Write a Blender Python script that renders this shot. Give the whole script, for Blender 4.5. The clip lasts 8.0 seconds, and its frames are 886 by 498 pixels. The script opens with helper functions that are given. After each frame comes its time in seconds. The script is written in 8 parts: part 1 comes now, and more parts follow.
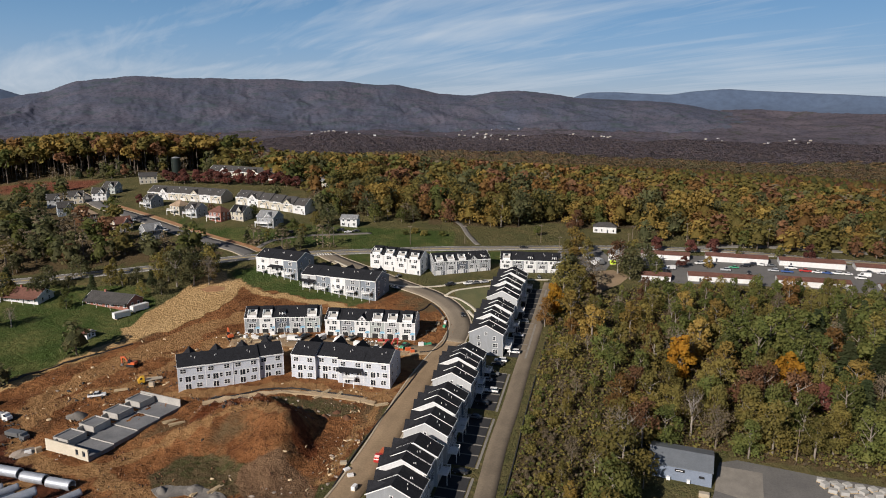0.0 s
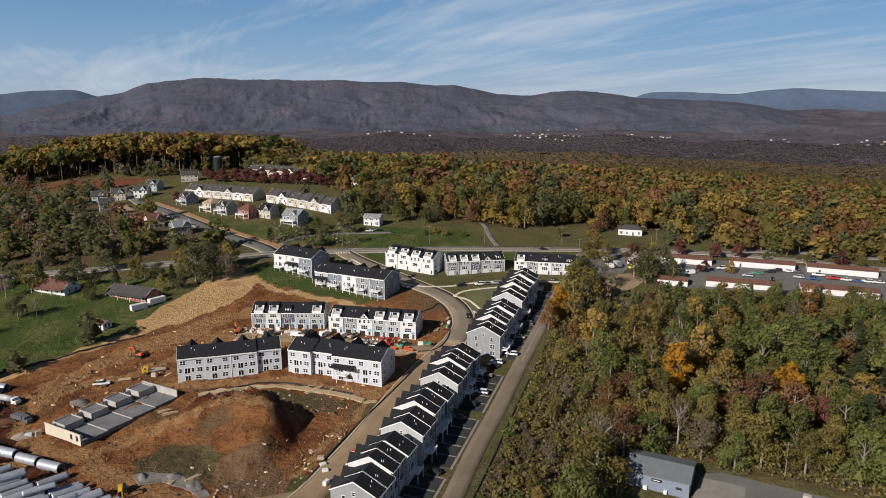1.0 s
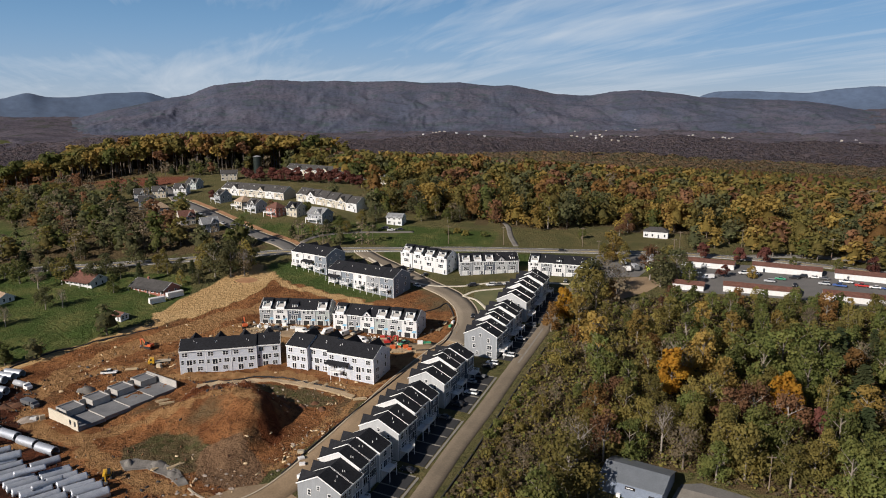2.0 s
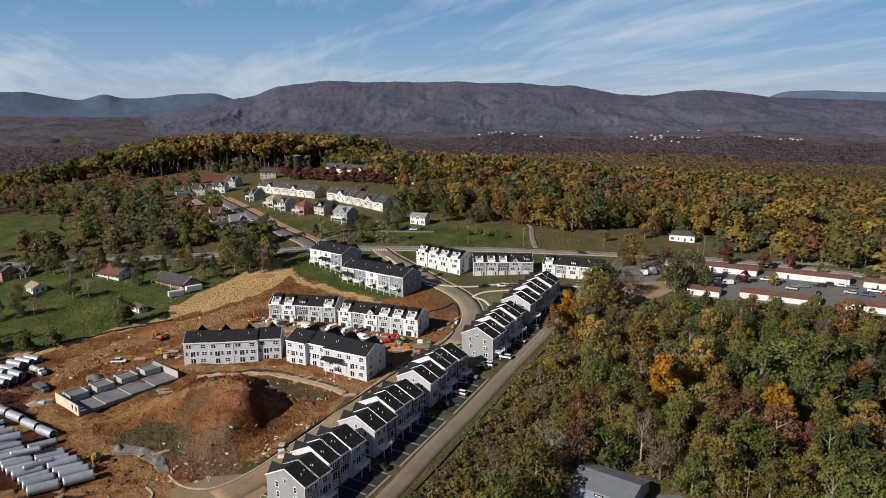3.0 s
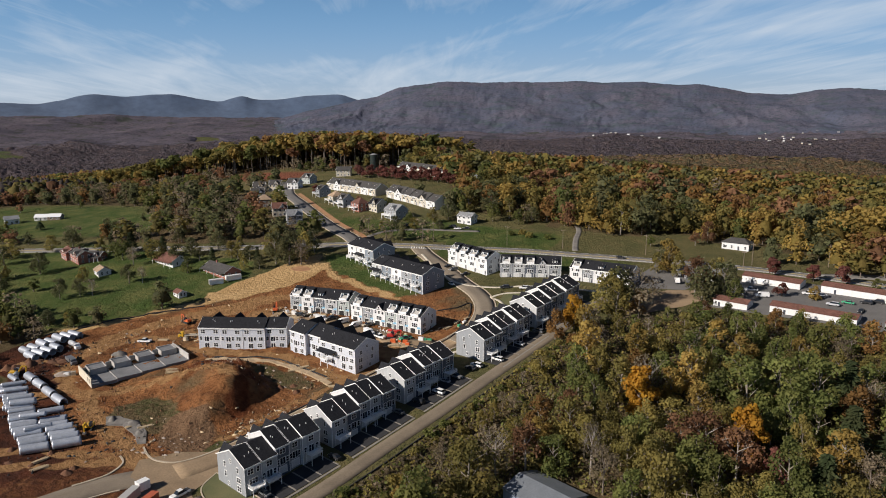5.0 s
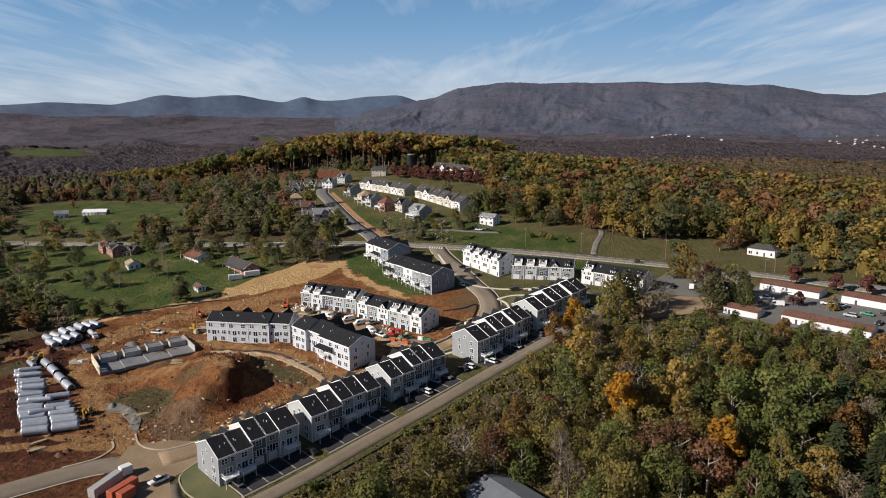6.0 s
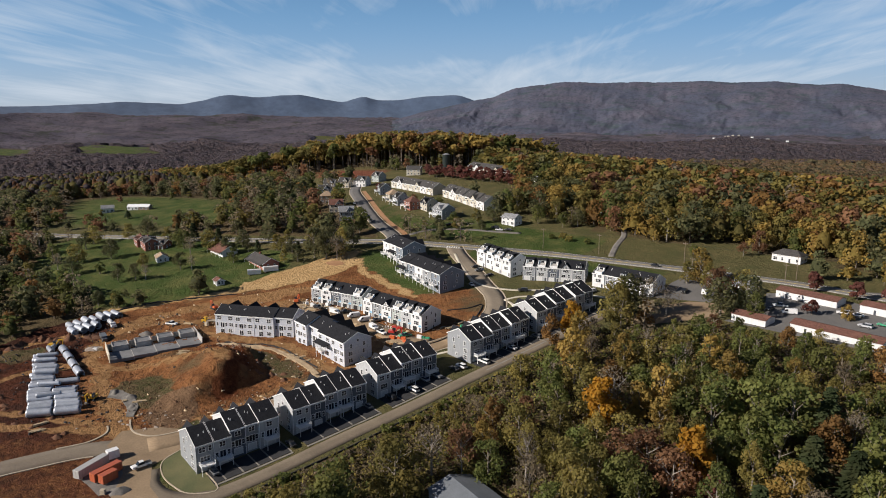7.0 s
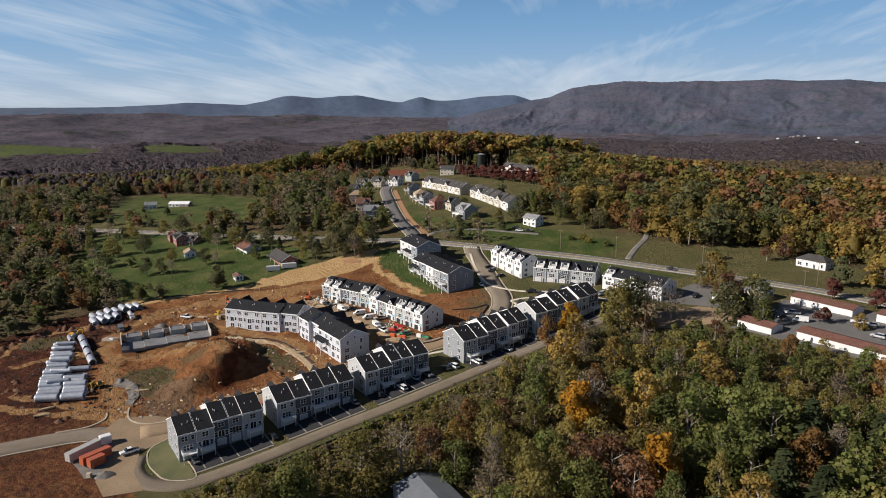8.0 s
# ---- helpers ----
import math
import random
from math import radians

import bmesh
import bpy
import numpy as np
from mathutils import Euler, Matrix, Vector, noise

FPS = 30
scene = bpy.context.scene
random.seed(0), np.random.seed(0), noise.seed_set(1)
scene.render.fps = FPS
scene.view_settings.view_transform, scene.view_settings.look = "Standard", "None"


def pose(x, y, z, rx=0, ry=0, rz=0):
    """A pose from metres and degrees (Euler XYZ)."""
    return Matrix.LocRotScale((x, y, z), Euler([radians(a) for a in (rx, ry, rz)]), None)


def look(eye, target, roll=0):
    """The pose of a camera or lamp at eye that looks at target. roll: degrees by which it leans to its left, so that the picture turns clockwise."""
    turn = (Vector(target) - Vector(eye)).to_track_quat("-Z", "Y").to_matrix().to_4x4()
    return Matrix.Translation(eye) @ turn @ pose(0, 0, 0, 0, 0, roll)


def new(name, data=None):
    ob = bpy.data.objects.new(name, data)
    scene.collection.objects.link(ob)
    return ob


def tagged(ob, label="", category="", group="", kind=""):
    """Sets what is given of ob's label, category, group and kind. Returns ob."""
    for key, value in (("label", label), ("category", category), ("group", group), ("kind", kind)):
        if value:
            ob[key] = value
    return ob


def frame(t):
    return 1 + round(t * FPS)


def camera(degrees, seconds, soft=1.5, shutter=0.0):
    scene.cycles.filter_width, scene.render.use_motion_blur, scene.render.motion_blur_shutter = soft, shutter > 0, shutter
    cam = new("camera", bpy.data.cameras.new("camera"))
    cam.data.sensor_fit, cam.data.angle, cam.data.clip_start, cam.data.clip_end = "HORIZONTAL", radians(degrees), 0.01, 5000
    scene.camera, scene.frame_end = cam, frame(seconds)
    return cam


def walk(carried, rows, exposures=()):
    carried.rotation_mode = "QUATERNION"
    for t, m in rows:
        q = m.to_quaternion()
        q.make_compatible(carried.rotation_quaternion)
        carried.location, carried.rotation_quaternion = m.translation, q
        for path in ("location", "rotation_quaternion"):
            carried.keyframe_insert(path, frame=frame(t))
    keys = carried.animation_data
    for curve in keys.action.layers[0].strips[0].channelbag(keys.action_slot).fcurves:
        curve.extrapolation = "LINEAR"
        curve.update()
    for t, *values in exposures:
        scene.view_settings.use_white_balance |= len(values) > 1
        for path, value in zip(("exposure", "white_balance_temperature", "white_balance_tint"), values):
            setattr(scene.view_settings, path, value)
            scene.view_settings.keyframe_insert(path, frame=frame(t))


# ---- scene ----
cam = camera(65.8, 8.0, 1.0)
PATH = [
    (0, (-1.166, 0.194, 111.275), (-1.158, 2.505, 110.798), 0.1),
    (0.5, (11.551, 0.493, 111.250), (11.455, 2.802, 110.774), 0.1),
    (1, (24.052, 1.113, 111.132), (23.855, 3.416, 110.656), 0.0),
    (2.5, (61.643, 6.543, 110.608), (61.141, 8.800, 110.135), -0.2),
    (3, (74.137, 9.512, 110.414), (73.533, 11.745, 109.942), -0.2),
    (3.5, (86.487, 12.901, 110.313), (85.781, 15.104, 109.844), -0.3),
    (4, (98.626, 16.789, 110.175), (97.822, 18.957, 109.705), -0.3),
    (4.5, (110.567, 21.221, 109.955), (109.667, 23.351, 109.485), -0.3),
    (6, (145.118, 37.903, 109.486), (143.943, 39.896, 109.021), -0.2),
    (6.5, (156.079, 44.445, 109.364), (154.817, 46.385, 108.900), -0.1),
    (7, (166.847, 51.611, 109.228), (165.502, 53.493, 108.763), -0.1),
    (7.5, (177.122, 59.198, 109.149), (175.696, 61.020, 108.683), -0.1),
    (8, (187.018, 66.795, 108.951), (185.516, 68.554, 108.487), -0.2),
]
walk(cam, [(t, look(eye, target, roll)) for t, eye, target, roll in PATH], [(0, 0.20), (2.5, 0.27), (5, 0.33), (8, 0.40)])

# ---------------------------------------------------------------- light
SUN_EL, SUN_AZ = 29.5, 219.0          # degrees above the horizon, clockwise from +y
to_sun = Vector((math.sin(radians(SUN_AZ)) * math.cos(radians(SUN_EL)),
                 math.cos(radians(SUN_AZ)) * math.cos(radians(SUN_EL)), math.sin(radians(SUN_EL))))
sun_data = bpy.data.lights.new("sun", "SUN")
sun_data.energy, sun_data.angle, sun_data.color = 5.0, radians(0.53), (1.0, 0.91, 0.82)
sun_lamp = new("sun", sun_data)
sun_lamp.matrix_world = look(to_sun * 300, (0, 0, 0))

sky_world = bpy.data.worlds.new("sky")
scene.world = sky_world
sky_world.use_nodes = True
wt = sky_world.node_tree
wt.nodes.clear()


def wnode(kind, **sets):
    n = wt.nodes.new(kind)
    for key, value in sets.items():
        n.inputs[key].default_value = value
    return n


sky = wt.nodes.new("ShaderNodeTexSky")
sky.sky_type, sky.sun_disc = "NISHITA", False
sky.sun_elevation, sky.sun_rotation = radians(SUN_EL), radians(SUN_AZ)
sky.air_density, sky.dust_density, sky.ozone_density = 0.55, 0.0, 4.0
wcoord = wt.nodes.new("ShaderNodeTexCoord")
wsep = wt.nodes.new("ShaderNodeSeparateXYZ")
wt.links.new(wcoord.outputs["Generated"], wsep.inputs[0])


def wmath(op, a, b=None, clamp=False):
    n = wt.nodes.new("ShaderNodeMath")
    n.operation, n.use_clamp = op, clamp
    for slot, v in ((0, a), (1, b)):
        if v is None:
            continue
        if isinstance(v, (int, float)):
            n.inputs[slot].default_value = v
        else:
            wt.links.new(v, n.inputs[slot])
    return n.outputs[0]


# thin cirrus on a high flat layer, drawn out in long streaks that run to the north-west
depth = wmath("ADD", wmath("MAXIMUM", wsep.outputs[2], 0.0), 0.075)
cu, cv = wmath("DIVIDE", wsep.outputs[0], depth), wmath("DIVIDE", wsep.outputs[1], depth)
wcomb = wt.nodes.new("ShaderNodeCombineXYZ")
wt.links.new(cu, wcomb.inputs[0])
wt.links.new(cv, wcomb.inputs[1])
wmap = wt.nodes.new("ShaderNodeMapping")
wmap.vector_type = "TEXTURE"
wmap.inputs["Rotation"].default_value = (0, 0, radians(137))
wmap.inputs["Scale"].default_value = (6.0, 1.15, 1.0)
wt.links.new(wcomb.outputs[0], wmap.inputs["Vector"])
streak = wnode("ShaderNodeTexNoise", Scale=1.15, Detail=5.0, Roughness=0.5, Distortion=0.9)
wt.links.new(wmap.outputs[0], streak.inputs["Vector"])
wisp_map = wt.nodes.new("ShaderNodeMapping")
wisp_map.vector_type = "TEXTURE"
wisp_map.inputs["Rotation"].default_value = (0, 0, radians(118))
wisp_map.inputs["Scale"].default_value = (2.2, 0.34, 1.0)
wt.links.new(wcomb.outputs[0], wisp_map.inputs["Vector"])
wisp = wnode("ShaderNodeTexNoise", Scale=1.0, Detail=6.0, Roughness=0.62, Distortion=1.4)
wt.links.new(wisp_map.outputs[0], wisp.inputs["Vector"])
broad = wnode("ShaderNodeTexNoise", Scale=0.33, Detail=3.0, Roughness=0.5)
wt.links.new(wcomb.outputs[0], broad.inputs["Vector"])
film_ = wmath("ADD", wmath("MULTIPLY", streak.outputs["Fac"], 0.75), wmath("MULTIPLY", wisp.outputs["Fac"], 0.45))
cover = wmath("MULTIPLY", wmath("SUBTRACT", wmath("ADD", film_, wmath("MULTIPLY", broad.outputs["Fac"], 0.9)), 0.97), 3.0, True)
thin_out = wmath("SUBTRACT", 1.0, wmath("MULTIPLY", wmath("SUBTRACT", wsep.outputs[2], 0.14), 5.0, True), True)    # clear blue higher up
cover = wmath("MULTIPLY", cover, wmath("ADD", wmath("MULTIPLY", thin_out, 0.95), 0.05))
low = wmath("SUBTRACT", 1.0, wmath("MULTIPLY", wsep.outputs[2], 3.8, True), True)       # the air's brightness low over the land
veil = wmath("SUBTRACT", 1.0, wmath("MULTIPLY", wsep.outputs[2], 6.5, True), True)
pale = wnode("ShaderNodeMix")
pale.data_type = "RGBA"
wt.links.new(wmath("POWER", veil, 1.6), pale.inputs[0])
pale.inputs[6].default_value = (3.3, 6.8, 11.2, 1)
pale.inputs[7].default_value = (7.2, 8.2, 9.4, 1)
haze = wnode("ShaderNodeMix")
haze.data_type = "RGBA"
wt.links.new(wmath("POWER", low, 0.7), haze.inputs[0])
wt.links.new(sky.outputs[0], haze.inputs[6])
wt.links.new(pale.outputs[2], haze.inputs[7])
cloud = wnode("ShaderNodeMix")
cloud.data_type = "RGBA"
wt.links.new(wmath("MULTIPLY", cover, 0.68), cloud.inputs[0])
wt.links.new(haze.outputs[2], cloud.inputs[6])
cloud.inputs[7].default_value = (9.6, 10.7, 12.1, 1)
back = wnode("ShaderNodeBackground", Strength=0.05)
wt.links.new(cloud.outputs[2], back.inputs["Color"])
wout = wt.nodes.new("ShaderNodeOutputWorld")
wt.links.new(back.outputs[0], wout.inputs["Surface"])
scene.view_settings.exposure = 0.2


# ---------------------------------------------------------------- materials
def shader(name):
    m = bpy.data.materials.new(name)
    m.use_nodes = True
    nt = m.node_tree
    return m, nt, nt.nodes["Principled BSDF"]


def rgba(c, f=1.0):
    return (c[0] * f, c[1] * f, c[2] * f, 1.0)


def tint(nt, a, b, fac, mode="MIX"):
    n = nt.nodes.new("ShaderNodeMix")
    n.data_type, n.blend_type = "RGBA", mode
    for slot, v in ((0, fac), (6, a), (7, b)):
        if hasattr(v, "links"):
            nt.links.new(v, n.inputs[slot])
        else:
            n.inputs[slot].default_value = v
    return n.outputs[2]


def grain(nt, scale, detail=4.0, rough=0.55, stretch=None, coord=None):
    if coord is None:
        coord = nt.nodes.new("ShaderNodeNewGeometry").outputs["Position"]
    if stretch:
        mp = nt.nodes.new("ShaderNodeMapping")
        mp.inputs["Scale"].default_value = stretch
        nt.links.new(coord, mp.inputs["Vector"])
        coord = mp.outputs[0]
    n = nt.nodes.new("ShaderNodeTexNoise")
    n.inputs["Scale"].default_value, n.inputs["Detail"].default_value, n.inputs["Roughness"].default_value = scale, detail, rough
    nt.links.new(coord, n.inputs["Vector"])
    return n.outputs["Fac"]


def ramp(nt, fac, lo, hi):
    n = nt.nodes.new("ShaderNodeMapRange")
    n.inputs[1].default_value, n.inputs[2].default_value = lo, hi
    nt.links.new(fac, n.inputs[0])
    return n.outputs[0]


def relief(nt, bsdf, fac, strength, distance):
    b = nt.nodes.new("ShaderNodeBump")
    b.inputs["Strength"].default_value, b.inputs["Distance"].default_value = strength, distance
    nt.links.new(fac, b.inputs["Height"])
    nt.links.new(b.outputs[0], bsdf.inputs["Normal"])


def surface(name, c1, c2, big=0.3, small=4.0, rough=0.85, bump=0.3, depth=0.05, metal=0.0, vary=0.0, stretch=None):
    """A two-scale coloured surface: broad stains between two colours, a fine grain, and relief from the grain."""
    m, nt, b = shader(name)
    col = tint(nt, rgba(c1), rgba(c2), ramp(nt, grain(nt, big, stretch=stretch), 0.3, 0.7))
    fine = grain(nt, small, 5.0, 0.65)
    dark = nt.nodes.new("ShaderNodeMapRange")
    dark.inputs[1].default_value, dark.inputs[2].default_value, dark.inputs[3].default_value, dark.inputs[4].default_value = 0.25, 0.75, 0.78, 1.2
    nt.links.new(fine, dark.inputs[0])
    col = tint(nt, col, dark.outputs[0], 1.0, "MULTIPLY")
    if vary:
        info = nt.nodes.new("ShaderNodeObjectInfo")
        v = nt.nodes.new("ShaderNodeMapRange")
        v.inputs[3].default_value, v.inputs[4].default_value = 1 - vary, 1 + vary
        nt.links.new(info.outputs["Random"], v.inputs[0])
        col = tint(nt, col, v.outputs[0], 1.0, "MULTIPLY")
    nt.links.new(col, b.inputs["Base Color"])
    b.inputs["Roughness"].default_value, b.inputs["Metallic"].default_value = rough, metal
    if bump:
        relief(nt, b, fine, bump, depth)
    return m


def siding(name, c, lap=0.16, rough=0.6):
    """Painted lap siding: level boards as relief, faint streaks of weather."""
    m, nt, b = shader(name)
    pos = nt.nodes.new("ShaderNodeNewGeometry").outputs["Position"]
    sep = nt.nodes.new("ShaderNodeSeparateXYZ")
    nt.links.new(pos, sep.inputs[0])
    saw = nt.nodes.new("ShaderNodeMath")
    saw.operation = "FRACT"
    mul = nt.nodes.new("ShaderNodeMath")
    mul.operation = "MULTIPLY"
    mul.inputs[1].default_value = 1 / lap
    nt.links.new(sep.outputs[2], mul.inputs[0])
    nt.links.new(mul.outputs[0], saw.inputs[0])
    streaks = grain(nt, 1.0, 4.0, 0.6, (1.2, 1.2, 0.25), pos)
    col = tint(nt, rgba(c, 0.86), rgba(c, 1.06), ramp(nt, streaks, 0.3, 0.7))
    line = nt.nodes.new("ShaderNodeMapRange")
    line.inputs[1].default_value, line.inputs[2].default_value, line.inputs[3].default_value = 0.82, 1.0, 1.0
    line.inputs[4].default_value = 0.8
    nt.links.new(saw.outputs[0], line.inputs[0])
    col = tint(nt, col, line.outputs[0], 1.0, "MULTIPLY")
    nt.links.new(col, b.inputs["Base Color"])
    b.inputs["Roughness"].default_value = rough
    relief(nt, b, saw.outputs[0], 0.4, 0.02)
    return m


def wrapped(name, c):
    """House wrap over sheathing: pale sheets with seams and printed marks."""
    m, nt, b = shader(name)
    pos = nt.nodes.new("ShaderNodeNewGeometry").outputs["Position"]
    mp = nt.nodes.new("ShaderNodeMapping")
    mp.inputs["Rotation"].default_value = (radians(90), 0, 0)
    nt.links.new(pos, mp.inputs["Vector"])
    br = nt.nodes.new("ShaderNodeTexBrick")
    br.inputs["Scale"].default_value, br.inputs["Mortar Size"].default_value = 0.5, 0.012
    br.inputs["Brick Width"].default_value, br.inputs["Row Height"].default_value = 1.1, 0.62
    br.inputs["Color1"].default_value, br.inputs["Color2"].default_value = rgba(c, 1.0), rgba(c, 0.93)
    br.inputs["Mortar"].default_value = rgba(c, 0.55)
    nt.links.new(mp.outputs[0], br.inputs["Vector"])
    marks = grain(nt, 2.2, 3.0, 0.6, None, pos)
    col = tint(nt, br.outputs["Color"], rgba((c[0] * 0.72, c[1] * 0.78, c[2] * 0.9)), ramp(nt, marks, 0.50, 0.66))
    nt.links.new(col, b.inputs["Base Color"])
    b.inputs["Roughness"].default_value = 0.5
    relief(nt, b, grain(nt, 1.5, 3.0, 0.5, None, pos), 0.3, 0.03)
    return m


def shingle(name, c, row=0.3):
    m, nt, b = shader(name)
    pos = nt.nodes.new("ShaderNodeNewGeometry").outputs["Position"]
    tabs = nt.nodes.new("ShaderNodeTexVoronoi")
    tabs.inputs["Scale"].default_value = 2.6
    nt.links.new(pos, tabs.inputs["Vector"])
    sepc = nt.nodes.new("ShaderNodeSeparateColor")
    nt.links.new(tabs.outputs["Color"], sepc.inputs[0])
    col = tint(nt, rgba(c, 0.72), rgba(c, 1.3), sepc.outputs[0])
    col = tint(nt, col, rgba(c, 1.7), ramp(nt, grain(nt, 0.35, 4.0, 0.6, None, pos), 0.5, 1.0))
    nt.links.new(col, b.inputs["Base Color"])
    b.inputs["Roughness"].default_value, b.inputs["Specular IOR Level"].default_value = 0.9, 0.18
    relief(nt, b, sepc.outputs[0], 0.5, 0.03)
    return m


def plain(name, c, rough=0.6, metal=0.0, small=6.0, amount=0.12):
    m, nt, b = shader(name)
    f = grain(nt, small, 4.0, 0.6)
    nt.links.new(tint(nt, rgba(c, 1 - amount), rgba(c, 1 + amount), ramp(nt, f, 0.3, 0.7)), b.inputs["Base Color"])
    b.inputs["Roughness"].default_value, b.inputs["Metallic"].default_value = rough, metal
    return m


def leafy(name, c1, c2, c3, vary=0.3, dense=False):
    """Foliage: each clump takes its own tone between three colours, each tree its own strength."""
    m, nt, b = shader(name)
    geo = nt.nodes.new("ShaderNodeNewGeometry")
    info = nt.nodes.new("ShaderNodeObjectInfo")
    mild = nt.nodes.new("ShaderNodeMapRange")
    mild.inputs[3].default_value, mild.inputs[4].default_value = 0.22, 0.78
    nt.links.new(geo.outputs["Random Per Island"], mild.inputs[0])
    col = tint(nt, rgba(c1), rgba(c2), mild.outputs[0])
    lump = grain(nt, 0.12, 3.0, 0.6, None, geo.outputs["Position"])
    stand = nt.nodes.new("ShaderNodeMapRange")
    stand.inputs[1].default_value, stand.inputs[2].default_value, stand.inputs[3].default_value, stand.inputs[4].default_value = 0.3, 0.7, 0.72, 1.25
    nt.links.new(grain(nt, 0.05, 2.0, 0.5, None, geo.outputs["Position"]), stand.inputs[0])
    col = tint(nt, col, stand.outputs[0], 1.0, "MULTIPLY")
    col = tint(nt, col, rgba(c3), ramp(nt, lump, 0.42, 0.75))
    v = nt.nodes.new("ShaderNodeMapRange")
    v.inputs[3].default_value, v.inputs[4].default_value = 1 - vary, 1 + vary
    nt.links.new(info.outputs["Random"], v.inputs[0])
    col = tint(nt, col, v.outputs[0], 1.0, "MULTIPLY")
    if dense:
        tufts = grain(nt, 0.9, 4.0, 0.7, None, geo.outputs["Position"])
        # darkens the colour in hollows of the tuft relief, as shade between leaves
        gap_shade = nt.nodes.new("ShaderNodeMapRange")
        gap_shade.inputs[1].default_value, gap_shade.inputs[2].default_value, gap_shade.inputs[3].default_value, gap_shade.inputs[4].default_value = 0.34, 0.70, 0.68, 1.22
        nt.links.new(tufts, gap_shade.inputs[0])
        col = tint(nt, col, gap_shade.outputs[0], 1.0, "MULTIPLY")
        relief(nt, b, tufts, 0.7, 1.0)
    nt.links.new(col, b.inputs["Base Color"])
    b.inputs["Roughness"].default_value = 0.75
    b.inputs["Specular IOR Level"].default_value = 0.15
    thin = nt.nodes.new("ShaderNodeBsdfTranslucent")
    nt.links.new(col, thin.inputs["Color"])
    both = nt.nodes.new("ShaderNodeMixShader")
    both.inputs[0].default_value = 0.48
    nt.links.new(b.outputs[0], both.inputs[1])
    nt.links.new(thin.outputs[0], both.inputs[2])
    nt.links.new(both.outputs[0], nt.nodes["Material Output"].inputs["Surface"])
    return m


M = {}
M["white_siding"] = siding("white_siding", (0.68, 0.68, 0.675))
M["grey_siding"] = siding("grey_siding", (0.27, 0.285, 0.30))
M["pale_grey_siding"] = siding("pale_grey_siding", (0.43, 0.44, 0.445))
M["slate_siding"] = siding("slate_siding", (0.085, 0.10, 0.125))
M["blue_siding"] = siding("blue_siding", (0.19, 0.22, 0.255))
M["sage_siding"] = siding("sage_siding", (0.36, 0.40, 0.38))
M["beige_siding"] = siding("beige_siding", (0.50, 0.44, 0.34))
M["cream_siding"] = siding("cream_siding", (0.50, 0.455, 0.36))
M["brown_siding"] = siding("brown_siding", (0.24, 0.17, 0.13))
M["red_brick"] = surface("red_brick", (0.25, 0.09, 0.065), (0.33, 0.14, 0.10), 0.6, 5, 0.9, 0.4, 0.03)
M["wrap"] = wrapped("wrap", (0.56, 0.58, 0.62))
M["blue_wrap"] = plain("blue_wrap", (0.20, 0.42, 0.58), 0.6)
M["roof"] = shingle("roof", (0.0165, 0.0172, 0.0205))
M["grey_roof"] = shingle("grey_roof", (0.060, 0.057, 0.055))
M["light_roof"] = shingle("light_roof", (0.20, 0.205, 0.21))
M["brown_roof"] = shingle("brown_roof", (0.135, 0.066, 0.050))
M["tan_roof"] = shingle("tan_roof", (0.30, 0.22, 0.15))
M["white_metal"] = plain("white_metal", (0.72, 0.73, 0.74), 0.5)
M["trim"] = plain("trim", (0.78, 0.78, 0.77), 0.45)
M["glass"] = plain("glass", (0.018, 0.022, 0.028), 0.08, 0.0, 2.0, 0.3)
M["garage"] = plain("garage", (0.62, 0.62, 0.61), 0.5)
M["opening_shade"] = plain("opening_shade", (0.02, 0.02, 0.02), 0.9)
M["door"] = plain("door", (0.05, 0.055, 0.07), 0.5)
M["deck_wood"] = surface("deck_wood", (0.46, 0.34, 0.19), (0.55, 0.42, 0.26), 1.0, 6, 0.8)
M["concrete"] = surface("concrete", (0.32, 0.31, 0.29), (0.42, 0.40, 0.37), 0.25, 3, 0.85, 0.2, 0.02)
M["slab"] = surface("slab", (0.13, 0.135, 0.14), (0.20, 0.20, 0.205), 0.2, 2.5, 0.8, 0.2, 0.02)
M["kerb"] = surface("kerb", (0.36, 0.30, 0.22), (0.47, 0.40, 0.30), 0.3, 4, 0.85, 0.2, 0.02)
M["path"] = surface("path", (0.50, 0.45, 0.35), (0.58, 0.53, 0.43), 0.3, 4, 0.85, 0.2, 0.02)
M["site_road"] = surface("site_road", (0.19, 0.133, 0.078), (0.275, 0.196, 0.118), 0.09, 1.6, 0.9, 0.25, 0.03)
M["street"] = surface("street", (0.155, 0.126, 0.092), (0.212, 0.174, 0.128), 0.09, 1.6, 0.9, 0.25, 0.03)
M["mid_bark"] = surface("mid_bark", (0.17, 0.145, 0.115), (0.27, 0.235, 0.195), 1.2, 8, 0.95, 0.4, 0.03)
M["apron"] = surface("apron", (0.165, 0.150, 0.130), (0.235, 0.215, 0.185), 0.3, 4, 0.85, 0.2, 0.02)
M["alley_road"] = surface("alley_road", (0.128, 0.102, 0.072), (0.188, 0.150, 0.106), 0.09, 1.6, 0.9, 0.25, 0.03)
M["orange_verge"] = surface("orange_verge", (0.26, 0.13, 0.06), (0.36, 0.20, 0.10), 0.3, 2.5, 0.95, 0.6, 0.1)
M["asphalt"] = surface("asphalt", (0.10, 0.096, 0.092), (0.135, 0.128, 0.12), 0.12, 2.0, 0.9, 0.25, 0.02)
M["old_asphalt"] = surface("old_asphalt", (0.150, 0.142, 0.130), (0.205, 0.192, 0.172), 0.1, 2.0, 0.9, 0.25, 0.02)
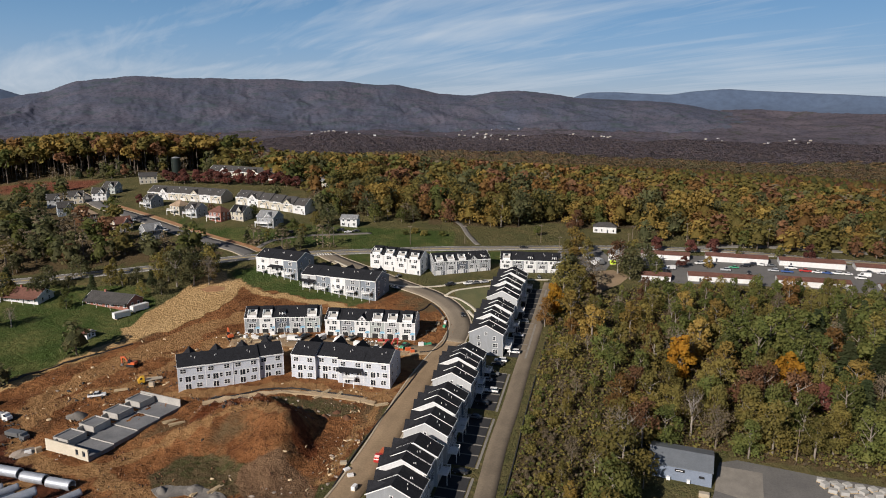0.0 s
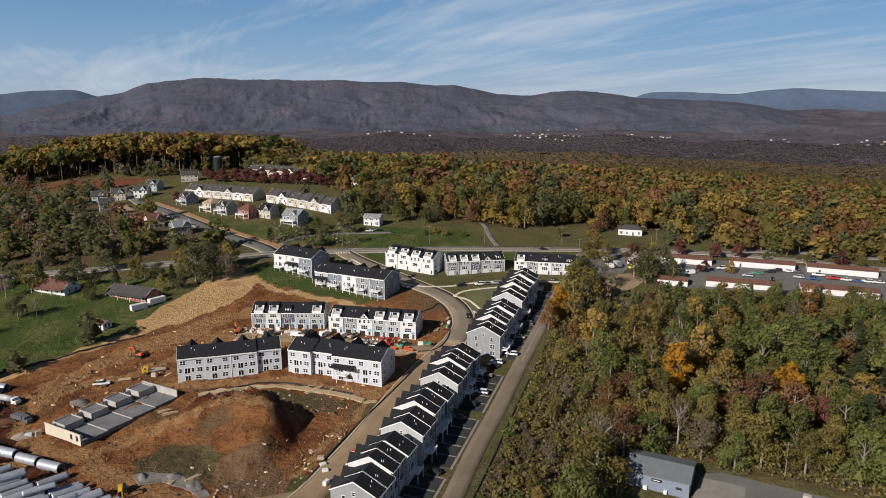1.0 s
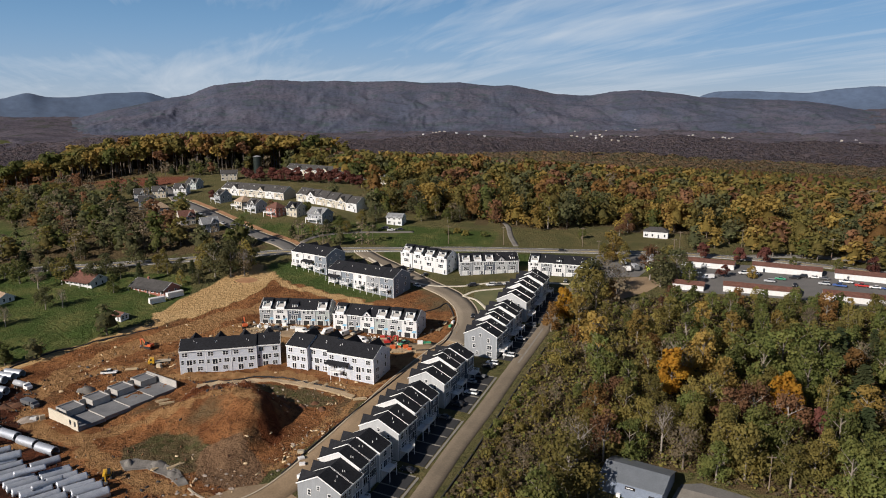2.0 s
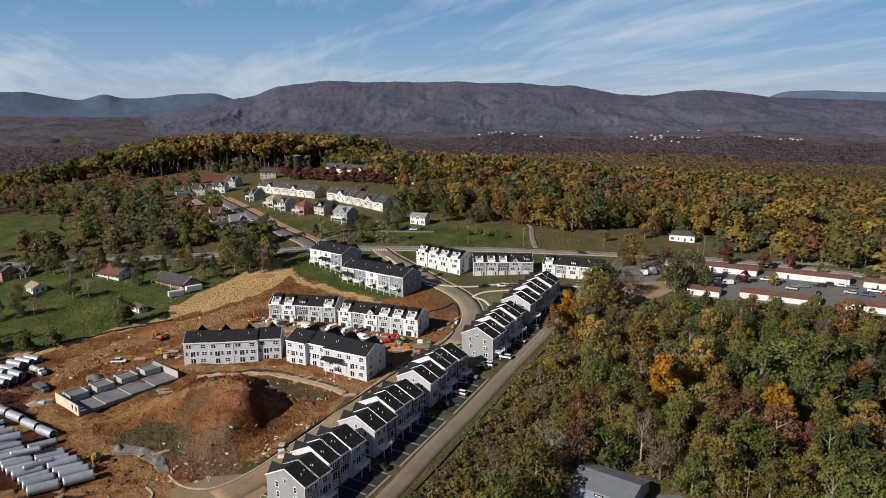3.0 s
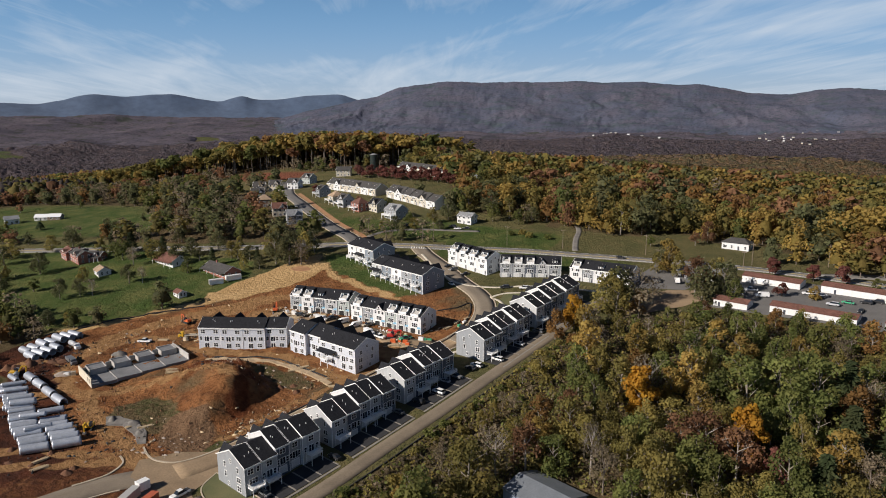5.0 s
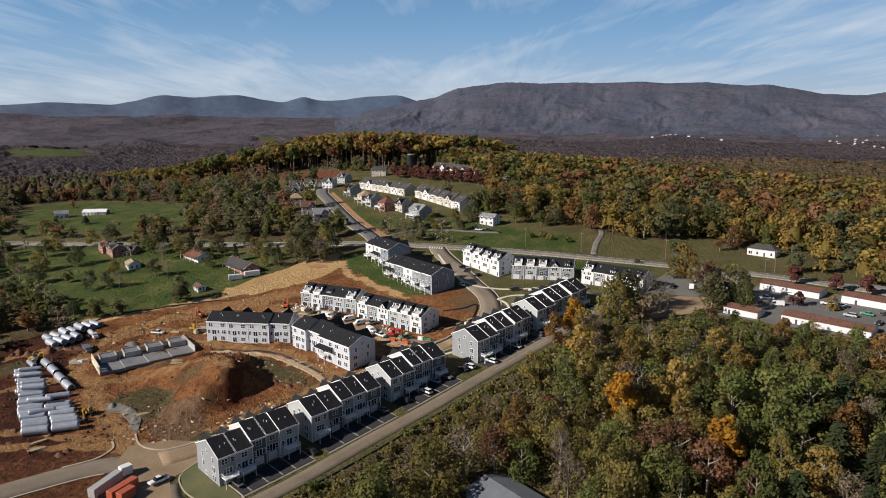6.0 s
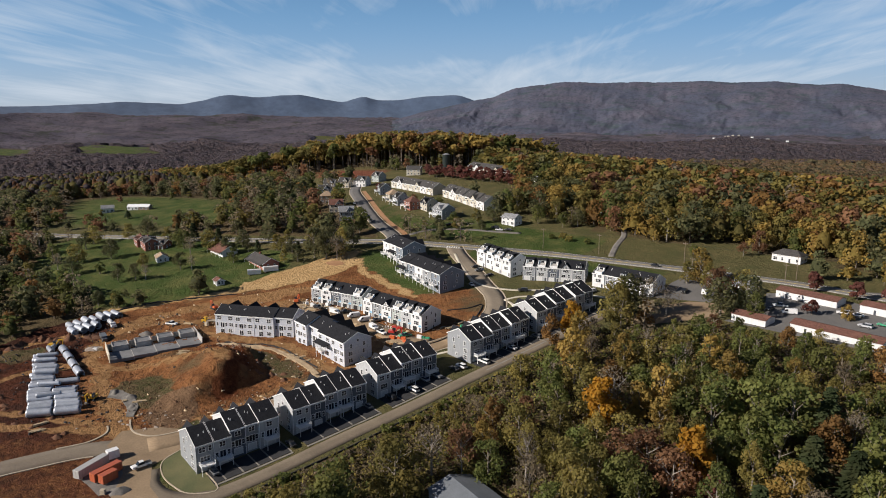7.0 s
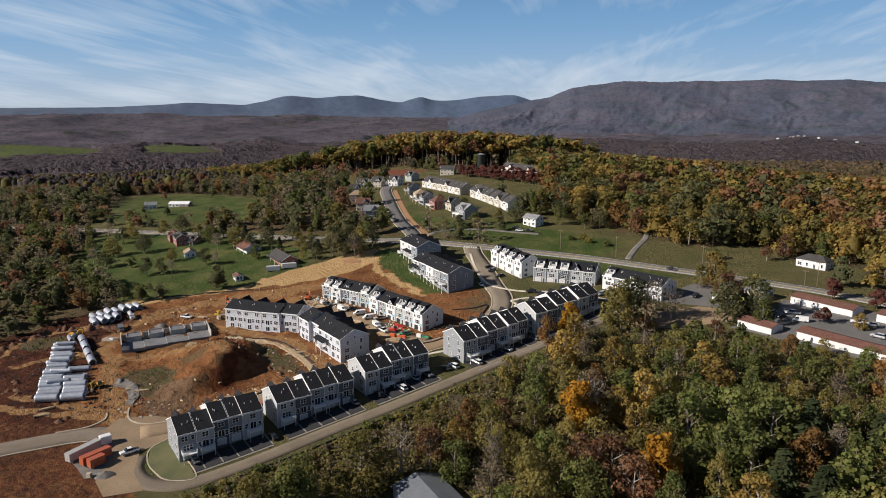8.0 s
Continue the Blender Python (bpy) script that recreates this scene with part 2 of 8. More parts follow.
M["driveway"] = surface("driveway", (0.018, 0.018, 0.02), (0.028, 0.028, 0.03), 0.3, 3, 0.9, 0.2, 0.02)
M["worn_road"] = surface("worn_road", (0.140, 0.112, 0.082), (0.205, 0.165, 0.120), 0.1, 2.0, 0.9, 0.25, 0.02)
M["gravel"] = surface("gravel", (0.12, 0.11, 0.10), (0.19, 0.175, 0.155), 0.3, 2.4, 0.95, 0.7, 0.12)
M["haul"] = surface("haul", (0.16, 0.078, 0.034), (0.24, 0.125, 0.058), 0.25, 2.0, 0.95, 0.6, 0.1)
M["red_spoil"] = surface("red_spoil", (0.085, 0.036, 0.018), (0.15, 0.068, 0.032), 0.4, 2.5, 0.95, 0.8, 0.15)
M["straw_bank"] = surface("straw_bank", (0.26, 0.20, 0.10), (0.34, 0.27, 0.15), 0.4, 3.0, 0.95, 0.6, 0.08)
M["lawn_patch"] = surface("lawn_patch", (0.075, 0.085, 0.032), (0.125, 0.115, 0.048), 0.15, 3.0, 0.95, 0.5, 0.06)
M["tan_gravel"] = surface("tan_gravel", (0.30, 0.22, 0.13), (0.40, 0.30, 0.19), 0.5, 3.0, 0.95, 0.5, 0.06)
M["road_paint"] = plain("road_paint", (0.70, 0.70, 0.66), 0.7)
M["yellow_paint"] = plain("yellow_paint", (0.60, 0.42, 0.07), 0.7)
M["steel_pipe"] = surface("steel_pipe", (0.39, 0.42, 0.47), (0.53, 0.56, 0.61), 0.6, 6, 0.42, 0.15, 0.02, 0.45, 0.16)
M["tyre"] = plain("tyre", (0.02, 0.02, 0.02), 0.9)
M["rim"] = plain("rim", (0.35, 0.35, 0.36), 0.35, 0.8)
M["bark"] = surface("bark", (0.11, 0.085, 0.065), (0.19, 0.16, 0.13), 1.2, 8, 0.95, 0.5, 0.03)
M["pale_bark"] = surface("pale_bark", (0.23, 0.20, 0.17), (0.33, 0.295, 0.255), 1.2, 8, 0.95, 0.4, 0.03)
M["timber"] = surface("timber", (0.40, 0.30, 0.18), (0.52, 0.41, 0.26), 0.8, 6, 0.85, 0.3, 0.02, 0.0, 0.15)
M["pole_wood"] = surface("pole_wood", (0.16, 0.12, 0.09), (0.24, 0.19, 0.15), 0.8, 6, 0.9)
M["black_cloth"] = plain("black_cloth", (0.02, 0.02, 0.022), 0.85)
M["rubble"] = surface("rubble", (0.25, 0.205, 0.165), (0.37, 0.31, 0.26), 0.8, 5, 0.95, 0.5, 0.05, 0.0, 0.3)
M["metal_wall"] = surface("metal_wall", (0.17, 0.205, 0.27), (0.20, 0.235, 0.30), 0.3, 3, 0.5, 0.1, 0.02)
M["metal_roof"] = surface("metal_roof", (0.13, 0.145, 0.16), (0.165, 0.18, 0.20), 0.3, 3, 0.5, 0.1, 0.02)
PAINT = {}
for key, c in {"white": (0.72, 0.72, 0.71), "black": (0.02, 0.02, 0.022), "silver": (0.42, 0.43, 0.45), "grey": (0.12, 0.125, 0.13), "red": (0.42, 0.035, 0.03),
               "blue": (0.05, 0.10, 0.28), "orange": (0.55, 0.12, 0.04), "yellow": (0.62, 0.36, 0.03), "green": (0.05, 0.30, 0.16), "tan": (0.42, 0.36, 0.27),
               "container_red": (0.40, 0.105, 0.05), "lime": (0.55, 0.72, 0.06), "pallet": (0.40, 0.39, 0.37), "tank_green": (0.018, 0.026, 0.022)}.items():
    PAINT[key] = plain("paint_" + key, c, 0.3, 0.0, 1.5, 0.06)
LEAF = {
    "green": leafy("leaf_green", (0.089, 0.114, 0.036), (0.162, 0.180, 0.052), (0.188, 0.178, 0.055)),
    "olive": leafy("leaf_olive", (0.152, 0.133, 0.050), (0.242, 0.212, 0.059), (0.271, 0.207, 0.059)),
    "yellow": leafy("leaf_yellow", (0.262, 0.192, 0.056), (0.360, 0.255, 0.070), (0.290, 0.190, 0.058)),
    "orange": leafy("leaf_orange", (0.194, 0.112, 0.043), (0.279, 0.157, 0.050), (0.188, 0.103, 0.043)),
    "gold": leafy("leaf_gold", (0.344, 0.190, 0.025), (0.479, 0.266, 0.032), (0.383, 0.175, 0.025), 0.1),
    "rust": leafy("leaf_rust", (0.165, 0.091, 0.052), (0.228, 0.123, 0.062), (0.177, 0.087, 0.050)),
    "red": leafy("leaf_red", (0.150, 0.058, 0.048), (0.205, 0.080, 0.060), (0.140, 0.062, 0.052)),
    "bare": leafy("leaf_bare", (0.188, 0.150, 0.103), (0.268, 0.214, 0.142), (0.222, 0.180, 0.109)),
    "dark": leafy("leaf_dark", (0.074, 0.084, 0.040), (0.124, 0.126, 0.056), (0.138, 0.122, 0.056)),
    "pine": leafy("leaf_pine", (0.041, 0.059, 0.027), (0.071, 0.091, 0.039), (0.087, 0.096, 0.043)),
}

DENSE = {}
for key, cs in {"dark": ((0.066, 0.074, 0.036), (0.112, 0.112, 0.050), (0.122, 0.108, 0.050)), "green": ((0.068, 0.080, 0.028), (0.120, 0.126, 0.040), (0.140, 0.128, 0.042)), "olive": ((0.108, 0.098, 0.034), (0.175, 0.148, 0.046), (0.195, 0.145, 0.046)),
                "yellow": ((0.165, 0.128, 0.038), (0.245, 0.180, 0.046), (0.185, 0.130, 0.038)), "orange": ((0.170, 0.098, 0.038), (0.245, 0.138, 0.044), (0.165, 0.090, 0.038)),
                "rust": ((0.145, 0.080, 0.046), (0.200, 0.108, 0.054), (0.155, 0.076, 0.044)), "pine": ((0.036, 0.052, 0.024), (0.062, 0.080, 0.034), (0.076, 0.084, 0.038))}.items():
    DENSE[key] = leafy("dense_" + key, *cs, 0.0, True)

# ---------------------------------------------------------------- mesh helpers
class Soup:
    """Collects vertices and faces for one mesh."""

    def __init__(self):
        self.v, self.f = [], []

    def add(self, verts, faces):
        k = len(self.v)
        self.v += [tuple(p) for p in verts]
        self.f += [tuple(i + k for i in f) for f in faces]
        return self

    def box(self, x0, x1, y0, y1, z0, z1):
        return self.add([(x0, y0, z0), (x1, y0, z0), (x1, y1, z0), (x0, y1, z0), (x0, y0, z1), (x1, y0, z1), (x1, y1, z1), (x0, y1, z1)],
                        [(0, 3, 2, 1), (4, 5, 6, 7), (0, 1, 5, 4), (1, 2, 6, 5), (2, 3, 7, 6), (3, 0, 4, 7)])

    def prism(self, ring, shift):
        """A flat ring of points and its copy moved by shift, closed to a solid."""
        n = len(ring)
        other = [tuple(a + b for a, b in zip(p, shift)) for p in ring]
        return self.add(list(ring) + other, [tuple(range(n))[::-1], tuple(range(n, 2 * n))] + [(i, (i + 1) % n, n + (i + 1) % n, n + i) for i in range(n)])

    def tube(self, a, b, r0, r1, sides=6, caps=True):
        a, b = Vector(a), Vector(b)
        w = (b - a).normalized()
        u = w.cross(Vector((0, 0, 1)) if abs(w.z) < 0.95 else Vector((1, 0, 0))).normalized()
        v = w.cross(u)
        pts = []
        for c, r in ((a, r0), (b, r1)):
            for i in range(sides):
                t = 2 * math.pi * i / sides
                pts.append(tuple(c + u * (r * math.cos(t)) + v * (r * math.sin(t))))
        faces = [(i, (i + 1) % sides, sides + (i + 1) % sides, sides + i) for i in range(sides)]
        if caps:
            faces += [tuple(range(sides))[::-1], tuple(range(sides, 2 * sides))]
        return self.add(pts, faces)

    def mesh(self, name, material, smooth=False):
        me = bpy.data.meshes.new(name)
        me.from_pydata(self.v, [], self.f)
        me.update()
        if material:
            me.materials.append(material)
        if smooth:
            me.polygons.foreach_set("use_smooth", [True] * len(me.polygons))
        bm = bmesh.new()
        bm.from_mesh(me)
        bmesh.ops.recalc_face_normals(bm, faces=bm.faces)
        bm.to_mesh(me)
        bm.free()
        return me


def arrays_mesh(name, verts, quads, material, smooth=False):
    """A mesh from numpy arrays: n x 3 places, m x k corners."""
    me = bpy.data.meshes.new(name)
    k = quads.shape[1]
    me.vertices.add(len(verts))
    me.vertices.foreach_set("co", verts.astype(np.float32).ravel())
    me.loops.add(quads.size)
    me.loops.foreach_set("vertex_index", quads.astype(np.int32).ravel())
    me.polygons.add(len(quads))
    me.polygons.foreach_set("loop_start", np.arange(0, quads.size, k, dtype=np.int32))
    me.polygons.foreach_set("loop_total", np.full(len(quads), k, dtype=np.int32))
    me.materials.append(material)
    me.update(calc_edges=True)
    if smooth:
        me.polygons.foreach_set("use_smooth", np.ones(len(quads), dtype=bool))
    me.validate()
    return me


def part(name, mesh, parent, label="", at=None):
    ob = new(name, mesh)
    ob.parent = parent
    if at is not None:
        ob.matrix_local = at
    if label:
        tagged(ob, label)
    return ob


def thing(name, m, label, category, group="", mesh=None):
    ob = new(name, mesh)
    ob.matrix_world = m
    return tagged(ob, label, category, group)


# ---------------------------------------------------------------- lie of the land
HILLS = [-5.1, -4.1, 2.6, -3.1, -11.3, -10.8, -8.7, -8.1, -5.9, -1.8, -0.8, 4.7, -1.2, -6.1, 6.1, 0.4, 3.0, -5.3, -3.6, 11.1, 5.0,
         4.5, 4.3, 12.2, -3.7, -4.6, 4.5, 0.7, 0.2, -7.5, -2.6, 7.3, 4.9, 2.0, -0.8, 9.3, 16.0, 7.9, 6.0, 5.5, 1.1, -1.0]


def smooth(a, b, x):
    t = np.clip((x - a) / (b - a), 0, 1)
    return t * t * (3 - 2 * t)


def waves(x, y, size, seed):
    """Cheap rolling relief, -1 to 1."""
    r = np.random.RandomState(seed)
    out = 0.0
    for k in range(5):
        a, f, p = r.uniform(0, 2 * np.pi), (1.0 + 0.6 * k) / size, r.uniform(0, 6.28, 2)
        out = out + np.sin((x * np.cos(a) + y * np.sin(a)) * f * 6.28 + p[0] + 1.3 * np.sin((y * np.cos(a) - x * np.sin(a)) * f * 4 + p[1])) / (1 + 0.7 * k)
    return out / 2.6


def rolling(x, y):
    """The smooth land without the earthworks."""
    x, y = np.asarray(x, float), np.asarray(y, float)
    z = np.full(np.broadcast(x, y).shape, 16.0)
    for k, w in enumerate(HILLS):
        j, i = divmod(k, 7)
        cx, cy = -425 + 118 * i + (59 if j % 2 else 0), 95 + 112 * j
        z = z + w * np.exp(-((x - cx) ** 2 + (y - cy) ** 2) / (2 * 136.0 ** 2))
    z = z + 17 * np.exp(-((x + 405) ** 2 + (y - 735) ** 2) / (2 * 115.0 ** 2))
    r = np.hypot(x + 60, y - 330)
    az = np.arctan2(x - 95, y - 15)
    far = -15 + 13 * waves(x, y, 900.0, 3) * smooth(500, 1500, r) + smooth(2600, 4900, r) * (104 + 22 * np.sin(az * 5.0 + 1))
    far = far + smooth(1100, 2200, r) * (15 * (1 - 2 * np.abs(waves(x, y, 1700.0, 43))) + 7 * waves(x, y, 520.0, 44))
    f = smooth(540, 1250, r)
    return z * (1 - f) + far * f


def open_field(x, y):
    """Mown fields in the far plain, by bearing and distance from the flight's line."""
    a = np.degrees(np.arctan2(x - 170, y - 55)) + 0.8 * waves(x, y, 420.0, 78)
    r = np.hypot(x - 170, y - 55) + 90 * waves(x, y, 600.0, 77)
    out = np.zeros(np.broadcast(x, y).shape, bool)
    for a0, a1, r0, r1 in ((-63.4, -58.2, 2080, 2620), (-73.5, -66.6, 2150, 2760), (-76, -69, 1480, 1660), (-20, -17.5, 2500, 2640), (-33, -30, 2350, 2460), (-47, -44.5, 2900, 3050), (3, 5, 2650, 2750)):
        out |= (a > a0) & (a < a1) & (r > r0) & (r < r1)
    return out


HEAP = [(-92, 207, 1.0), (-86, 210, 2.6), (-80, 213, 4.4), (-75, 215.5, 5.9), (-70, 217, 7.2), (-65, 217, 8.2), (-60, 215.5, 9.2), (-56, 213, 10.0), (-53, 209.5, 10.3),
        (-80, 223, 3.4), (-72, 226, 4.4), (-64, 225, 6.0)]


def land(x, y):
    """The land with the earthworks of the building site."""
    x, y = np.asarray(x, float), np.asarray(y, float)
    z = rolling(x, y)
    # spoil heap: steep towards the street, worn gullies on its flanks
    heap = np.zeros(z.shape)
    for cx, cy, h in HEAP:
        dx, dy = (x - cx) / np.where(x > cx, 0.60, 1.12), (y - cy) / np.where(y > cy, 0.95, 1.42)
        heap = np.maximum(heap, h - np.clip(np.hypot(dx, dy) - 3.2, 0, None) * 0.68)
    steep = smooth(0.0, 2.5, heap)
    z = z + heap + steep * (0.55 * waves(x, y, 9.0, 11) + 0.34 * waves(x, y, 3.8, 12) + 0.5 * waves(x, y, 15.0, 13))
    # churned ground over the site
    site = smooth(-215, -170, x) * smooth(-38, -58, x) * smooth(165, 190, y + 0.35 * np.clip(-75 - x, 0, 60)) * smooth(282, 262, y)
    z = z + site * (0.75 * waves(x, y, 26.0, 5) + 0.55 * waves(x, y, 8.5, 6) + 0.26 * waves(x, y, 3.9, 7))
    return z


def ground_z(x, y):
    return float(land(x, y))


# ---------------------------------------------------------------- ground
def axis(lo, hi, a, b, step, growth=1.09, most=90.0):
    """Coordinates from lo to hi, even between a and b and wider and wider outside."""
    mid = list(np.arange(a, b + 0.1, step))
    for end, sign in ((lo, -1), (hi, 1)):
        p, s, out = (a if sign < 0 else b), step, []
        while (p - end) * sign < 0:
            s = min(s * growth, most)
            p += sign * s
            out.append(p)
        mid = out[::-1] + mid if sign < 0 else mid + out
    return np.array(mid)


def inside(x, y, poly):
    """Which of the points lie in a polygon."""
    res = np.zeros(x.shape, bool)
    for (x0, y0), (x1, y1) in zip(poly, poly[1:] + poly[:1]):
        hit = ((y0 > y) != (y1 > y)) & (x < (x1 - x0) * (y - y0) / (y1 - y0 + 1e-9) + x0)
        res ^= hit
    return res


SITE = [(-172, 150), (-178, 180), (-181, 206), (-176, 224), (-163, 246), (-139, 281), (-130, 292), (-108, 318), (-112, 352), (-96, 340), (-45, 327), (-24, 344), (-8, 336), (3, 322),
        (6, 302), (3, 287), (-9, 262), (-20, 232), (-33, 188), (-42, 172), (-62, 160), (-72, 128), (-130, 115), (-166, 126)]
DEPOT = [(-84, 112), (-78, 150), (-62, 168), (-44, 176), (-34, 172), (-24, 156), (-8, 150), (4, 142), (-2, 112), (-60, 96)]
STRAW = [(-143, 290), (-136, 281), (-126, 287), (-118, 300), (-106, 318), (-103, 336), (-113, 353), (-122, 364), (-128, 350), (-134, 322)]
BANK = [(-172, 226), (-166, 232), (-152, 256), (-140, 272), (-130, 283), (-138, 285), (-150, 268), (-162, 250), (-178, 230)]
STRIP = [(-110, 347), (-96, 335), (-43, 318), (-41, 322), (-95, 339), (-108, 352)]
REAR_LAWN = [(-118, 366), (-108, 352), (-95, 340), (-42, 323), (-33, 333), (-60, 352), (-100, 372)]
END_LAWN = [(-27, 162), (-25, 171), (-8, 166), (4, 162), (-2, 156), (-13, 157)]
GREEN = [(-142, 283), (-165, 248), (-192, 222), (-250, 205), (-330, 240), (-352, 300), (-300, 340), (-215, 338), (-150, 340), (-138, 318)]
FRONT_LAWN = [(-66, 392), (-40, 398), (-16, 404), (24, 408), (66, 409), (66, 398), (20, 384), (-8, 374), (-36, 382)]
HIGH_LAWN = [(-122, 412), (-70, 406), (-30, 411), (8, 417), (10, 445), (-30, 450), (-88, 446), (-120, 434)]
HILL_LAWN = [(-150, 425), (-120, 404), (-112, 432), (-150, 440), (-215, 480), (-206, 468)]
CLEARING = [(-430, 600), (-350, 562), (-300, 572), (-296, 604), (-360, 622), (-430, 628)]
NEAR_WOODS = [(12, 152), (15, 170), (20.5, 190), (27.5, 216), (36, 250), (46.5, 290), (54, 316), (80, 326), (101, 341), (125, 336), (165, 327), (214, 312), (330, 288), (330, 150), (210, 120), (172, 176), (130, 186.5), (112, 193), (94, 198), (84, 203), (66, 207), (58, 193), (50, 178), (44, 158), (30, 148)]
BACK_WOODS = [(-150, 600), (-92, 520), (-62, 480), (-28, 470), (20, 466), (36, 458), (74, 476), (120, 460), (156, 446), (210, 420), (420, 400), (560, 640), (300, 1050), (-150, 1060), (-330, 900), (-240, 680)]
HILL_WOODS = [(-290, 640), (-345, 638), (-405, 612), (-445, 584), (-505, 548), (-580, 525), (-690, 590), (-700, 900), (-400, 1000), (-200, 900), (-215, 690)]

gx = axis(-4800, 4800, -215, 40, 1.55)
gy = axis(-3200, 4950, 125, 325, 1.55)
GX, GY = np.meshgrid(gx, gy)
GZ = land(GX, GY)
WX, WY = GX + 2.6 * waves(GX, GY, 17.0, 21), GY + 2.6 * waves(GX, GY, 15.0, 22)


def soften(a, n=1):
    for _ in range(n):
        p = np.pad(a, 1, mode="edge")
        a = (p[:-2, 1:-1] + p[2:, 1:-1] + p[1:-1, :-2] + p[1:-1, 2:] + 2 * p[1:-1, 1:-1]) / 6
    return a


def zone(*polys):
    out = np.zeros(GX.shape)
    for p in polys:
        out = np.maximum(out, inside(WX, WY, p))
    return out


dirt = zone(SITE, DEPOT)
straw = np.maximum(zone(STRAW, STRIP), 0.75 * zone(BANK))
lawn = zone(GREEN, REAR_LAWN, FRONT_LAWN, HIGH_LAWN, HILL_LAWN, END_LAWN)
weedy = zone([(-160, 170), (-152, 166), (-143, 172), (-146, 184), (-155, 188), (-161, 180)], [(-85, 179), (-90, 190), (-83, 199), (-70, 199), (-59, 190), (-57, 180), (-66, 177), (-76, 181)], [(-84, 229), (-70, 237), (-40, 236), (-27, 229), (-36, 225), (-60, 231)],
             [(-1, 160), (8, 158), (14, 172), (24, 206), (33, 240), (52, 312), (45, 314), (26, 262), (8, 196)])
spoil = zone([(-88, 216), (-84, 227), (-76, 232), (-60, 228), (-50, 219), (-42, 208), (-40, 194), (-46, 198), (-52, 213), (-60, 220), (-72, 222), (-80, 216)])
TRACKS = [([(-40, 166), (-49, 166), (-58, 169), (-76, 174.5), (-92, 180), (-107, 190), (-119, 191), (-131, 197), (-139, 206), (-142, 222), (-134, 236), (-122, 241), (-116, 250), (-108, 264), (-96, 280)], 2.9),
          ([(-107, 190), (-96, 200), (-86, 208), (-74, 214.5), (-62, 216), (-55, 211)], 2.6), ([(-142, 222), (-146, 232), (-139, 248), (-128, 268), (-110, 283)], 4.5),
          ([(-48, 166), (-62, 160), (-74, 152), (-92, 142)], 2.4), ([(-119, 191), (-126, 178), (-132, 160)], 2.4), ([(-94, 282), (-60, 279), (-22, 273), (-8, 264)], 8.5), ([(-126, 272), (-108, 296), (-92, 308), (-60, 309), (-20, 301)], 5.0), ([(-104, 236), (-80, 242), (-60, 247), (-24, 237)], 3.4), ([(-36, 186), (-32, 204), (-26, 224), (-18, 246)], 1.6)]
TRACKS += [([(-136, 150), (-150, 158), (-161, 170), (-165, 184), (-160, 196), (-150, 203), (-140, 206)], 1.7), ([(-100, 148), (-84, 156), (-70, 160), (-62, 166)], 1.5), ([(-128, 262), (-116, 268), (-100, 270), (-86, 268)], 2.2)]
ruts = np.zeros(GX.shape)
for pts, half in TRACKS:
    for (ax, ay), (bx, by) in zip(pts, pts[1:]):
        t = np.clip(((WX - ax) * (bx - ax) + (WY - ay) * (by - ay)) / ((bx - ax) ** 2 + (by - ay) ** 2), 0, 1)
        d = np.hypot(WX - ax - t * (bx - ax), WY - ay - t * (by - ay))
        ruts = np.maximum(ruts, 1.0 * smooth(half + 1.0, half - 0.8, d) * (1 - 0.30 * smooth(0.8, 0.2, np.abs(d - half * 0.5))))
FIELD_FAR = [(-395, 312), (-553, 398), (-524, 440), (-445, 450), (-377, 455), (-312, 416), (-272, 376), (-283, 354), (-335, 346), (-369, 330)]
GLADE = [(-340, 496), (-308, 496), (-350, 562), (-405, 568), (-385, 530)]
FARM_WOODS = [(-330, 352), (-280, 346), (-215, 354), (-125, 388), (-150, 402), (-190, 425), (-230, 462), (-300, 510), (-420, 540), (-600, 500), (-600, 350)]
GROVE = [(-600, 380), (-553, 390), (-430, 312), (-345, 280), (-300, 240), (-256, 232), (-196, 236), (-180, 216), (-178, 150), (-300, 150), (-640, 180)]
wood = zone(NEAR_WOODS, BACK_WOODS, HILL_WOODS, FARM_WOODS, GROVE) * (1 - zone(FIELD_FAR, GLADE))
lawn = np.maximum(lawn, 0.7 * zone(FIELD_FAR, GLADE))
damp = soften(np.maximum(0.55 * zone(DEPOT), 0.85 * zone([(-205, 176), (-190, 212), (-172, 228), (-150, 218), (-140, 205), (-118, 186), (-100, 178), (-84, 168), (-66, 152), (-92, 128), (-190, 120)])), 3)
dist = np.hypot(GX + 60, GY - 330)
wood = np.maximum(wood, smooth(560, 760, dist + 60 * waves(GX, GY, 220.0, 8)))
far_field = open_field(GX, GY) * 1.0
lawn = np.maximum(lawn, far_field)
wood = wood * (1 - far_field)
clay = zone(CLEARING) * 0.9
for nz in (dirt,):
    nz[inside(WX, WY, REAR_LAWN) | inside(WX, WY, STRAW)] = 0

fan = soften(zone([(-62, 190), (-54, 195), (-45, 194), (-38, 186), (-35, 178), (-44, 173), (-54, 175), (-60, 181)]), 2)
spoil, weedy = soften(spoil, 2), soften(weedy, 2)
dirt, straw, lawn, clay = soften(dirt), soften(straw), soften(lawn, 2), soften(clay)
ny, nx = GX.shape
idx = np.arange(nx * ny).reshape(ny, nx)
quads = np.stack([idx[:-1, :-1], idx[:-1, 1:], idx[1:, 1:], idx[1:, :-1]], -1).reshape(-1, 4)

gm, nt, b = shader("ground")
pos = nt.nodes.new("ShaderNodeNewGeometry").outputs["Position"]


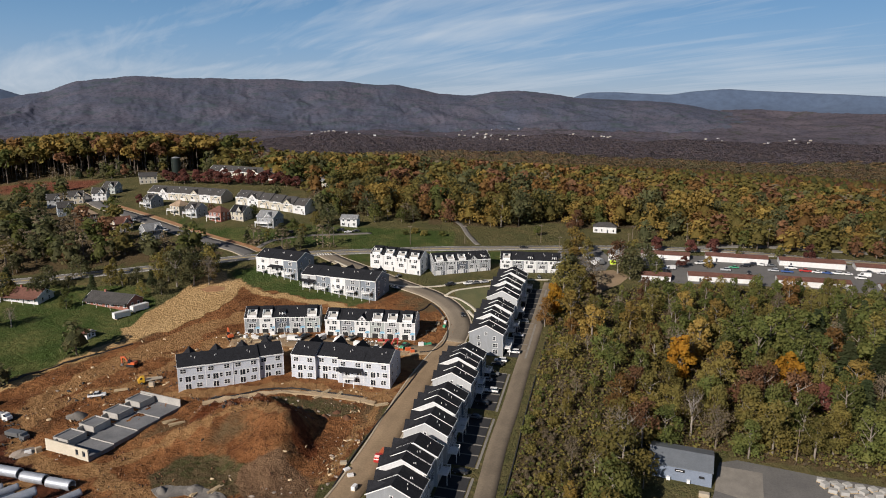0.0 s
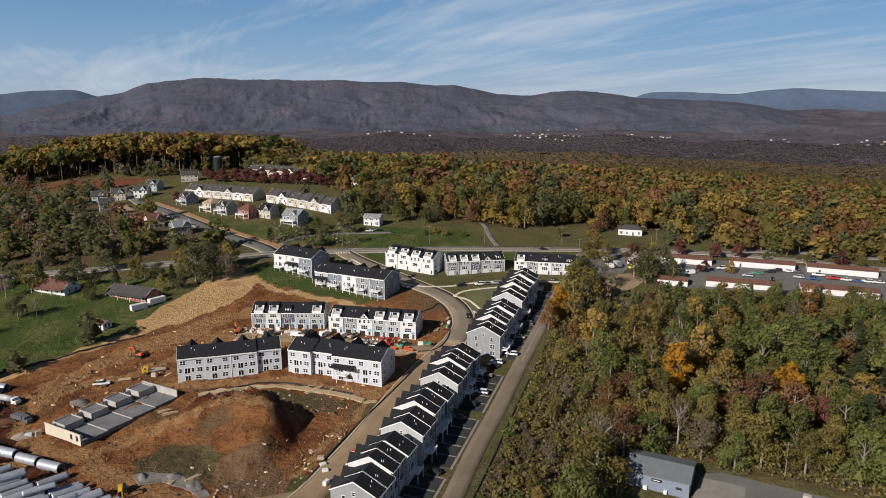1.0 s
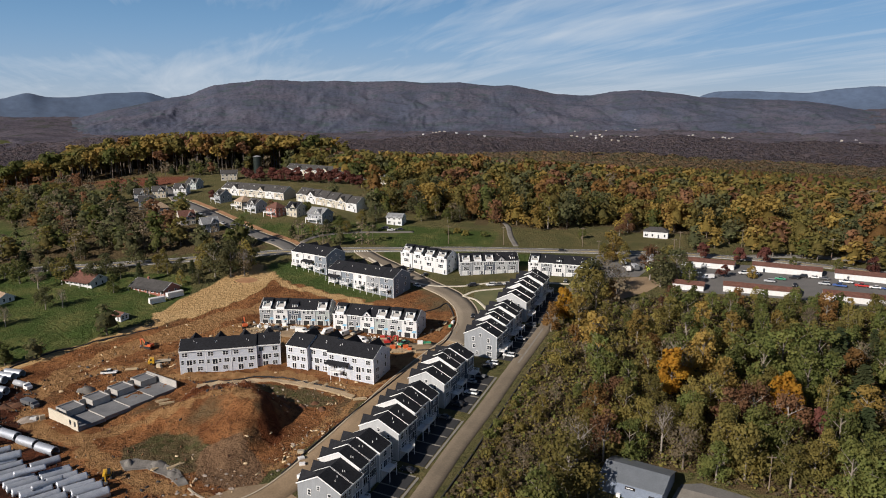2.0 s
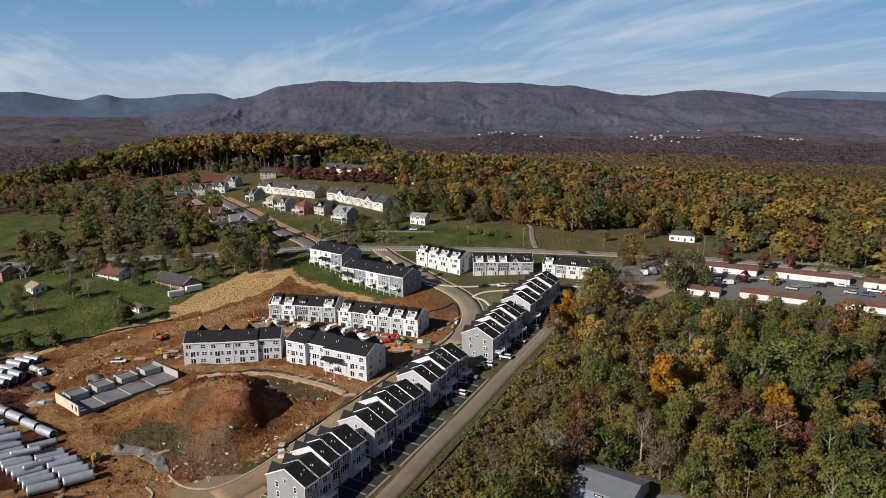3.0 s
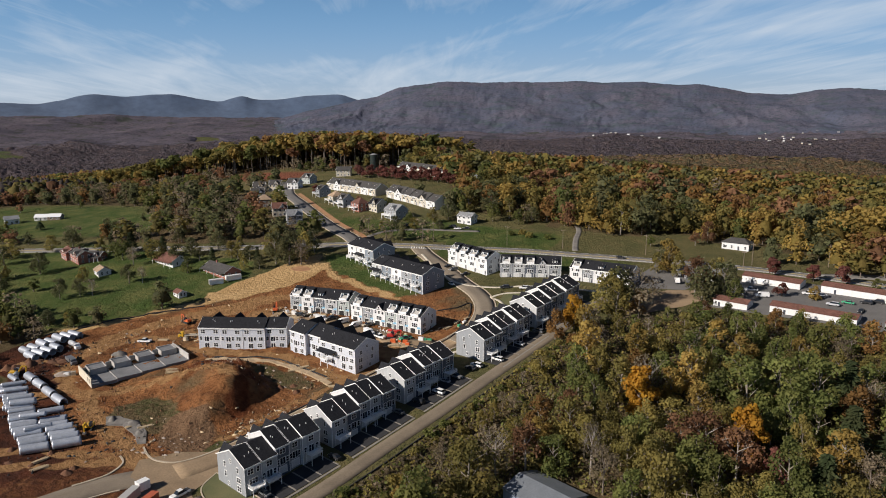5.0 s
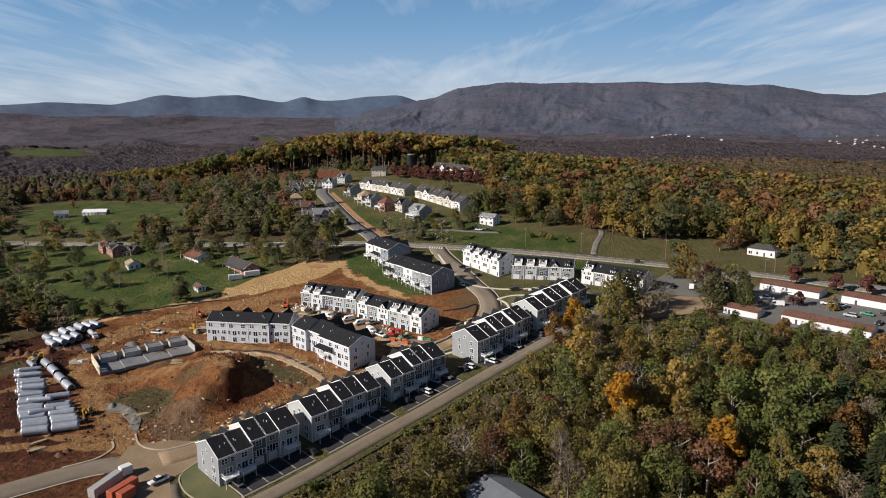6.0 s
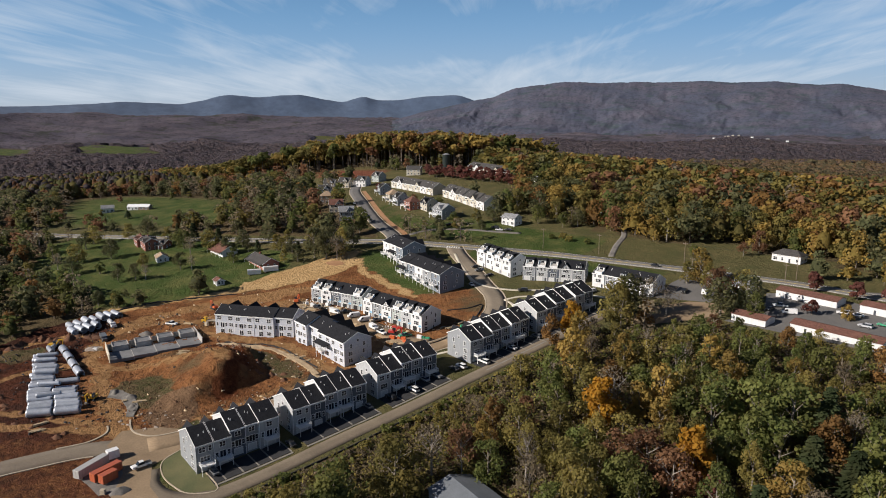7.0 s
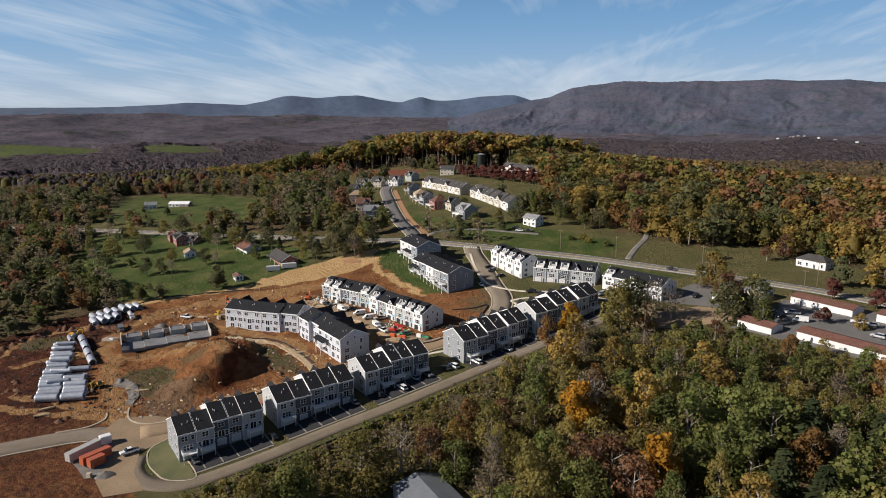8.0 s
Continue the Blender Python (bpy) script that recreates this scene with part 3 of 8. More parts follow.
def attr(name):
    n = nt.nodes.new("ShaderNodeAttribute")
    n.attribute_name = name
    s = nt.nodes.new("ShaderNodeSeparateColor")
    nt.links.new(n.outputs["Color"], s.inputs[0])
    return s.outputs


za, zb, zc, zd = attr("zone_a"), attr("zone_b"), attr("zone_c"), attr("zone_d")
n_big, n_mid, n_small, n_fine = grain(nt, 0.012, 4, 0.6, None, pos), grain(nt, 0.07, 5, 0.6, None, pos), grain(nt, 0.45, 6, 0.65, None, pos), grain(nt, 2.2, 5, 0.65, None, pos)


def edge(fac, lo=0.35, hi=0.65):
    n = nt.nodes.new("ShaderNodeMath")
    n.operation = "ADD"
    sub = nt.nodes.new("ShaderNodeMath")
    sub.operation = "MULTIPLY_ADD"
    sub.inputs[1].default_value, sub.inputs[2].default_value = 0.6, -0.3
    nt.links.new(n_small, sub.inputs[0])
    nt.links.new(fac, n.inputs[0])
    nt.links.new(sub.outputs[0], n.inputs[1])
    return ramp(nt, n.outputs[0], lo, hi)


meadow = tint(nt, rgba((0.080, 0.078, 0.032)), rgba((0.142, 0.114, 0.052)), ramp(nt, n_mid, 0.35, 0.68))
meadow = tint(nt, meadow, rgba((0.074, 0.080, 0.030)), ramp(nt, n_small, 0.45, 0.75))
turf = tint(nt, rgba((0.046, 0.070, 0.017)), rgba((0.146, 0.136, 0.050)), ramp(nt, n_mid, 0.40, 0.72))
turf = tint(nt, turf, rgba((0.052, 0.080, 0.022)), ramp(nt, n_small, 0.4, 0.75))
litter = tint(nt, rgba((0.060, 0.050, 0.026)), rgba((0.105, 0.080, 0.042)), ramp(nt, n_small, 0.35, 0.7))
litter = tint(nt, litter, rgba((0.115, 0.078, 0.040)), ramp(nt, n_big, 0.4, 0.7))
soil = tint(nt, rgba((0.134, 0.054, 0.021)), rgba((0.285, 0.130, 0.052)), ramp(nt, n_mid, 0.36, 0.62))
soil = tint(nt, soil, rgba((0.066, 0.028, 0.013)), ramp(nt, n_small, 0.50, 0.70))
soil = tint(nt, soil, rgba((0.23, 0.122, 0.052)), ramp(nt, grain(nt, 0.11, 6, 0.6, None, pos), 0.54, 0.80))
soil = tint(nt, soil, rgba((0.120, 0.084, 0.044)), ramp(nt, grain(nt, 0.03, 4, 0.6, None, pos), 0.57, 0.68))
soil = tint(nt, soil, rgba((0.14, 0.070, 0.030)), ramp(nt, n_fine, 0.55, 0.8))
rut = tint(nt, rgba((0.225, 0.120, 0.052)), rgba((0.320, 0.184, 0.082)), ramp(nt, grain(nt, 0.3, 5, 0.65, None, pos), 0.35, 0.65))
fresh = tint(nt, rgba((0.080, 0.025, 0.010)), rgba((0.150, 0.052, 0.020)), ramp(nt, n_small, 0.35, 0.65))
weeds = tint(nt, rgba((0.110, 0.080, 0.042)), rgba((0.062, 0.064, 0.024)), ramp(nt, grain(nt, 0.22, 5, 0.65, None, pos), 0.47, 0.66))
soil = tint(nt, soil, tint(nt, rgba((0.034, 0.014, 0.009)), rgba((0.098, 0.034, 0.017)), ramp(nt, grain(nt, 0.16, 5, 0.65, None, pos), 0.36, 0.66)), edge(zd[0]))
soil = tint(nt, soil, weeds, edge(zc[2]))
soil = tint(nt, soil, tint(nt, rgba((0.120, 0.070, 0.040)), rgba((0.190, 0.118, 0.068)), ramp(nt, grain(nt, 0.5, 5, 0.65, (1, 0.35, 1), pos), 0.35, 0.65)), edge(zd[2]))
soil = tint(nt, soil, rut, edge(zc[0]))
soil = tint(nt, soil, fresh, edge(zc[1]))
mulch = tint(nt, rgba((0.41, 0.262, 0.118)), rgba((0.49, 0.330, 0.160)), ramp(nt, n_mid, 0.35, 0.65))
mulch = tint(nt, mulch, rgba((0.36, 0.225, 0.105)), ramp(nt, n_fine, 0.5, 0.8))
red_clay = tint(nt, rgba((0.13, 0.038, 0.024)), rgba((0.20, 0.085, 0.05)), ramp(nt, n_small, 0.35, 0.65))
col = tint(nt, meadow, turf, edge(za[2]))
col = tint(nt, col, litter, edge(zb[0]))
# past 900 m the land's colour fades to brown-violet, painting in distance haze
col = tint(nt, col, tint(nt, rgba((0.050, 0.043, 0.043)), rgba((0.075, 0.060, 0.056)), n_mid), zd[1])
col = tint(nt, col, red_clay, edge(zb[1]))
col = tint(nt, col, soil, edge(za[0]))
col = tint(nt, col, mulch, edge(za[1]))
nt.links.new(col, b.inputs["Base Color"])
b.inputs["Roughness"].default_value = 0.95
b.inputs["Specular IOR Level"].default_value = 0.1
mixh = nt.nodes.new("ShaderNodeMath")
mixh.operation = "MULTIPLY_ADD"
mixh.inputs[1].default_value = 3.0
nt.links.new(n_small, mixh.inputs[0])
nt.links.new(n_fine, mixh.inputs[2])
relief(nt, b, mixh.outputs[0], 1.0, 0.5)

gme = arrays_mesh("ground", np.stack([GX, GY, GZ], -1).reshape(-1, 3), quads, gm, True)
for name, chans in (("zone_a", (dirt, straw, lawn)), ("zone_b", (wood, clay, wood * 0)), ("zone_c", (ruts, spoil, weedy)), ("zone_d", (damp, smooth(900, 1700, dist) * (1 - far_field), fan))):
    a = gme.attributes.new(name, "FLOAT_COLOR", "POINT")
    rgb = np.ones((nx * ny, 4), np.float32)
    for k, c in enumerate(chans):
        rgb[:, k] = c.ravel()
    a.data.foreach_set("color", rgb.ravel())
tagged(new("ground", gme), "rolling land with red-brown building site, lawns and woodland floor", "ground", kind="structure")


# ---------------------------------------------------------------- mountains, far behind all the rest
def ridge(name, label, az0, az1, sky_line, r0, r1, r2, material, rough, seed, steps=180, rings=26):
    """A range seen against the sky: its crest's height is given by bearing and elevation in degrees."""
    az = np.linspace(az0, az1, steps)
    el = np.interp(az, [p[0] for p in sky_line], [p[1] for p in sky_line])
    el = el + 0.035 * waves(az, az * 0, 1.7, seed) + 0.030 * waves(az, az * 0, 0.5, seed)
    for _ in range(1):
        el = np.convolve(np.pad(el, 2, mode="edge"), np.ones(5) / 5, "valid")
    t = np.linspace(0, 1, rings)
    A, T = np.meshgrid(np.radians(az), t)
    R = r0 + (r2 - r0) * T
    X, Y = 95 + R * np.sin(A), 15 + R * np.cos(A)
    crest = 110 + r1 * np.tan(np.radians(el))[None, :]
    s = np.clip((R - r0) / (r1 - r0), 0, 1)
    up = s ** 1.7 * (1 - 0.9 * smooth(r1, r2, R)) * (smooth(az0, az0 + 4, az) * smooth(az1, az1 - 8, az))[None, :]
    base = rolling(X, Y) - 6
    Z = base + (np.maximum(crest - base, 2)) * up
    wx_, wy_ = X + 160 * waves(X, Y, 900.0, seed + 5), Y + 160 * waves(X, Y, 800.0, seed + 6)
    spur = 0.9 - 1.9 * np.abs(waves(wx_, wy_ * 0.45, 620.0, seed + 7)) + 0.45 * waves(wx_, wy_, 170.0, seed + 1)
    ribs = (1 - 2 * np.abs(waves(wx_, wy_ * 0.7, 300.0, seed + 3))) * 0.6 + (1 - 2 * np.abs(waves(X, Y, 130.0, seed + 4))) * 0.4
    body = np.sin(np.pi * np.clip(s, 0, 1) ** 0.9)
    Z = Z + rough * (0.5 * ribs + 1.3 * spur) * body + rough * 0.10 * waves(X, Y, 48.0, seed + 2) + rough * 0.16 * np.random.RandomState(seed).uniform(-1, 1, Z.shape) * (s > 0.02)
    k = np.arange(steps * rings).reshape(rings, steps)
    q = np.stack([k[:-1, :-1], k[:-1, 1:], k[1:, 1:], k[1:, :-1]], -1).reshape(-1, 4)
    me = arrays_mesh(name, np.stack([X, Y, Z], -1).reshape(-1, 3), q, material, True)
    return tagged(new(name, me), label, "mountains", kind="structure")


rw, nt, b = shader("hazed_ridge_woods")
M["hazed_ridge_woods"] = rw
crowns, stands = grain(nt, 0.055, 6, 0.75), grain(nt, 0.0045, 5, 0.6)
# slate-blue and violet tones: distance haze mixed into the wood's colour
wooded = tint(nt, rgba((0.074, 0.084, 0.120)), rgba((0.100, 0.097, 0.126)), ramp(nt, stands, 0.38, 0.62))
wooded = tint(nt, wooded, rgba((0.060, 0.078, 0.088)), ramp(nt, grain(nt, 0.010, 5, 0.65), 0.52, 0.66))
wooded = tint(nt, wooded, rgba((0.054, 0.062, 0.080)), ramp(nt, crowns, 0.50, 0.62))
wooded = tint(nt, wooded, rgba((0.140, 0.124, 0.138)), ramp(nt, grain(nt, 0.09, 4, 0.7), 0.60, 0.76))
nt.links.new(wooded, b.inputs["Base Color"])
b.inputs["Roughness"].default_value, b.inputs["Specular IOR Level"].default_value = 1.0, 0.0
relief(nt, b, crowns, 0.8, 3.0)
# the blue of the air's haze is put into these ranges' base colour
M["far_haze_blue"] = surface("far_haze_blue", (0.062, 0.092, 0.150), (0.070, 0.102, 0.162), 0.002, 0.02, 1.0, 0.1, 6.0)
ridge("backdrop_ridge", "long wooded mountain ridge, blue-grey with haze in its colour", -40, 24,
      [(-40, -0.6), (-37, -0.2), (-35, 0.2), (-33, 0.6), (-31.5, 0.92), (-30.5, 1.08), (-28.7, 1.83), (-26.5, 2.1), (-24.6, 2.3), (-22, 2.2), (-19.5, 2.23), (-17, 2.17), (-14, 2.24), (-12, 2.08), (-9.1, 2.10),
       (-7, 1.85), (-4.8, 1.86), (-1.4, 1.13), (1.3, 1.01), (3, 1.3), (4.9, 1.41), (7.9, 1.12), (9.7, 0.82), (12, 0.7), (18, 0.45), (24, 0.2)], 3000, 4350, 4600, M["hazed_ridge_woods"], 7.5, 31, 620, 70)
ridge("backdrop_far_ridge_west", "mountains on the horizon, coloured blue to stand for haze", -84, -26,
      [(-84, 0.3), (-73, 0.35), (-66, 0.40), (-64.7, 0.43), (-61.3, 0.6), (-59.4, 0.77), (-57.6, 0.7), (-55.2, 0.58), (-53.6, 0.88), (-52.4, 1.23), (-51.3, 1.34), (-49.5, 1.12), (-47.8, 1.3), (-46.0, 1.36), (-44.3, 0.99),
       (-42.7, 0.75), (-41.1, 1.25), (-39.8, 0.9), (-38.4, 0.91), (-36.1, 1.22), (-33.3, 1.36), (-32.2, 1.17), (-26, 1.0)], 4500, 4780, 4860, M["far_haze_blue"], 1, 41, 360)
ridge("backdrop_far_ridge_east", "mountains on the horizon, coloured blue to stand for haze", 7, 60,
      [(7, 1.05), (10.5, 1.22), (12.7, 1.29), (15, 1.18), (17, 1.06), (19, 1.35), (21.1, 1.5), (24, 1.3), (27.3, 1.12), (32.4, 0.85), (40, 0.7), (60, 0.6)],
      4500, 4780, 4860, M["far_haze_blue"], 1.5, 51, 300)


# ---------------------------------------------------------------- roads
def bend(points, step=3.0):
    """A smooth line through the points, in even steps (Catmull-Rom)."""
    p = [Vector(q).to_2d() for q in points]
    p = [p[0] * 2 - p[1]] + p + [p[-1] * 2 - p[-2]]
    dense = []
    for a, b, c, d in zip(p, p[1:], p[2:], p[3:]):
        for k in range(16):
            t = k / 16
            dense.append(0.5 * (2 * b + (c - a) * t + (2 * a - 5 * b + 4 * c - d) * t * t + (3 * b - a - 3 * c + d) * t ** 3))
    dense.append(p[-2])
    out, gone = [dense[0]], 0.0
    for a, b in zip(dense, dense[1:]):
        gone += (b - a).length
        if gone >= step:
            out.append(b)
            gone = 0.0
    out.append(dense[-1])
    return out


def ribbon(line, left, right, up, thick=0.3, across=3, on=land):
    """A band along a line from left to right of it (metres), laid on the land."""
    s = Soup()
    n = len(line)
    for i, c in enumerate(line):
        d = (line[min(i + 1, n - 1)] - line[max(i - 1, 0)]).normalized()
        side = Vector((d.y, -d.x))
        for k in range(across + 1):
            q = c + side * (left + (right - left) * k / across)
            s.v.append((q.x, q.y, float(on(q.x, q.y)) + up))
        for q in (c + side * right, c + side * left):
            s.v.append((q.x, q.y, float(on(q.x, q.y)) + up - thick))
    w = across + 3
    for i in range(n - 1):
        a, b = i * w, (i + 1) * w
        for k in range(w):
            k2 = (k + 1) % w
            s.f.append((a + k, a + k2, b + k2, b + k))
    s.f += [tuple(range(w))[::-1], tuple((n - 1) * w + k for k in range(w))]
    return s


def road(name, points, width, material, label, up=0.10, kerbs=(), step=3.0, category="road", on=rolling, skip=0):
    line = bend(points, step)
    ob = tagged(new(name, ribbon(line, -width / 2, width / 2, up, on=on).mesh(name, M[material], True)), label, category, kind="structure")
    for side in kerbs:
        a = width / 2 if side > 0 else -width / 2 - 0.55
        me = ribbon(line[skip:], a, a + 0.55, up + 0.14, 0.4, 1, on=on).mesh("kerb", M["kerb"])
        tagged(new("kerb", me), "pale concrete kerb beside the street", "kerb", kind="structure")
    return line


def stripes(line, offset, width, up, material, label, dash=0):
    s = Soup()
    for i in range(0, len(line) - 1):
        if dash and (i // dash) % 2:
            continue
        seg = line[i:i + 2]
        r = ribbon(seg, offset - width / 2, offset + width / 2, up, 0.02, 1, on=rolling)
        s.add(r.v, r.f)
    tagged(new("road_marking", s.mesh("road_marking", M[material])), label, "road marking", kind="structure")


STREET = [(-36, 166), (-31, 176), (-26.5, 188), (-21, 206), (-15, 229), (-9, 250), (-2, 269), (4.5, 284), (8, 302), (4, 322), (-6, 338), (-21, 351), (-42, 370), (-59, 384), (-69, 394)]
street = road("road_street", STREET[:8], 9.6, "site_road", "new street dusted brown with site dirt", 0.14, (-1, 1), skip=9)
street += road("road_street_upper", STREET[7:], 9.6, "street", "new grey-brown asphalt street between lawns", 0.145, (-1, 1))
ALLEY = [(-22, 158), (-14, 153), (-4, 153), (5, 160), (10.5, 176), (17.4, 206), (24.6, 232), (31.8, 260), (40.4, 291), (50.9, 329), (57, 352)]
alley = road("road_alley", ALLEY, 6.2, "alley_road", "dusty alley behind the row houses", 0.12, ())
road("road_west", [(-30, 168), (-37, 164), (-44, 159), (-51, 151), (-57, 139), (-62, 126), (-70, 96)], 9.5, "worn_road", "dusty grey-brown paved access road at the site", 0.10, (-1,), skip=7)
HIGHWAY = [(-560, 220), (-420, 285), (-340, 312), (-278, 329), (-241, 338.5), (-205, 348), (-171, 359), (-139, 372), (-107, 385.5), (-73, 395), (-38.6, 403), (-5, 410), (28.5, 413), (61, 414), (92, 413), (121, 410), (148, 403),
           (167, 397.5), (185, 389), (230, 372), (330, 350), (460, 345)]
hwy = road("road_highway", HIGHWAY, 8.6, "old_asphalt", "grey two-lane country road", 0.12, (), 4.0)
stripes(hwy, 0.0, 0.28, 0.15, "yellow_paint", "yellow centre line of the country road")
stripes(hwy, 3.7, 0.18, 0.15, "road_paint", "white edge line of the country road")
stripes(hwy, -3.7, 0.18, 0.15, "road_paint", "white edge line of the country road")
UP = [(-112, 389), (-122, 397), (-147, 412), (-178, 436), (-215, 468), (-245, 495), (-268, 522), (-300, 560)]
up_road = road("road_estate", UP, 9.5, "asphalt", "dark asphalt road up through the housing estate", 0.12, (-1, 1))
tagged(new("clay_verge", ribbon(bend(UP[:6]), 6.0, 9.5, 0.06, 0.4, 2, land).mesh("clay_verge", M["orange_verge"])), "bare orange clay verge beside the estate road", "verge", kind="structure")
road("road_branch", [(150, 404), (168, 409), (195, 408), (230, 398), (300, 385)], 9, "old_asphalt", "grey side road past the storage yard", 0.11, ())


# ---------------------------------------------------------------- windows, doors and decks
def lattice(xs, zs, hole, y0, y1):
    """A flat board in the xz plane, cut into cells; cells for which hole(i, j) holds are left open. One connected piece."""
    s = Soup()
    nx_, nz_ = len(xs), len(zs)
    for y in (y0, y1):
        s.v += [(x, y, z) for z in zs for x in xs]
    at = lambda i, j, k: k * nx_ * nz_ + j * nx_ + i
    solid = lambda i, j: 0 <= i < nx_ - 1 and 0 <= j < nz_ - 1 and not hole(i, j)
    for i in range(nx_ - 1):
        for j in range(nz_ - 1):
            if not solid(i, j):
                continue
            s.f.append((at(i, j, 0), at(i + 1, j, 0), at(i + 1, j + 1, 0), at(i, j + 1, 0)))
            s.f.append((at(i, j, 1), at(i, j + 1, 1), at(i + 1, j + 1, 1), at(i + 1, j, 1)))
            for di, dj, (a, b) in ((-1, 0, ((i, j), (i, j + 1))), (1, 0, ((i + 1, j), (i + 1, j + 1))), (0, -1, ((i, j), (i + 1, j))), (0, 1, ((i, j + 1), (i + 1, j + 1)))):
                if not solid(i + di, j + dj):
                    s.f.append((at(*a, 0), at(*b, 0), at(*b, 1), at(*a, 1)))
    return s


def window_meshes(kind, w, h, cols, rows=2):
    t = 0.13
    xs, zs = [-w / 2 - t], [-t]
    for c in range(cols):
        xs += [-w / 2 + w * c / cols + (0.06 if c else 0), -w / 2 + w * (c + 1) / cols - (0.06 if c < cols - 1 else 0)]
    for r in range(rows):
        zs += [h * r / rows + (0.035 if r else 0), h * (r + 1) / rows - (0.035 if r < rows - 1 else 0)]
    xs, zs = xs + [w / 2 + t], zs + [h + t * 1.2]
    fr = lattice(xs, zs, lambda i, j: i % 2 == 1 and j % 2 == 1, -0.09, 0.02)
    pn = Soup().box(-w / 2, w / 2, -0.03, 0.02, 0, h)
    return fr.mesh("window_" + kind, M["trim"]), pn.mesh("pane_" + kind, M["glass"])


WIN = {"single": window_meshes("single", 0.95, 1.6, 1), "pair": window_meshes("pair", 1.9, 1.6, 2), "triple": window_meshes("triple", 2.9, 1.7, 3),
       "french": window_meshes("french", 1.9, 2.15, 2, 1), "small": window_meshes("small", 0.8, 1.1, 1)}


def window(parent, kind, m):
    fr, pn = WIN[kind]
    ob = part("window", fr, parent, "", m)
    part("pane", pn, ob, "", Matrix())
    return ob


def garage_meshes(w=4.0, h=2.3):
    d, f = Soup(), Soup()
    for k in range(4):
        d.box(-w / 2, w / 2, -0.05, 0.02, k * h / 4 + 0.02, (k + 1) * h / 4 - 0.02)
    f = lattice([-w / 2 - 0.18, -w / 2, w / 2, w / 2 + 0.18], [0, h, h + 0.18], lambda i, j: i == 1 and j == 0, -0.09, 0.02)
    # the third mesh is a flat near-black sheet painting an open garage's shade
    return d.mesh("garage_door", M["garage"]), f.mesh("garage_frame", M["trim"]), Soup().box(-w / 2, w / 2, -0.04, 0.02, 0, h).mesh("garage_shade_panel", M["opening_shade"])


GARAGE = garage_meshes()
GARAGE_1 = garage_meshes(2.7)
ENTRY = Soup().box(-0.5, 0.5, -0.06, 0.02, 0, 2.15).mesh("entry_door", M["door"])
ENTRY_FRAME = lattice([-0.66, -0.5, 0.5, 0.66], [0, 2.15, 2.3], lambda i, j: i == 1 and j == 0, -0.1, 0.02).mesh("door_frame", M["trim"])


def garage(parent, m, open_=False, small=False):
    g = GARAGE_1 if small else GARAGE
    ob = part("garage_door", g[2] if open_ else g[0], parent, "black panel for the shade inside an unfinished garage" if open_ else "", m)
    part("frame", g[1], ob, "", Matrix())


def entry(parent, m):
    ob = part("entry_door", ENTRY, parent, "", m)
    part("frame", ENTRY_FRAME, ob, "", Matrix())


def deck_meshes(w, out, z, wood=False):
    d = Soup().box(-w / 2, w / 2, -out, 0, z - 0.28, z)
    for x in (-w / 2 + 0.1, w / 2 - 0.1):
        d.box(x - 0.09, x + 0.09, -out + 0.05, -out + 0.23, -1.5, z - 0.28)
    r = Soup()
    top = z + 1.05
    for x in (-w / 2, w / 2):
        r.box(x - 0.05, x + 0.05, -out, 0, top - 0.1, top).box(x - 0.04, x + 0.04, -out, 0, z + 0.08, z + 0.16)
        for k in range(8):
            y = -out + k * out / 8
            r.box(x - 0.03, x + 0.03, y, y + 0.09, z, top)
    r.box(-w / 2, w / 2, -out - 0.05, -out + 0.05, top - 0.1, top).box(-w / 2, w / 2, -out - 0.04, -out + 0.04, z + 0.08, z + 0.16)
    n = int(w / 0.3)
    for k in range(n + 1):
        x = -w / 2 + k * w / n
        r.box(x - 0.045, x + 0.045, -out - 0.03, -out + 0.03, z, top)
    mat = M["deck_wood"] if wood else M["trim"]
    return d.mesh("deck", mat), r.mesh("railing", mat)


DECK, WOOD_DECK = deck_meshes(4.4, 2.9, 3.0), deck_meshes(4.4, 2.9, 3.0, True)


# ---------------------------------------------------------------- row houses
def gable_roof(w, d, H, rise, over_eave=0.4, over_end=0.12, thick=0.2):
    s = Soup()
    slope = rise / (d / 2)
    for sign in (0, 1):
        y_e, y_r = (-over_eave, d / 2) if not sign else (d + over_eave, d / 2)
        z_e, z_r = H - over_eave * slope, H + rise
        s.prism([(-over_end, y_e, z_e), (-over_end, y_r, z_r), (-over_end, y_r, z_r + thick), (-over_end, y_e, z_e + thick)], (w + 2 * over_end, 0, 0))
    return s


def gable_walls(w, d, H, rise, sink):
    ring = [(0, 0, -sink), (0, d, -sink), (0, d, H), (0, d / 2, H + rise), (0, 0, H)]
    return Soup().prism(ring, (w, 0, 0))


def rake(w, d, H, rise, at_left=True, width=0.34, over=0.4):
    """The white board along the slopes of a gable end."""
    s = Soup()
    slope = rise / (d / 2)
    x0, x1 = (-0.2, -0.12) if at_left else (w + 0.12, w + 0.2)
    for y_e in (-over, d + over):
        z_e = H - over * slope
        s.prism([(x0, y_e, z_e - width + 0.24), (x0, d / 2, H + rise - width + 0.24), (x0, d / 2, H + rise + 0.25), (x0, y_e, z_e + 0.25)], (x1 - x0, 0, 0))
    return s


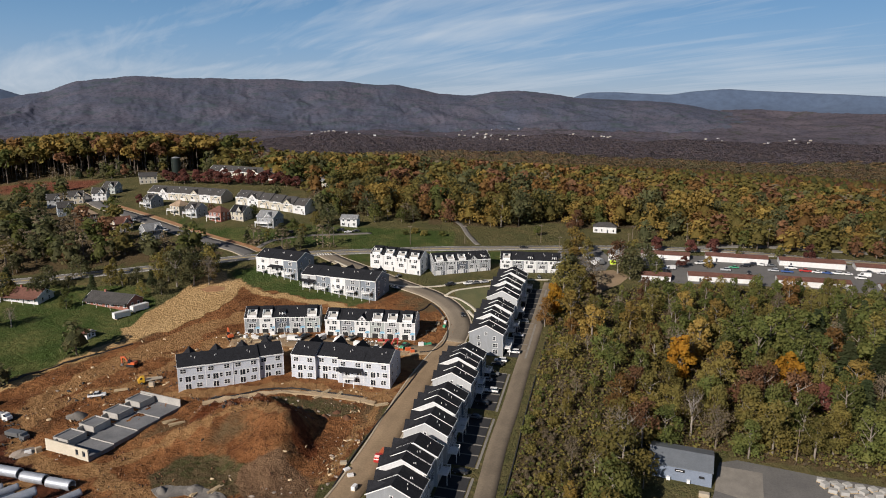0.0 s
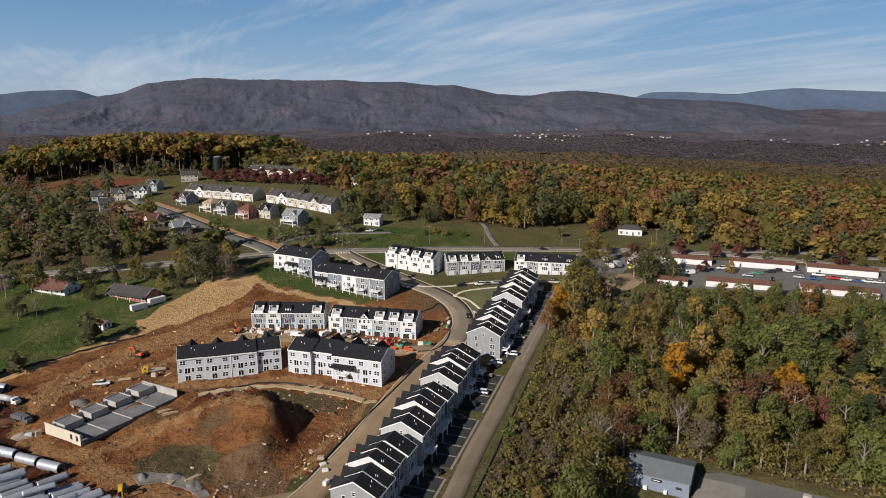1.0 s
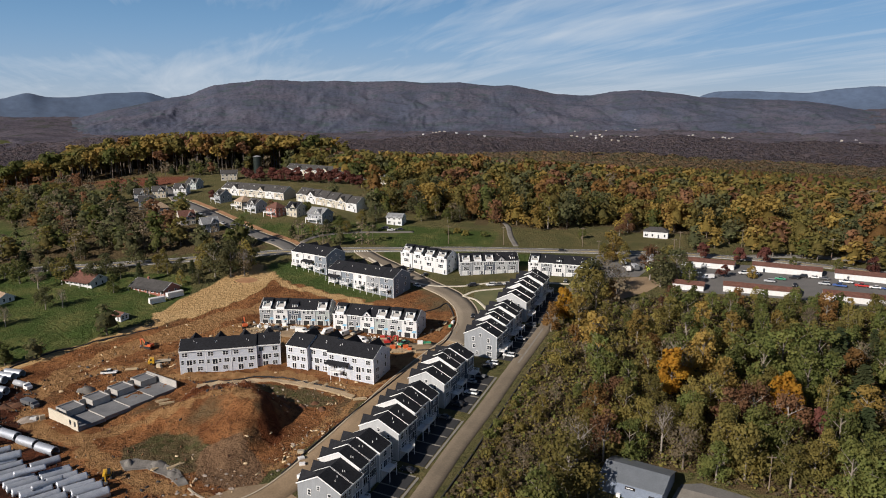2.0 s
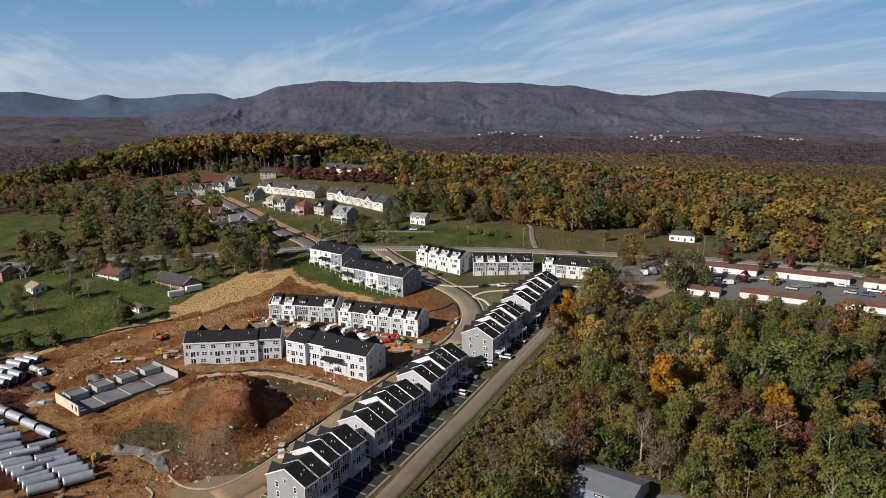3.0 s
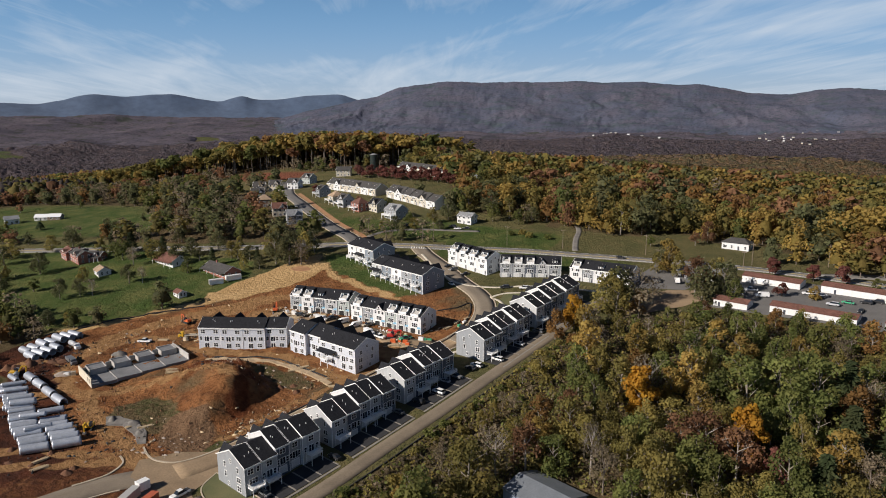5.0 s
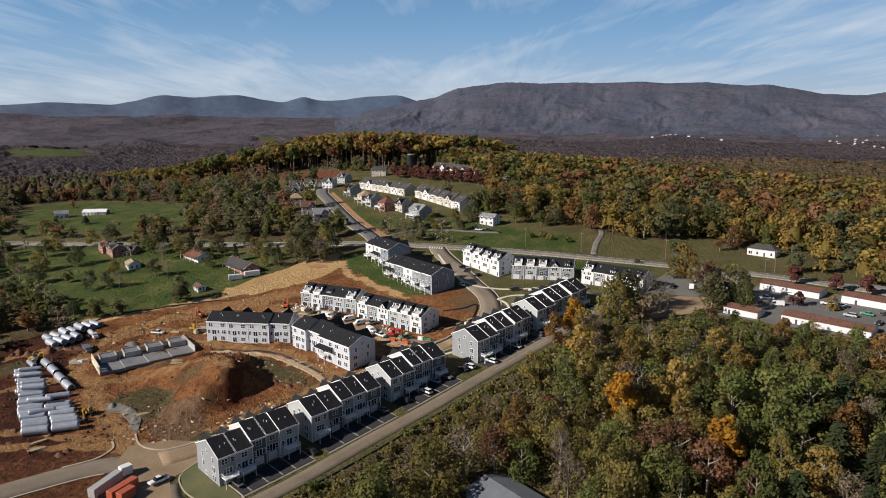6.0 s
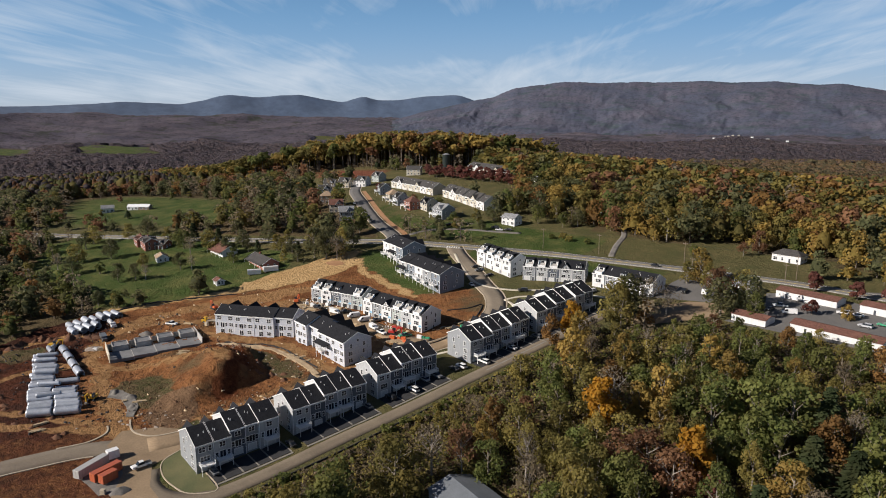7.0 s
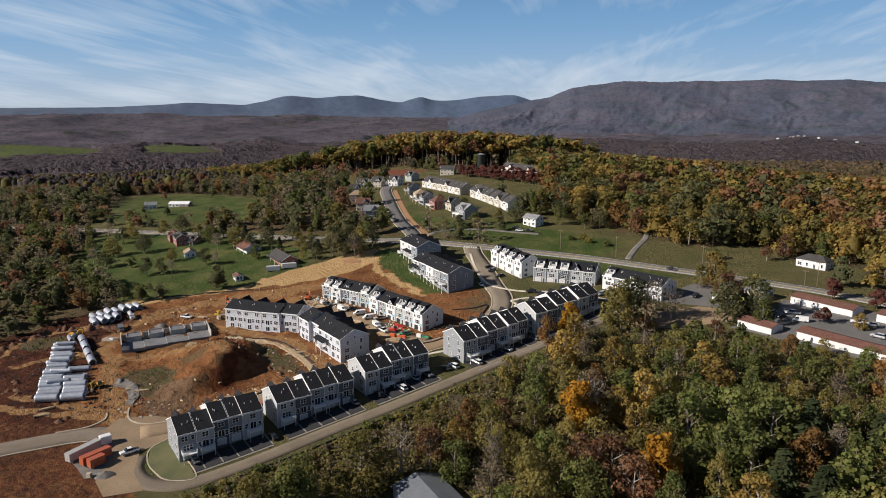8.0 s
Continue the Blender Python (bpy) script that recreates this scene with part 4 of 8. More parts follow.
def cross_gable(x, w2, d, H, rise2, back, material, roof, parent, label=""):
    """A small gable across the eaves; back: on the far face."""
    s, r = Soup(), Soup()
    y0, y1 = (d + 0.05, d / 2 - 0.3) if back else (-0.05, d / 2 + 0.3)
    s.prism([(x - w2 / 2, y0, H - 0.3), (x + w2 / 2, y0, H - 0.3), (x, y0, H + rise2)], (0, (y1 - y0) * 0.6, 0))
    over = 0.35 if back else -0.35
    for sgn in (-1, 1):
        ex, ez = x + sgn * (w2 / 2 + 0.3), H - 0.3 - 0.3 * (rise2 + 0.3) / (w2 / 2)
        r.prism([(ex, y0 + over, ez), (x, y0 + over, H + rise2), (x, y0 + over, H + rise2 + 0.18), (ex, y0 + over, ez + 0.18)], (0, y1 - y0 - over, 0))
    g = part("gable", s.mesh("gable", material), parent, label)
    part("gable_roof", r.mesh("gable_roof", roof), g)
    return g


def loft(x, w2, H, d, rise, parent):
    """A roof terrace cut into the front slope behind a white parapet."""
    slope = rise / (d / 2)
    s = Soup()
    y0, y1, top = -0.12, 3.0, H + 3.1
    for cx in (x - w2 / 2, x + w2 / 2 - 0.28):
        s.prism([(cx, y0, H - 0.4), (cx, y1, H + y1 * slope - 0.3), (cx, y1, top), (cx, y1 - 0.5, top), (cx, y0 + 1.2, H + 1.35), (cx, y0, H + 1.35)], (0.28, 0, 0))
    s.box(x - w2 / 2, x + w2 / 2, y0 - 0.1, y0 + 0.12, H - 0.5, H + 1.15)
    ob = part("roof_terrace", s.mesh("roof_terrace", M["trim"]), parent, "white roof terrace with parapet")
    x0, x1 = x - w2 / 2 + 0.28, x + w2 / 2 - 0.28
    part("terrace_floor", Soup().prism([(x0, 0.12, H + 0.32), (x0, y1, H + y1 * slope + 0.28), (x0, y1, H + y1 * slope + 0.36), (x0, 0.12, H + 0.42)], (x1 - x0, 0, 0)).mesh("terrace_floor", M["concrete"]), ob)
    part("back_wall", Soup().box(x0, x1, y1 - 0.2, y1, H + 0.3, top).mesh("back_wall", M["white_siding"]), ob)
    part("terrace_door", Soup().box(x - w2 * 0.22, x + w2 * 0.22, y1 - 0.26, y1 - 0.2, H + 1.5, H + 2.8).mesh("terrace_door", M["glass"]), ob)
    part("terrace_roof", Soup().prism([(x - w2 / 2 - 0.1, y1 - 0.6, top + 0.0), (x - w2 / 2 - 0.1, y1 - 0.6, top + 0.16), (x - w2 / 2 - 0.1, d / 2 + 0.2, H + rise + 0.30), (x - w2 / 2 - 0.1, d / 2 + 0.2, H + rise)], (w2 + 0.2, 0, 0)).mesh("terrace_roof", M["roof"]), ob)
    return ob


FACES = {
    "rear_wrap": [("pair", 0.2, 6.7), ("pair", 0.78, 6.7), ("single", 0.1, 3.7), ("french", 0.36, 3.2), ("single", 0.56, 3.7), ("pair", 0.82, 3.7), ("french", 0.36, 0.2), ("pair", 0.76, 0.8)],
    "alley": [("pair", 0.5, 6.6), ("french", 0.5, 3.05), ("single", 0.16, 3.4), ("single", 0.84, 3.4)],
    "alley_wide": [("pair", 0.35, 6.6), ("single", 0.8, 6.6), ("triple", 0.5, 3.3)],
    "front": [("single", 0.22, 6.9), ("pair", 0.64, 6.9), ("triple", 0.5, 3.6)],
    "front_b": [("triple", 0.5, 6.9), ("pair", 0.3, 3.6), ("single", 0.76, 3.6)],
    "front_c": [("single", 0.2, 6.9), ("single", 0.5, 6.9), ("single", 0.8, 6.9), ("triple", 0.5, 3.6)],
}


def townhouse(m, w, d, H, rise, wall, face, label, group, roof="roof", sink=2.5, decks=None, ground=None, extra=None, left_end=False, right_end=False, trims=(True, True), seed=0, back=None, party=False):
    rnd = random.Random(seed)
    ob = thing("townhouse", m, label, "townhouse", group)
    part("wall", gable_walls(w, d, H, rise, sink).mesh("townhouse_wall", M[wall]), ob)
    if party:
        ring = [(-0.06, 0.3, 0), (-0.06, d - 0.3, 0), (-0.06, d - 0.3, H), (-0.06, d / 2, H + rise), (-0.06, 0.3, H)]
        part("party_wall", Soup().prism(ring, (0.05, 0, 0)).mesh("party_wall", M["white_siding"]), ob, "bright white side wall above the lower roof")
    rf = part("roof", gable_roof(w, d, H, rise).mesh("townhouse_roof", M[roof]), ob)
    for k, flag in enumerate(trims):
        if flag:
            part("rake_board", rake(w, d, H, rise, k == 0).mesh("rake_board", M["trim"]), rf)
    part("fascia", Soup().box(-0.1, w + 0.1, -0.46, -0.38, H - 0.42, H + 0.05).mesh("fascia", M["trim"]), rf)
    for _ in range(2):
        x, y = rnd.uniform(0.25, 0.75) * w, rnd.uniform(0.2, 0.36) * d
        z = H + y * rise / (d / 2)
        part("roof_vent", Soup().tube((x, y, z), (x, y, z + 0.75), 0.11, 0.11, 6).mesh("roof_vent", M["trim"]), rf)
    for kind, fx, z in FACES[face]:
        window(ob, kind, pose(fx * w, 0, z * H / 9.2))
    for x in (0.0, w):
        part("corner_board", Soup().box(x - 0.09, x + 0.09, -0.07, 0.0, -sink, H).mesh("corner_board", M["trim"]), ob)
    if ground == "garage":
        garage(ob, pose(w * 0.5, 0, 0.05), small=w < 6)
    elif ground == "garage_entry":
        garage(ob, pose(w * 0.36, 0, 0.05), small=w < 7.2)
        entry(ob, pose(w * 0.85, 0, 0.1))
    elif ground == "open":
        garage(ob, pose(w * 0.36, 0, 0.0), True, w < 7.2)
        entry(ob, pose(w * 0.85, 0, 0.1))
        part("membrane", Soup().box(w * 0.68, w * 0.99, -0.03, 0.01, 2.2, 3.3).mesh("membrane", M["blue_wrap"]), ob, "light blue weather membrane")
    elif ground == "windows":
        window(ob, "pair", pose(w * 0.3, 0, 0.8))
        window(ob, "french", pose(w * 0.7, 0, 0.15))
    if decks:
        dk, rl = WOOD_DECK if decks == "wood" else DECK
        o = part("deck", dk, ob, "raw timber deck on posts" if decks == "wood" else "white railed deck on posts", pose(w * 0.5, 0, 0) @ Matrix.Diagonal((min(1, (w - 0.5) / 4.4), 1, 1, 1)))
        part("railing", rl, o, "", Matrix())
    if decks == "roofed":
        o = part("deck_roof", Soup().prism([(0.3, -2.9, 5.6), (0.3, 0, 6.3), (0.3, 0, 6.5), (0.3, -2.9, 5.8)], (w - 0.6, 0, 0)).mesh("deck_roof", M[roof]), ob)
        part("post", Soup().box(0.4, 0.55, -2.85, -2.7, 3.0, 5.7).box(w - 0.55, w - 0.4, -2.85, -2.7, 3.0, 5.7).mesh("post", M["trim"]), o)
    if extra == "loft":
        loft(w * 0.5, w * 0.62, H, d, rise, ob)
    elif extra == "gable":
        g = cross_gable(w * 0.5, w * 0.8, d, H, rise * 0.75, False, M[wall], M[roof], ob)
        window(g, "small", pose(w * 0.5, -0.06, H + 0.2))
    elif extra == "dormer":
        s = Soup().box(w * 0.3, w * 0.7, 1.2, 4.2, H + 0.6, H + 2.0)
        o = part("dormer", s.mesh("dormer", M["trim"]), ob)
        part("dormer_roof", Soup().prism([(w * 0.27, 0.9, H + 2.0), (w * 0.27, 4.6, H + 2.6), (w * 0.27, 4.6, H + 2.75), (w * 0.27, 0.9, H + 2.15)], (w * 0.46, 0, 0)).mesh("dormer_roof", M[roof]), o)
        window(o, "small", pose(w * 0.4, 1.18, H + 0.75))
        window(o, "small", pose(w * 0.6, 1.18, H + 0.75))
    if back:
        cross_gable(w * 0.5, w * 0.72, d, H, rise * back, True, M[wall], M[roof], ob)
    for flag, x, turn in ((left_end, 0.0, -90), (right_end, w, 90)):
        if flag:
            for fy, z, kind in ((0.25, 6.5, "single"), (0.5, 8.6, "small"), (0.72, 6.5, "single"), (0.22, 3.5, "pair"), (0.7, 3.5, "single"), (0.22, 0.7, "pair"), (0.6, 0.9, "small")):
                window(ob, kind, pose(x, fy * d, z * H / 9.2, 0, 0, turn))
    return ob


def facade_frame(a, b):
    """Place and turn of a facade that runs from a to b, seen with a on its left."""
    a, b = Vector(a), Vector(b)
    u = (b - a).normalized()
    return a, u, math.degrees(math.atan2(u.y, u.x)), (b - a).length


def house_row(a, b, widths, d, H, rise, group, plan, base=None, ends=(True, True), backs=None, sink=3.0, trims=False):
    """Row houses side by side along a facade. plan: for each unit (wall, face, ground, decks, extra, set back, lift, label)."""
    a, u, turn, length = facade_frame(a, b)
    k = length / sum(widths)
    inward = Vector((-u.y, u.x))
    s, made = 0.0, []
    for i, (w, row) in enumerate(zip(widths, plan)):
        wall, face, ground, decks, extra, setback, lift, label = row
        w *= k
        p = a + u * s + inward * setback
        mid = a + u * (s + w / 2)
        z = (float(rolling(mid.x, mid.y)) if base is None else base) + lift
        made.append(townhouse(pose(p.x, p.y, z, 0, 0, turn), w, d, H, rise, wall, face, label, group, decks=decks, ground=ground, extra=extra, sink=sink,
                              left_end=ends[0] and i == 0, right_end=ends[1] and i == len(widths) - 1, seed=int(abs(p.x) * 7 + p.y), back=backs, trims=(trims or i == 0, trims or i == len(widths) - 1), party=i > 0 and lift - plan[i - 1][6] > 0.5))
        s += w
    return made


U = Vector((0.256, 0.967)).normalized()
P_NEAR, P_FAR = Vector((-7.3, 166.0)), Vector((24.5, 269.5))


def along(p, s):
    return tuple(p + U * s)


tones = {"pale": ("pale_grey_siding", "pale grey"), "white": ("white_siding", "white"), "grey": ("grey_siding", "grey"), "slate": ("slate_siding", "dark slate"), "sage": ("sage_siding", "grey-green"),
         "blue": ("blue_siding", "dusty blue"), "wrap": ("wrap", "white house-wrap")}


def unit(tone, face, ground, decks, extra, setback, lift, end):
    mat, word = tones[tone]
    return (mat, face, ground, decks, extra, setback, lift, "three-storey townhouse, %s walls, black roof, %s" % (word, end))


ALLEY_ROWS = [
    (P_NEAR, -1.1, 26.7, "GpsGp", (1, 1, 0.9, 0.8, 1.2)), (P_NEAR, 31.9, 61.2, "pgGps", (1.1, 1, 0.9, 0.9, 1)), (P_NEAR, 66.2, 94.0, "pgsGg", (1.05, 1, 0.85, 0.85, 1.2)),
    (P_FAR, 0.0, 34.0, "GgsGps", (1.3, 1, 1, 1, 1, 1)), (P_FAR, 38.5, 77.0, "pgsGpg", (1, 1, 1, 1, 1, 1)),
]
letter = {"g": "slate", "G": "grey", "s": "slate", "p": "pale"}
for r, (p0, s0, s1, code, widths) in enumerate(ALLEY_ROWS):
    plan = []
    lifts = ((0.0, 0.0, 1.5, 1.6, 1.9), (0.0, 0.15, 1.6, 1.75, 2.0), (0.0, 0.15, 1.6, 1.7, 2.0), (0.0, 0.2, 1.5, 1.7, 2.6, 2.9), (0.0, 0.3, 1.6, 1.9, 2.8, 3.1))[r]
    first = p0 + U * (s0 + 2.5)
    z_row = float(rolling(first.x, first.y))
    for i, c in enumerate(code):
        deckish = (i + r) % 3 != 2 and not (r == 0 and i in (2, 3))
        plan.append(unit(letter[c], "alley" if i else "alley_wide", "garage", "white" if deckish else None, None, (0.0, 0.0, 0.7, 0.9, 0.0, 0.5)[i], lifts[i], "garage on the alley"))
    house_row(along(p0, s0), along(p0, s1), widths, 14.2, 9.1, 3.5, "row houses along the alley", plan, base=z_row, backs=0.72, trims=True)

# two rows in white wrap, seen from behind, at the spoil heap
house_row((-98.7, 239.8), (-62.6, 254.4), (1, 1, 1, 0.95), 12.5, 9.4, 3.0, "unfinished row houses above the heap",
          [unit("wrap", "rear_wrap", None, None, None, sb, lf, "under construction on red earth") for sb, lf in ((0.3, 0.0), (0.0, 0.0), (0.1, 0.05), (1.2, 0.05))], base=7.3, backs=1.15)
house_row((-59.4, 253.6), (-20.4, 243.9), (0.95, 0.9, 1, 1), 13.5, 9.6, 3.2, "unfinished row houses above the heap",
          [unit("wrap", "rear_wrap", None, dk, None, sb, lf, "under construction on red earth") for sb, lf, dk in ((0.0, 0.3, None), (1.8, 0.1, None), (0.2, 0.0, "roofed"), (0.2, 0.0, None))], base=7.2, backs=1.15)
# two rows across the court, fronts with open garages
house_row((-88.0, 291.0), (-55.2, 293.4), (1, 1, 1, 1, 1), 12.5, 7.5, 3.4, "unfinished row houses across the court",
          [unit(t, f, "open", None, e, sb, 0.0, "open garages on dirt court") for t, f, e, sb in
           (("grey", "front", "loft", 0.2), ("white", "front_b", "loft", 0), ("slate", "front", "dormer", 0.3), ("pale", "front_c", None, 0), ("sage", "front_b", "loft", 0.2))], base=12.5)
house_row((-52.4, 291.2), (-12.4, 285.8), (1, 1, 1, 1, 1, 1), 12.5, 7.9, 3.4, "unfinished row houses across the court",
          [unit(t, f, "open", None, e, sb, 0.0, "open garages on dirt court") for t, f, e, sb in
           (("white", "front", "loft", 0), ("grey", "front_b", None, 0.3), ("white", "front_c", "gable", 0), ("sage", "front", "loft", 0.2), ("pale", "front_b", "loft", 0.1), ("white", "front", "loft", 0))], base=11.5)
# rows seen from behind over the rear lawn
house_row((-101.5, 364.5), (-77.0, 352.8), (1, 1, 1), 15.0, 9.9, 3.4, "row houses above the rear lawn",
          [unit(t, "alley", "windows", dk, None, sb, 0.0, "deck over the rear lawn") for t, dk, sb in (("white", "white", 0), ("white", "roofed", 0.3), ("blue", "white", 0))], base=21.9, backs=1.0)
house_row((-73.0, 344.8), (-33.6, 328.8), (1, 1, 1, 1, 1), 15.0, 8.9, 3.4, "row houses above the rear lawn",
          [unit(t, "alley", "windows", dk, None, sb, 0.0, "deck over the rear lawn") for t, dk, sb in
           (("pale", "roofed", 0), ("blue", "white", 0.4), ("white", "white", 0.2), ("grey", "white", 0.0), ("blue", "white", 0.3))], base=18.1, backs=1.0)
# rows that face the green
house_row((-40.5, 375.5), (-12.5, 364.5), (1, 1, 1, 1), 13.0, 8.6, 3.4, "row houses facing the green",
          [unit("white", f, "garage_entry", None, "loft", sb, lf, "roof terrace in front") for f, sb, lf in (("front", 0, 0.8), ("front_b", 0.4, 0.5), ("front_c", 0.1, 0.0), ("front", 0.3, -0.3))], base=21.8)
house_row((-4.7, 364.8), (26.5, 373.5), (1, 1, 1, 1, 1), 13.0, 7.7, 3.4, "row houses facing the green",
          [unit(t, f, "garage_entry", None, e, sb, 0.0, "front garage and lawn") for t, f, e, sb in
           (("grey", "front", "loft", 0), ("pale", "front_c", "loft", 0.3), ("slate", "front", "loft", 0), ("pale", "front_b", "gable", 0.2), ("grey", "front", "dormer", 0))], base=21.1)
house_row((32.0, 371.0), (64.5, 366.0), (1, 1, 1, 1, 1), 13.0, 7.2, 3.4, "row houses facing the green",
          [unit(t, f, "garage_entry", None, e, sb, 0.0, "front garage and lawn") for t, f, e, sb in
           (("white", "front", "loft", 0), ("grey", "front_b", None, 0.3), ("white", "front", "dormer", 0), ("pale", "front_c", None, 0.2), ("white", "front", "dormer", 0))], base=21.6)


# ---------------------------------------------------------------- detached houses and sheds
def house(x, y, turn, w, d, H, wall, roof, label, hip=False, deck=False, porch=False, z=None, category="house", group="", floors=2, chimney=False, rise=None, gable=False):
    z = ground_z(x, y) if z is None else z
    ob = thing("house", pose(x, y, z, 0, 0, turn) @ pose(-w / 2, 0, 0), label, category, group)
    rise = rise or d * 0.28
    part("wall", (Soup().box(0, w, 0, d, -2.5, H) if hip else gable_walls(w, d, H, rise, 2.5)).mesh("house_wall", M[wall]), ob)
    if hip:
        o = 0.45
        s = Soup().add([(-o, -o, H), (w + o, -o, H), (w + o, d + o, H), (-o, d + o, H), (d * 0.45, d / 2, H + rise), (w - d * 0.45, d / 2, H + rise), (-o, -o, H - 0.2), (w + o, -o, H - 0.2), (w + o, d + o, H - 0.2), (-o, d + o, H - 0.2)],
                       [(0, 1, 5, 4), (1, 2, 5), (2, 3, 4, 5), (3, 0, 4), (6, 7, 1, 0), (7, 8, 2, 1), (8, 9, 3, 2), (9, 6, 0, 3), (9, 8, 7, 6)])
        rf = part("roof", s.mesh("house_roof", M[roof]), ob)
    else:
        rf = part("roof", gable_roof(w, d, H, rise, 0.5, 0.3, 0.2).mesh("house_roof", M[roof]), ob)
        for side in (True, False):
            part("rake_board", rake(w, d, H, rise, side, 0.3, 0.5).mesh("rake_board", M["trim"]), rf, "", pose(-0.2 if side else 0.2, 0, 0))
    if gable:
        g = cross_gable(w * 0.70, w * 0.46, d, H, rise * 0.85, False, M[wall], M[roof], ob)
        part("gable_trim", Soup().prism([(w * 0.47, -0.42, H - 0.35), (w * 0.70, -0.42, H + rise * 0.85 + 0.02), (w * 0.70, -0.42, H + rise * 0.85 + 0.3), (w * 0.45, -0.42, H - 0.15)], (0, 0.06, 0)).mesh("gable_trim", M["trim"]), g)
        window(g, "small", pose(w * 0.70, -0.06, H + 0.1))
        cross_gable(w * 0.35, w * 0.42, d, H, rise * 0.8, True, M[wall], M[roof], ob)
    if chimney:
        part("chimney", Soup().box(w * 0.3, w * 0.3 + 0.9, d / 2 - 0.4, d / 2 + 0.4, H, H + rise + 1.2).mesh("chimney", M["red_brick"]), rf)
    n = max(2, int(w / 3.2))
    for fl in range(floors):
        for k in range(n):
            kind = "pair" if (k + fl) % 2 == 0 else "single"
            if fl == 0 and k == n // 2:
                entry(ob, pose(w * (k + 0.5) / n, 0, 0.1))
            else:
                window(ob, kind, pose(w * (k + 0.5) / n, 0, 0.9 + fl * 2.9))
        for x, tr in ((0.0, -90), (w, 90)):
            window(ob, "single", pose(x, d * 0.3, 0.9 + fl * 2.9, 0, 0, tr))
            window(ob, "single", pose(x, d * 0.7, 0.9 + fl * 2.9, 0, 0, tr))
    if deck:
        o = part("deck", DECK[0], ob, "white railed deck on posts", pose(w * 0.45, 0, 0) @ Matrix.Diagonal((w * 0.8 / 4.4, 1.1, 1, 1)))
        part("railing", DECK[1], o, "", Matrix())
    if porch:
        s = Soup().prism([(0.2, -2.2, 2.5), (0.2, 0, 3.1), (0.2, 0, 3.3), (0.2, -2.2, 2.7)], (w - 0.4, 0, 0))
        o = part("porch_roof", s.mesh("porch_roof", M[roof]), ob)
        for k in range(4):
            x = 0.35 + k * (w - 0.7) / 3
            part("post", Soup().box(x - 0.08, x + 0.08, -2.1, -1.95, -0.5, 2.55).mesh("post", M["trim"]), o)
    return ob


estate = "detached houses of the hill estate"
for x, y, turn, wall, roof, word, hip, deck in [
        (-287, 505, 25, "pale_grey_siding", "grey_roof", "pale grey house with grey roof", False, False), (-276, 513, 20, "beige_siding", "grey_roof", "beige house with grey roof", False, False),
        (-262, 521, 10, "white_siding", "grey_roof", "white house with grey roof", False, False), (-266, 546, -10, "sage_siding", "grey_roof", "grey-green house with gabled roof", False, False),
        (-262, 474, 35, "blue_siding", "grey_roof", "blue-grey house with grey roof", False, False), (-234, 449, 40, "brown_siding", "tan_roof", "brown house with tan hipped roof", True, False),
        (-200, 425, 42, "beige_siding", "brown_roof", "tan house with brown roof", False, False), (-175, 410, 45, "grey_siding", "light_roof", "grey house with pale roof", False, False),
        (-212, 489, -38, "grey_siding", "grey_roof", "grey house with deck above the slope", False, True), (-184, 467, -34, "cream_siding", "tan_roof", "cream house with hipped tan roof and deck", True, True),
        (-170, 459, -30, "pale_grey_siding", "grey_roof", "pale grey house with deck above the slope", False, True), (-151, 450, -26, "red_brick", "brown_roof", "red brick house with deck above the slope", True, True),
        (-137, 452, -24, "cream_siding", "roof", "cream house with black roof", False, False), (-115, 439, -22, "grey_siding", "light_roof", "grey house with broad white-railed deck", False, True)]:
    big = x == -115
    house(x, y, turn, 13 if big else 10.5, 11 if big else 9.5, 6.6 if big else 6.0, wall, roof, "two-storey " + word, hip, deck, group=estate, gable=not hip, rise=3.6)
for a, b, n in (((-224, 520), (-161, 496), 7), ((-150, 495), (-95, 469), 6), ((-212, 624), (-108, 572), 10)):
    a, u, turn, length = facade_frame(a, b)
    w = length / n
    for k in range(n):
        p = a + u * (w * k)
        wall = ("cream_siding", "white_siding", "beige_siding", "cream_siding")[k % 4]
        townhouse(pose(p.x, p.y, ground_z(p.x, p.y) - 0.6, 0, 0, turn), w, 13.5, 5.9, 4.4, wall, "front_b", "older cream townhouse with grey roof on the hill", "older row houses on the hill", roof="grey_roof", extra="gable" if k % 3 == 1 else None,
                  sink=4, ground="garage_entry", trims=(k == 0, k == n - 1), seed=k)
house(-251, 586, 24, 14, 10, 6.2, "cream_siding", "grey_roof", "cream house at the wood's edge with grey roof", group="far houses")
house(-98, 562, -10, 15, 10, 5.5, "cream_siding", "light_roof", "pale house half hidden by trees", group="far houses")
house(-62, 447, -8, 11, 8, 5.2, "white_siding", "light_roof", "small white house with pale metal roof", group="far houses")
house(-6, 487, -10, 18, 9, 3.4, "brown_siding", "grey_roof", "low brown house among trees", floors=1, group="far houses")
house(108, 449, -14, 15, 8.5, 4.2, "white_siding", "grey_roof", "white bungalow with dark roof by the country road", hip=True, floors=1, group="far houses")
house(-160, 314, -18, 25, 10, 3.2, "red_brick", "grey_roof", "brick ranch house with grey roof", hip=False, porch=True, floors=1, chimney=True, group="farm houses")
house(-203, 318, -14, 20, 10, 3.4, "white_siding", "brown_roof", "white ranch house with brown roof", porch=True, floors=1, chimney=True, group="farm houses")
house(-267, 306, -20, 15, 9, 5.6, "red_brick", "grey_roof", "red brick house with dark roof and chimney", chimney=True, group="farm houses", gable=True)
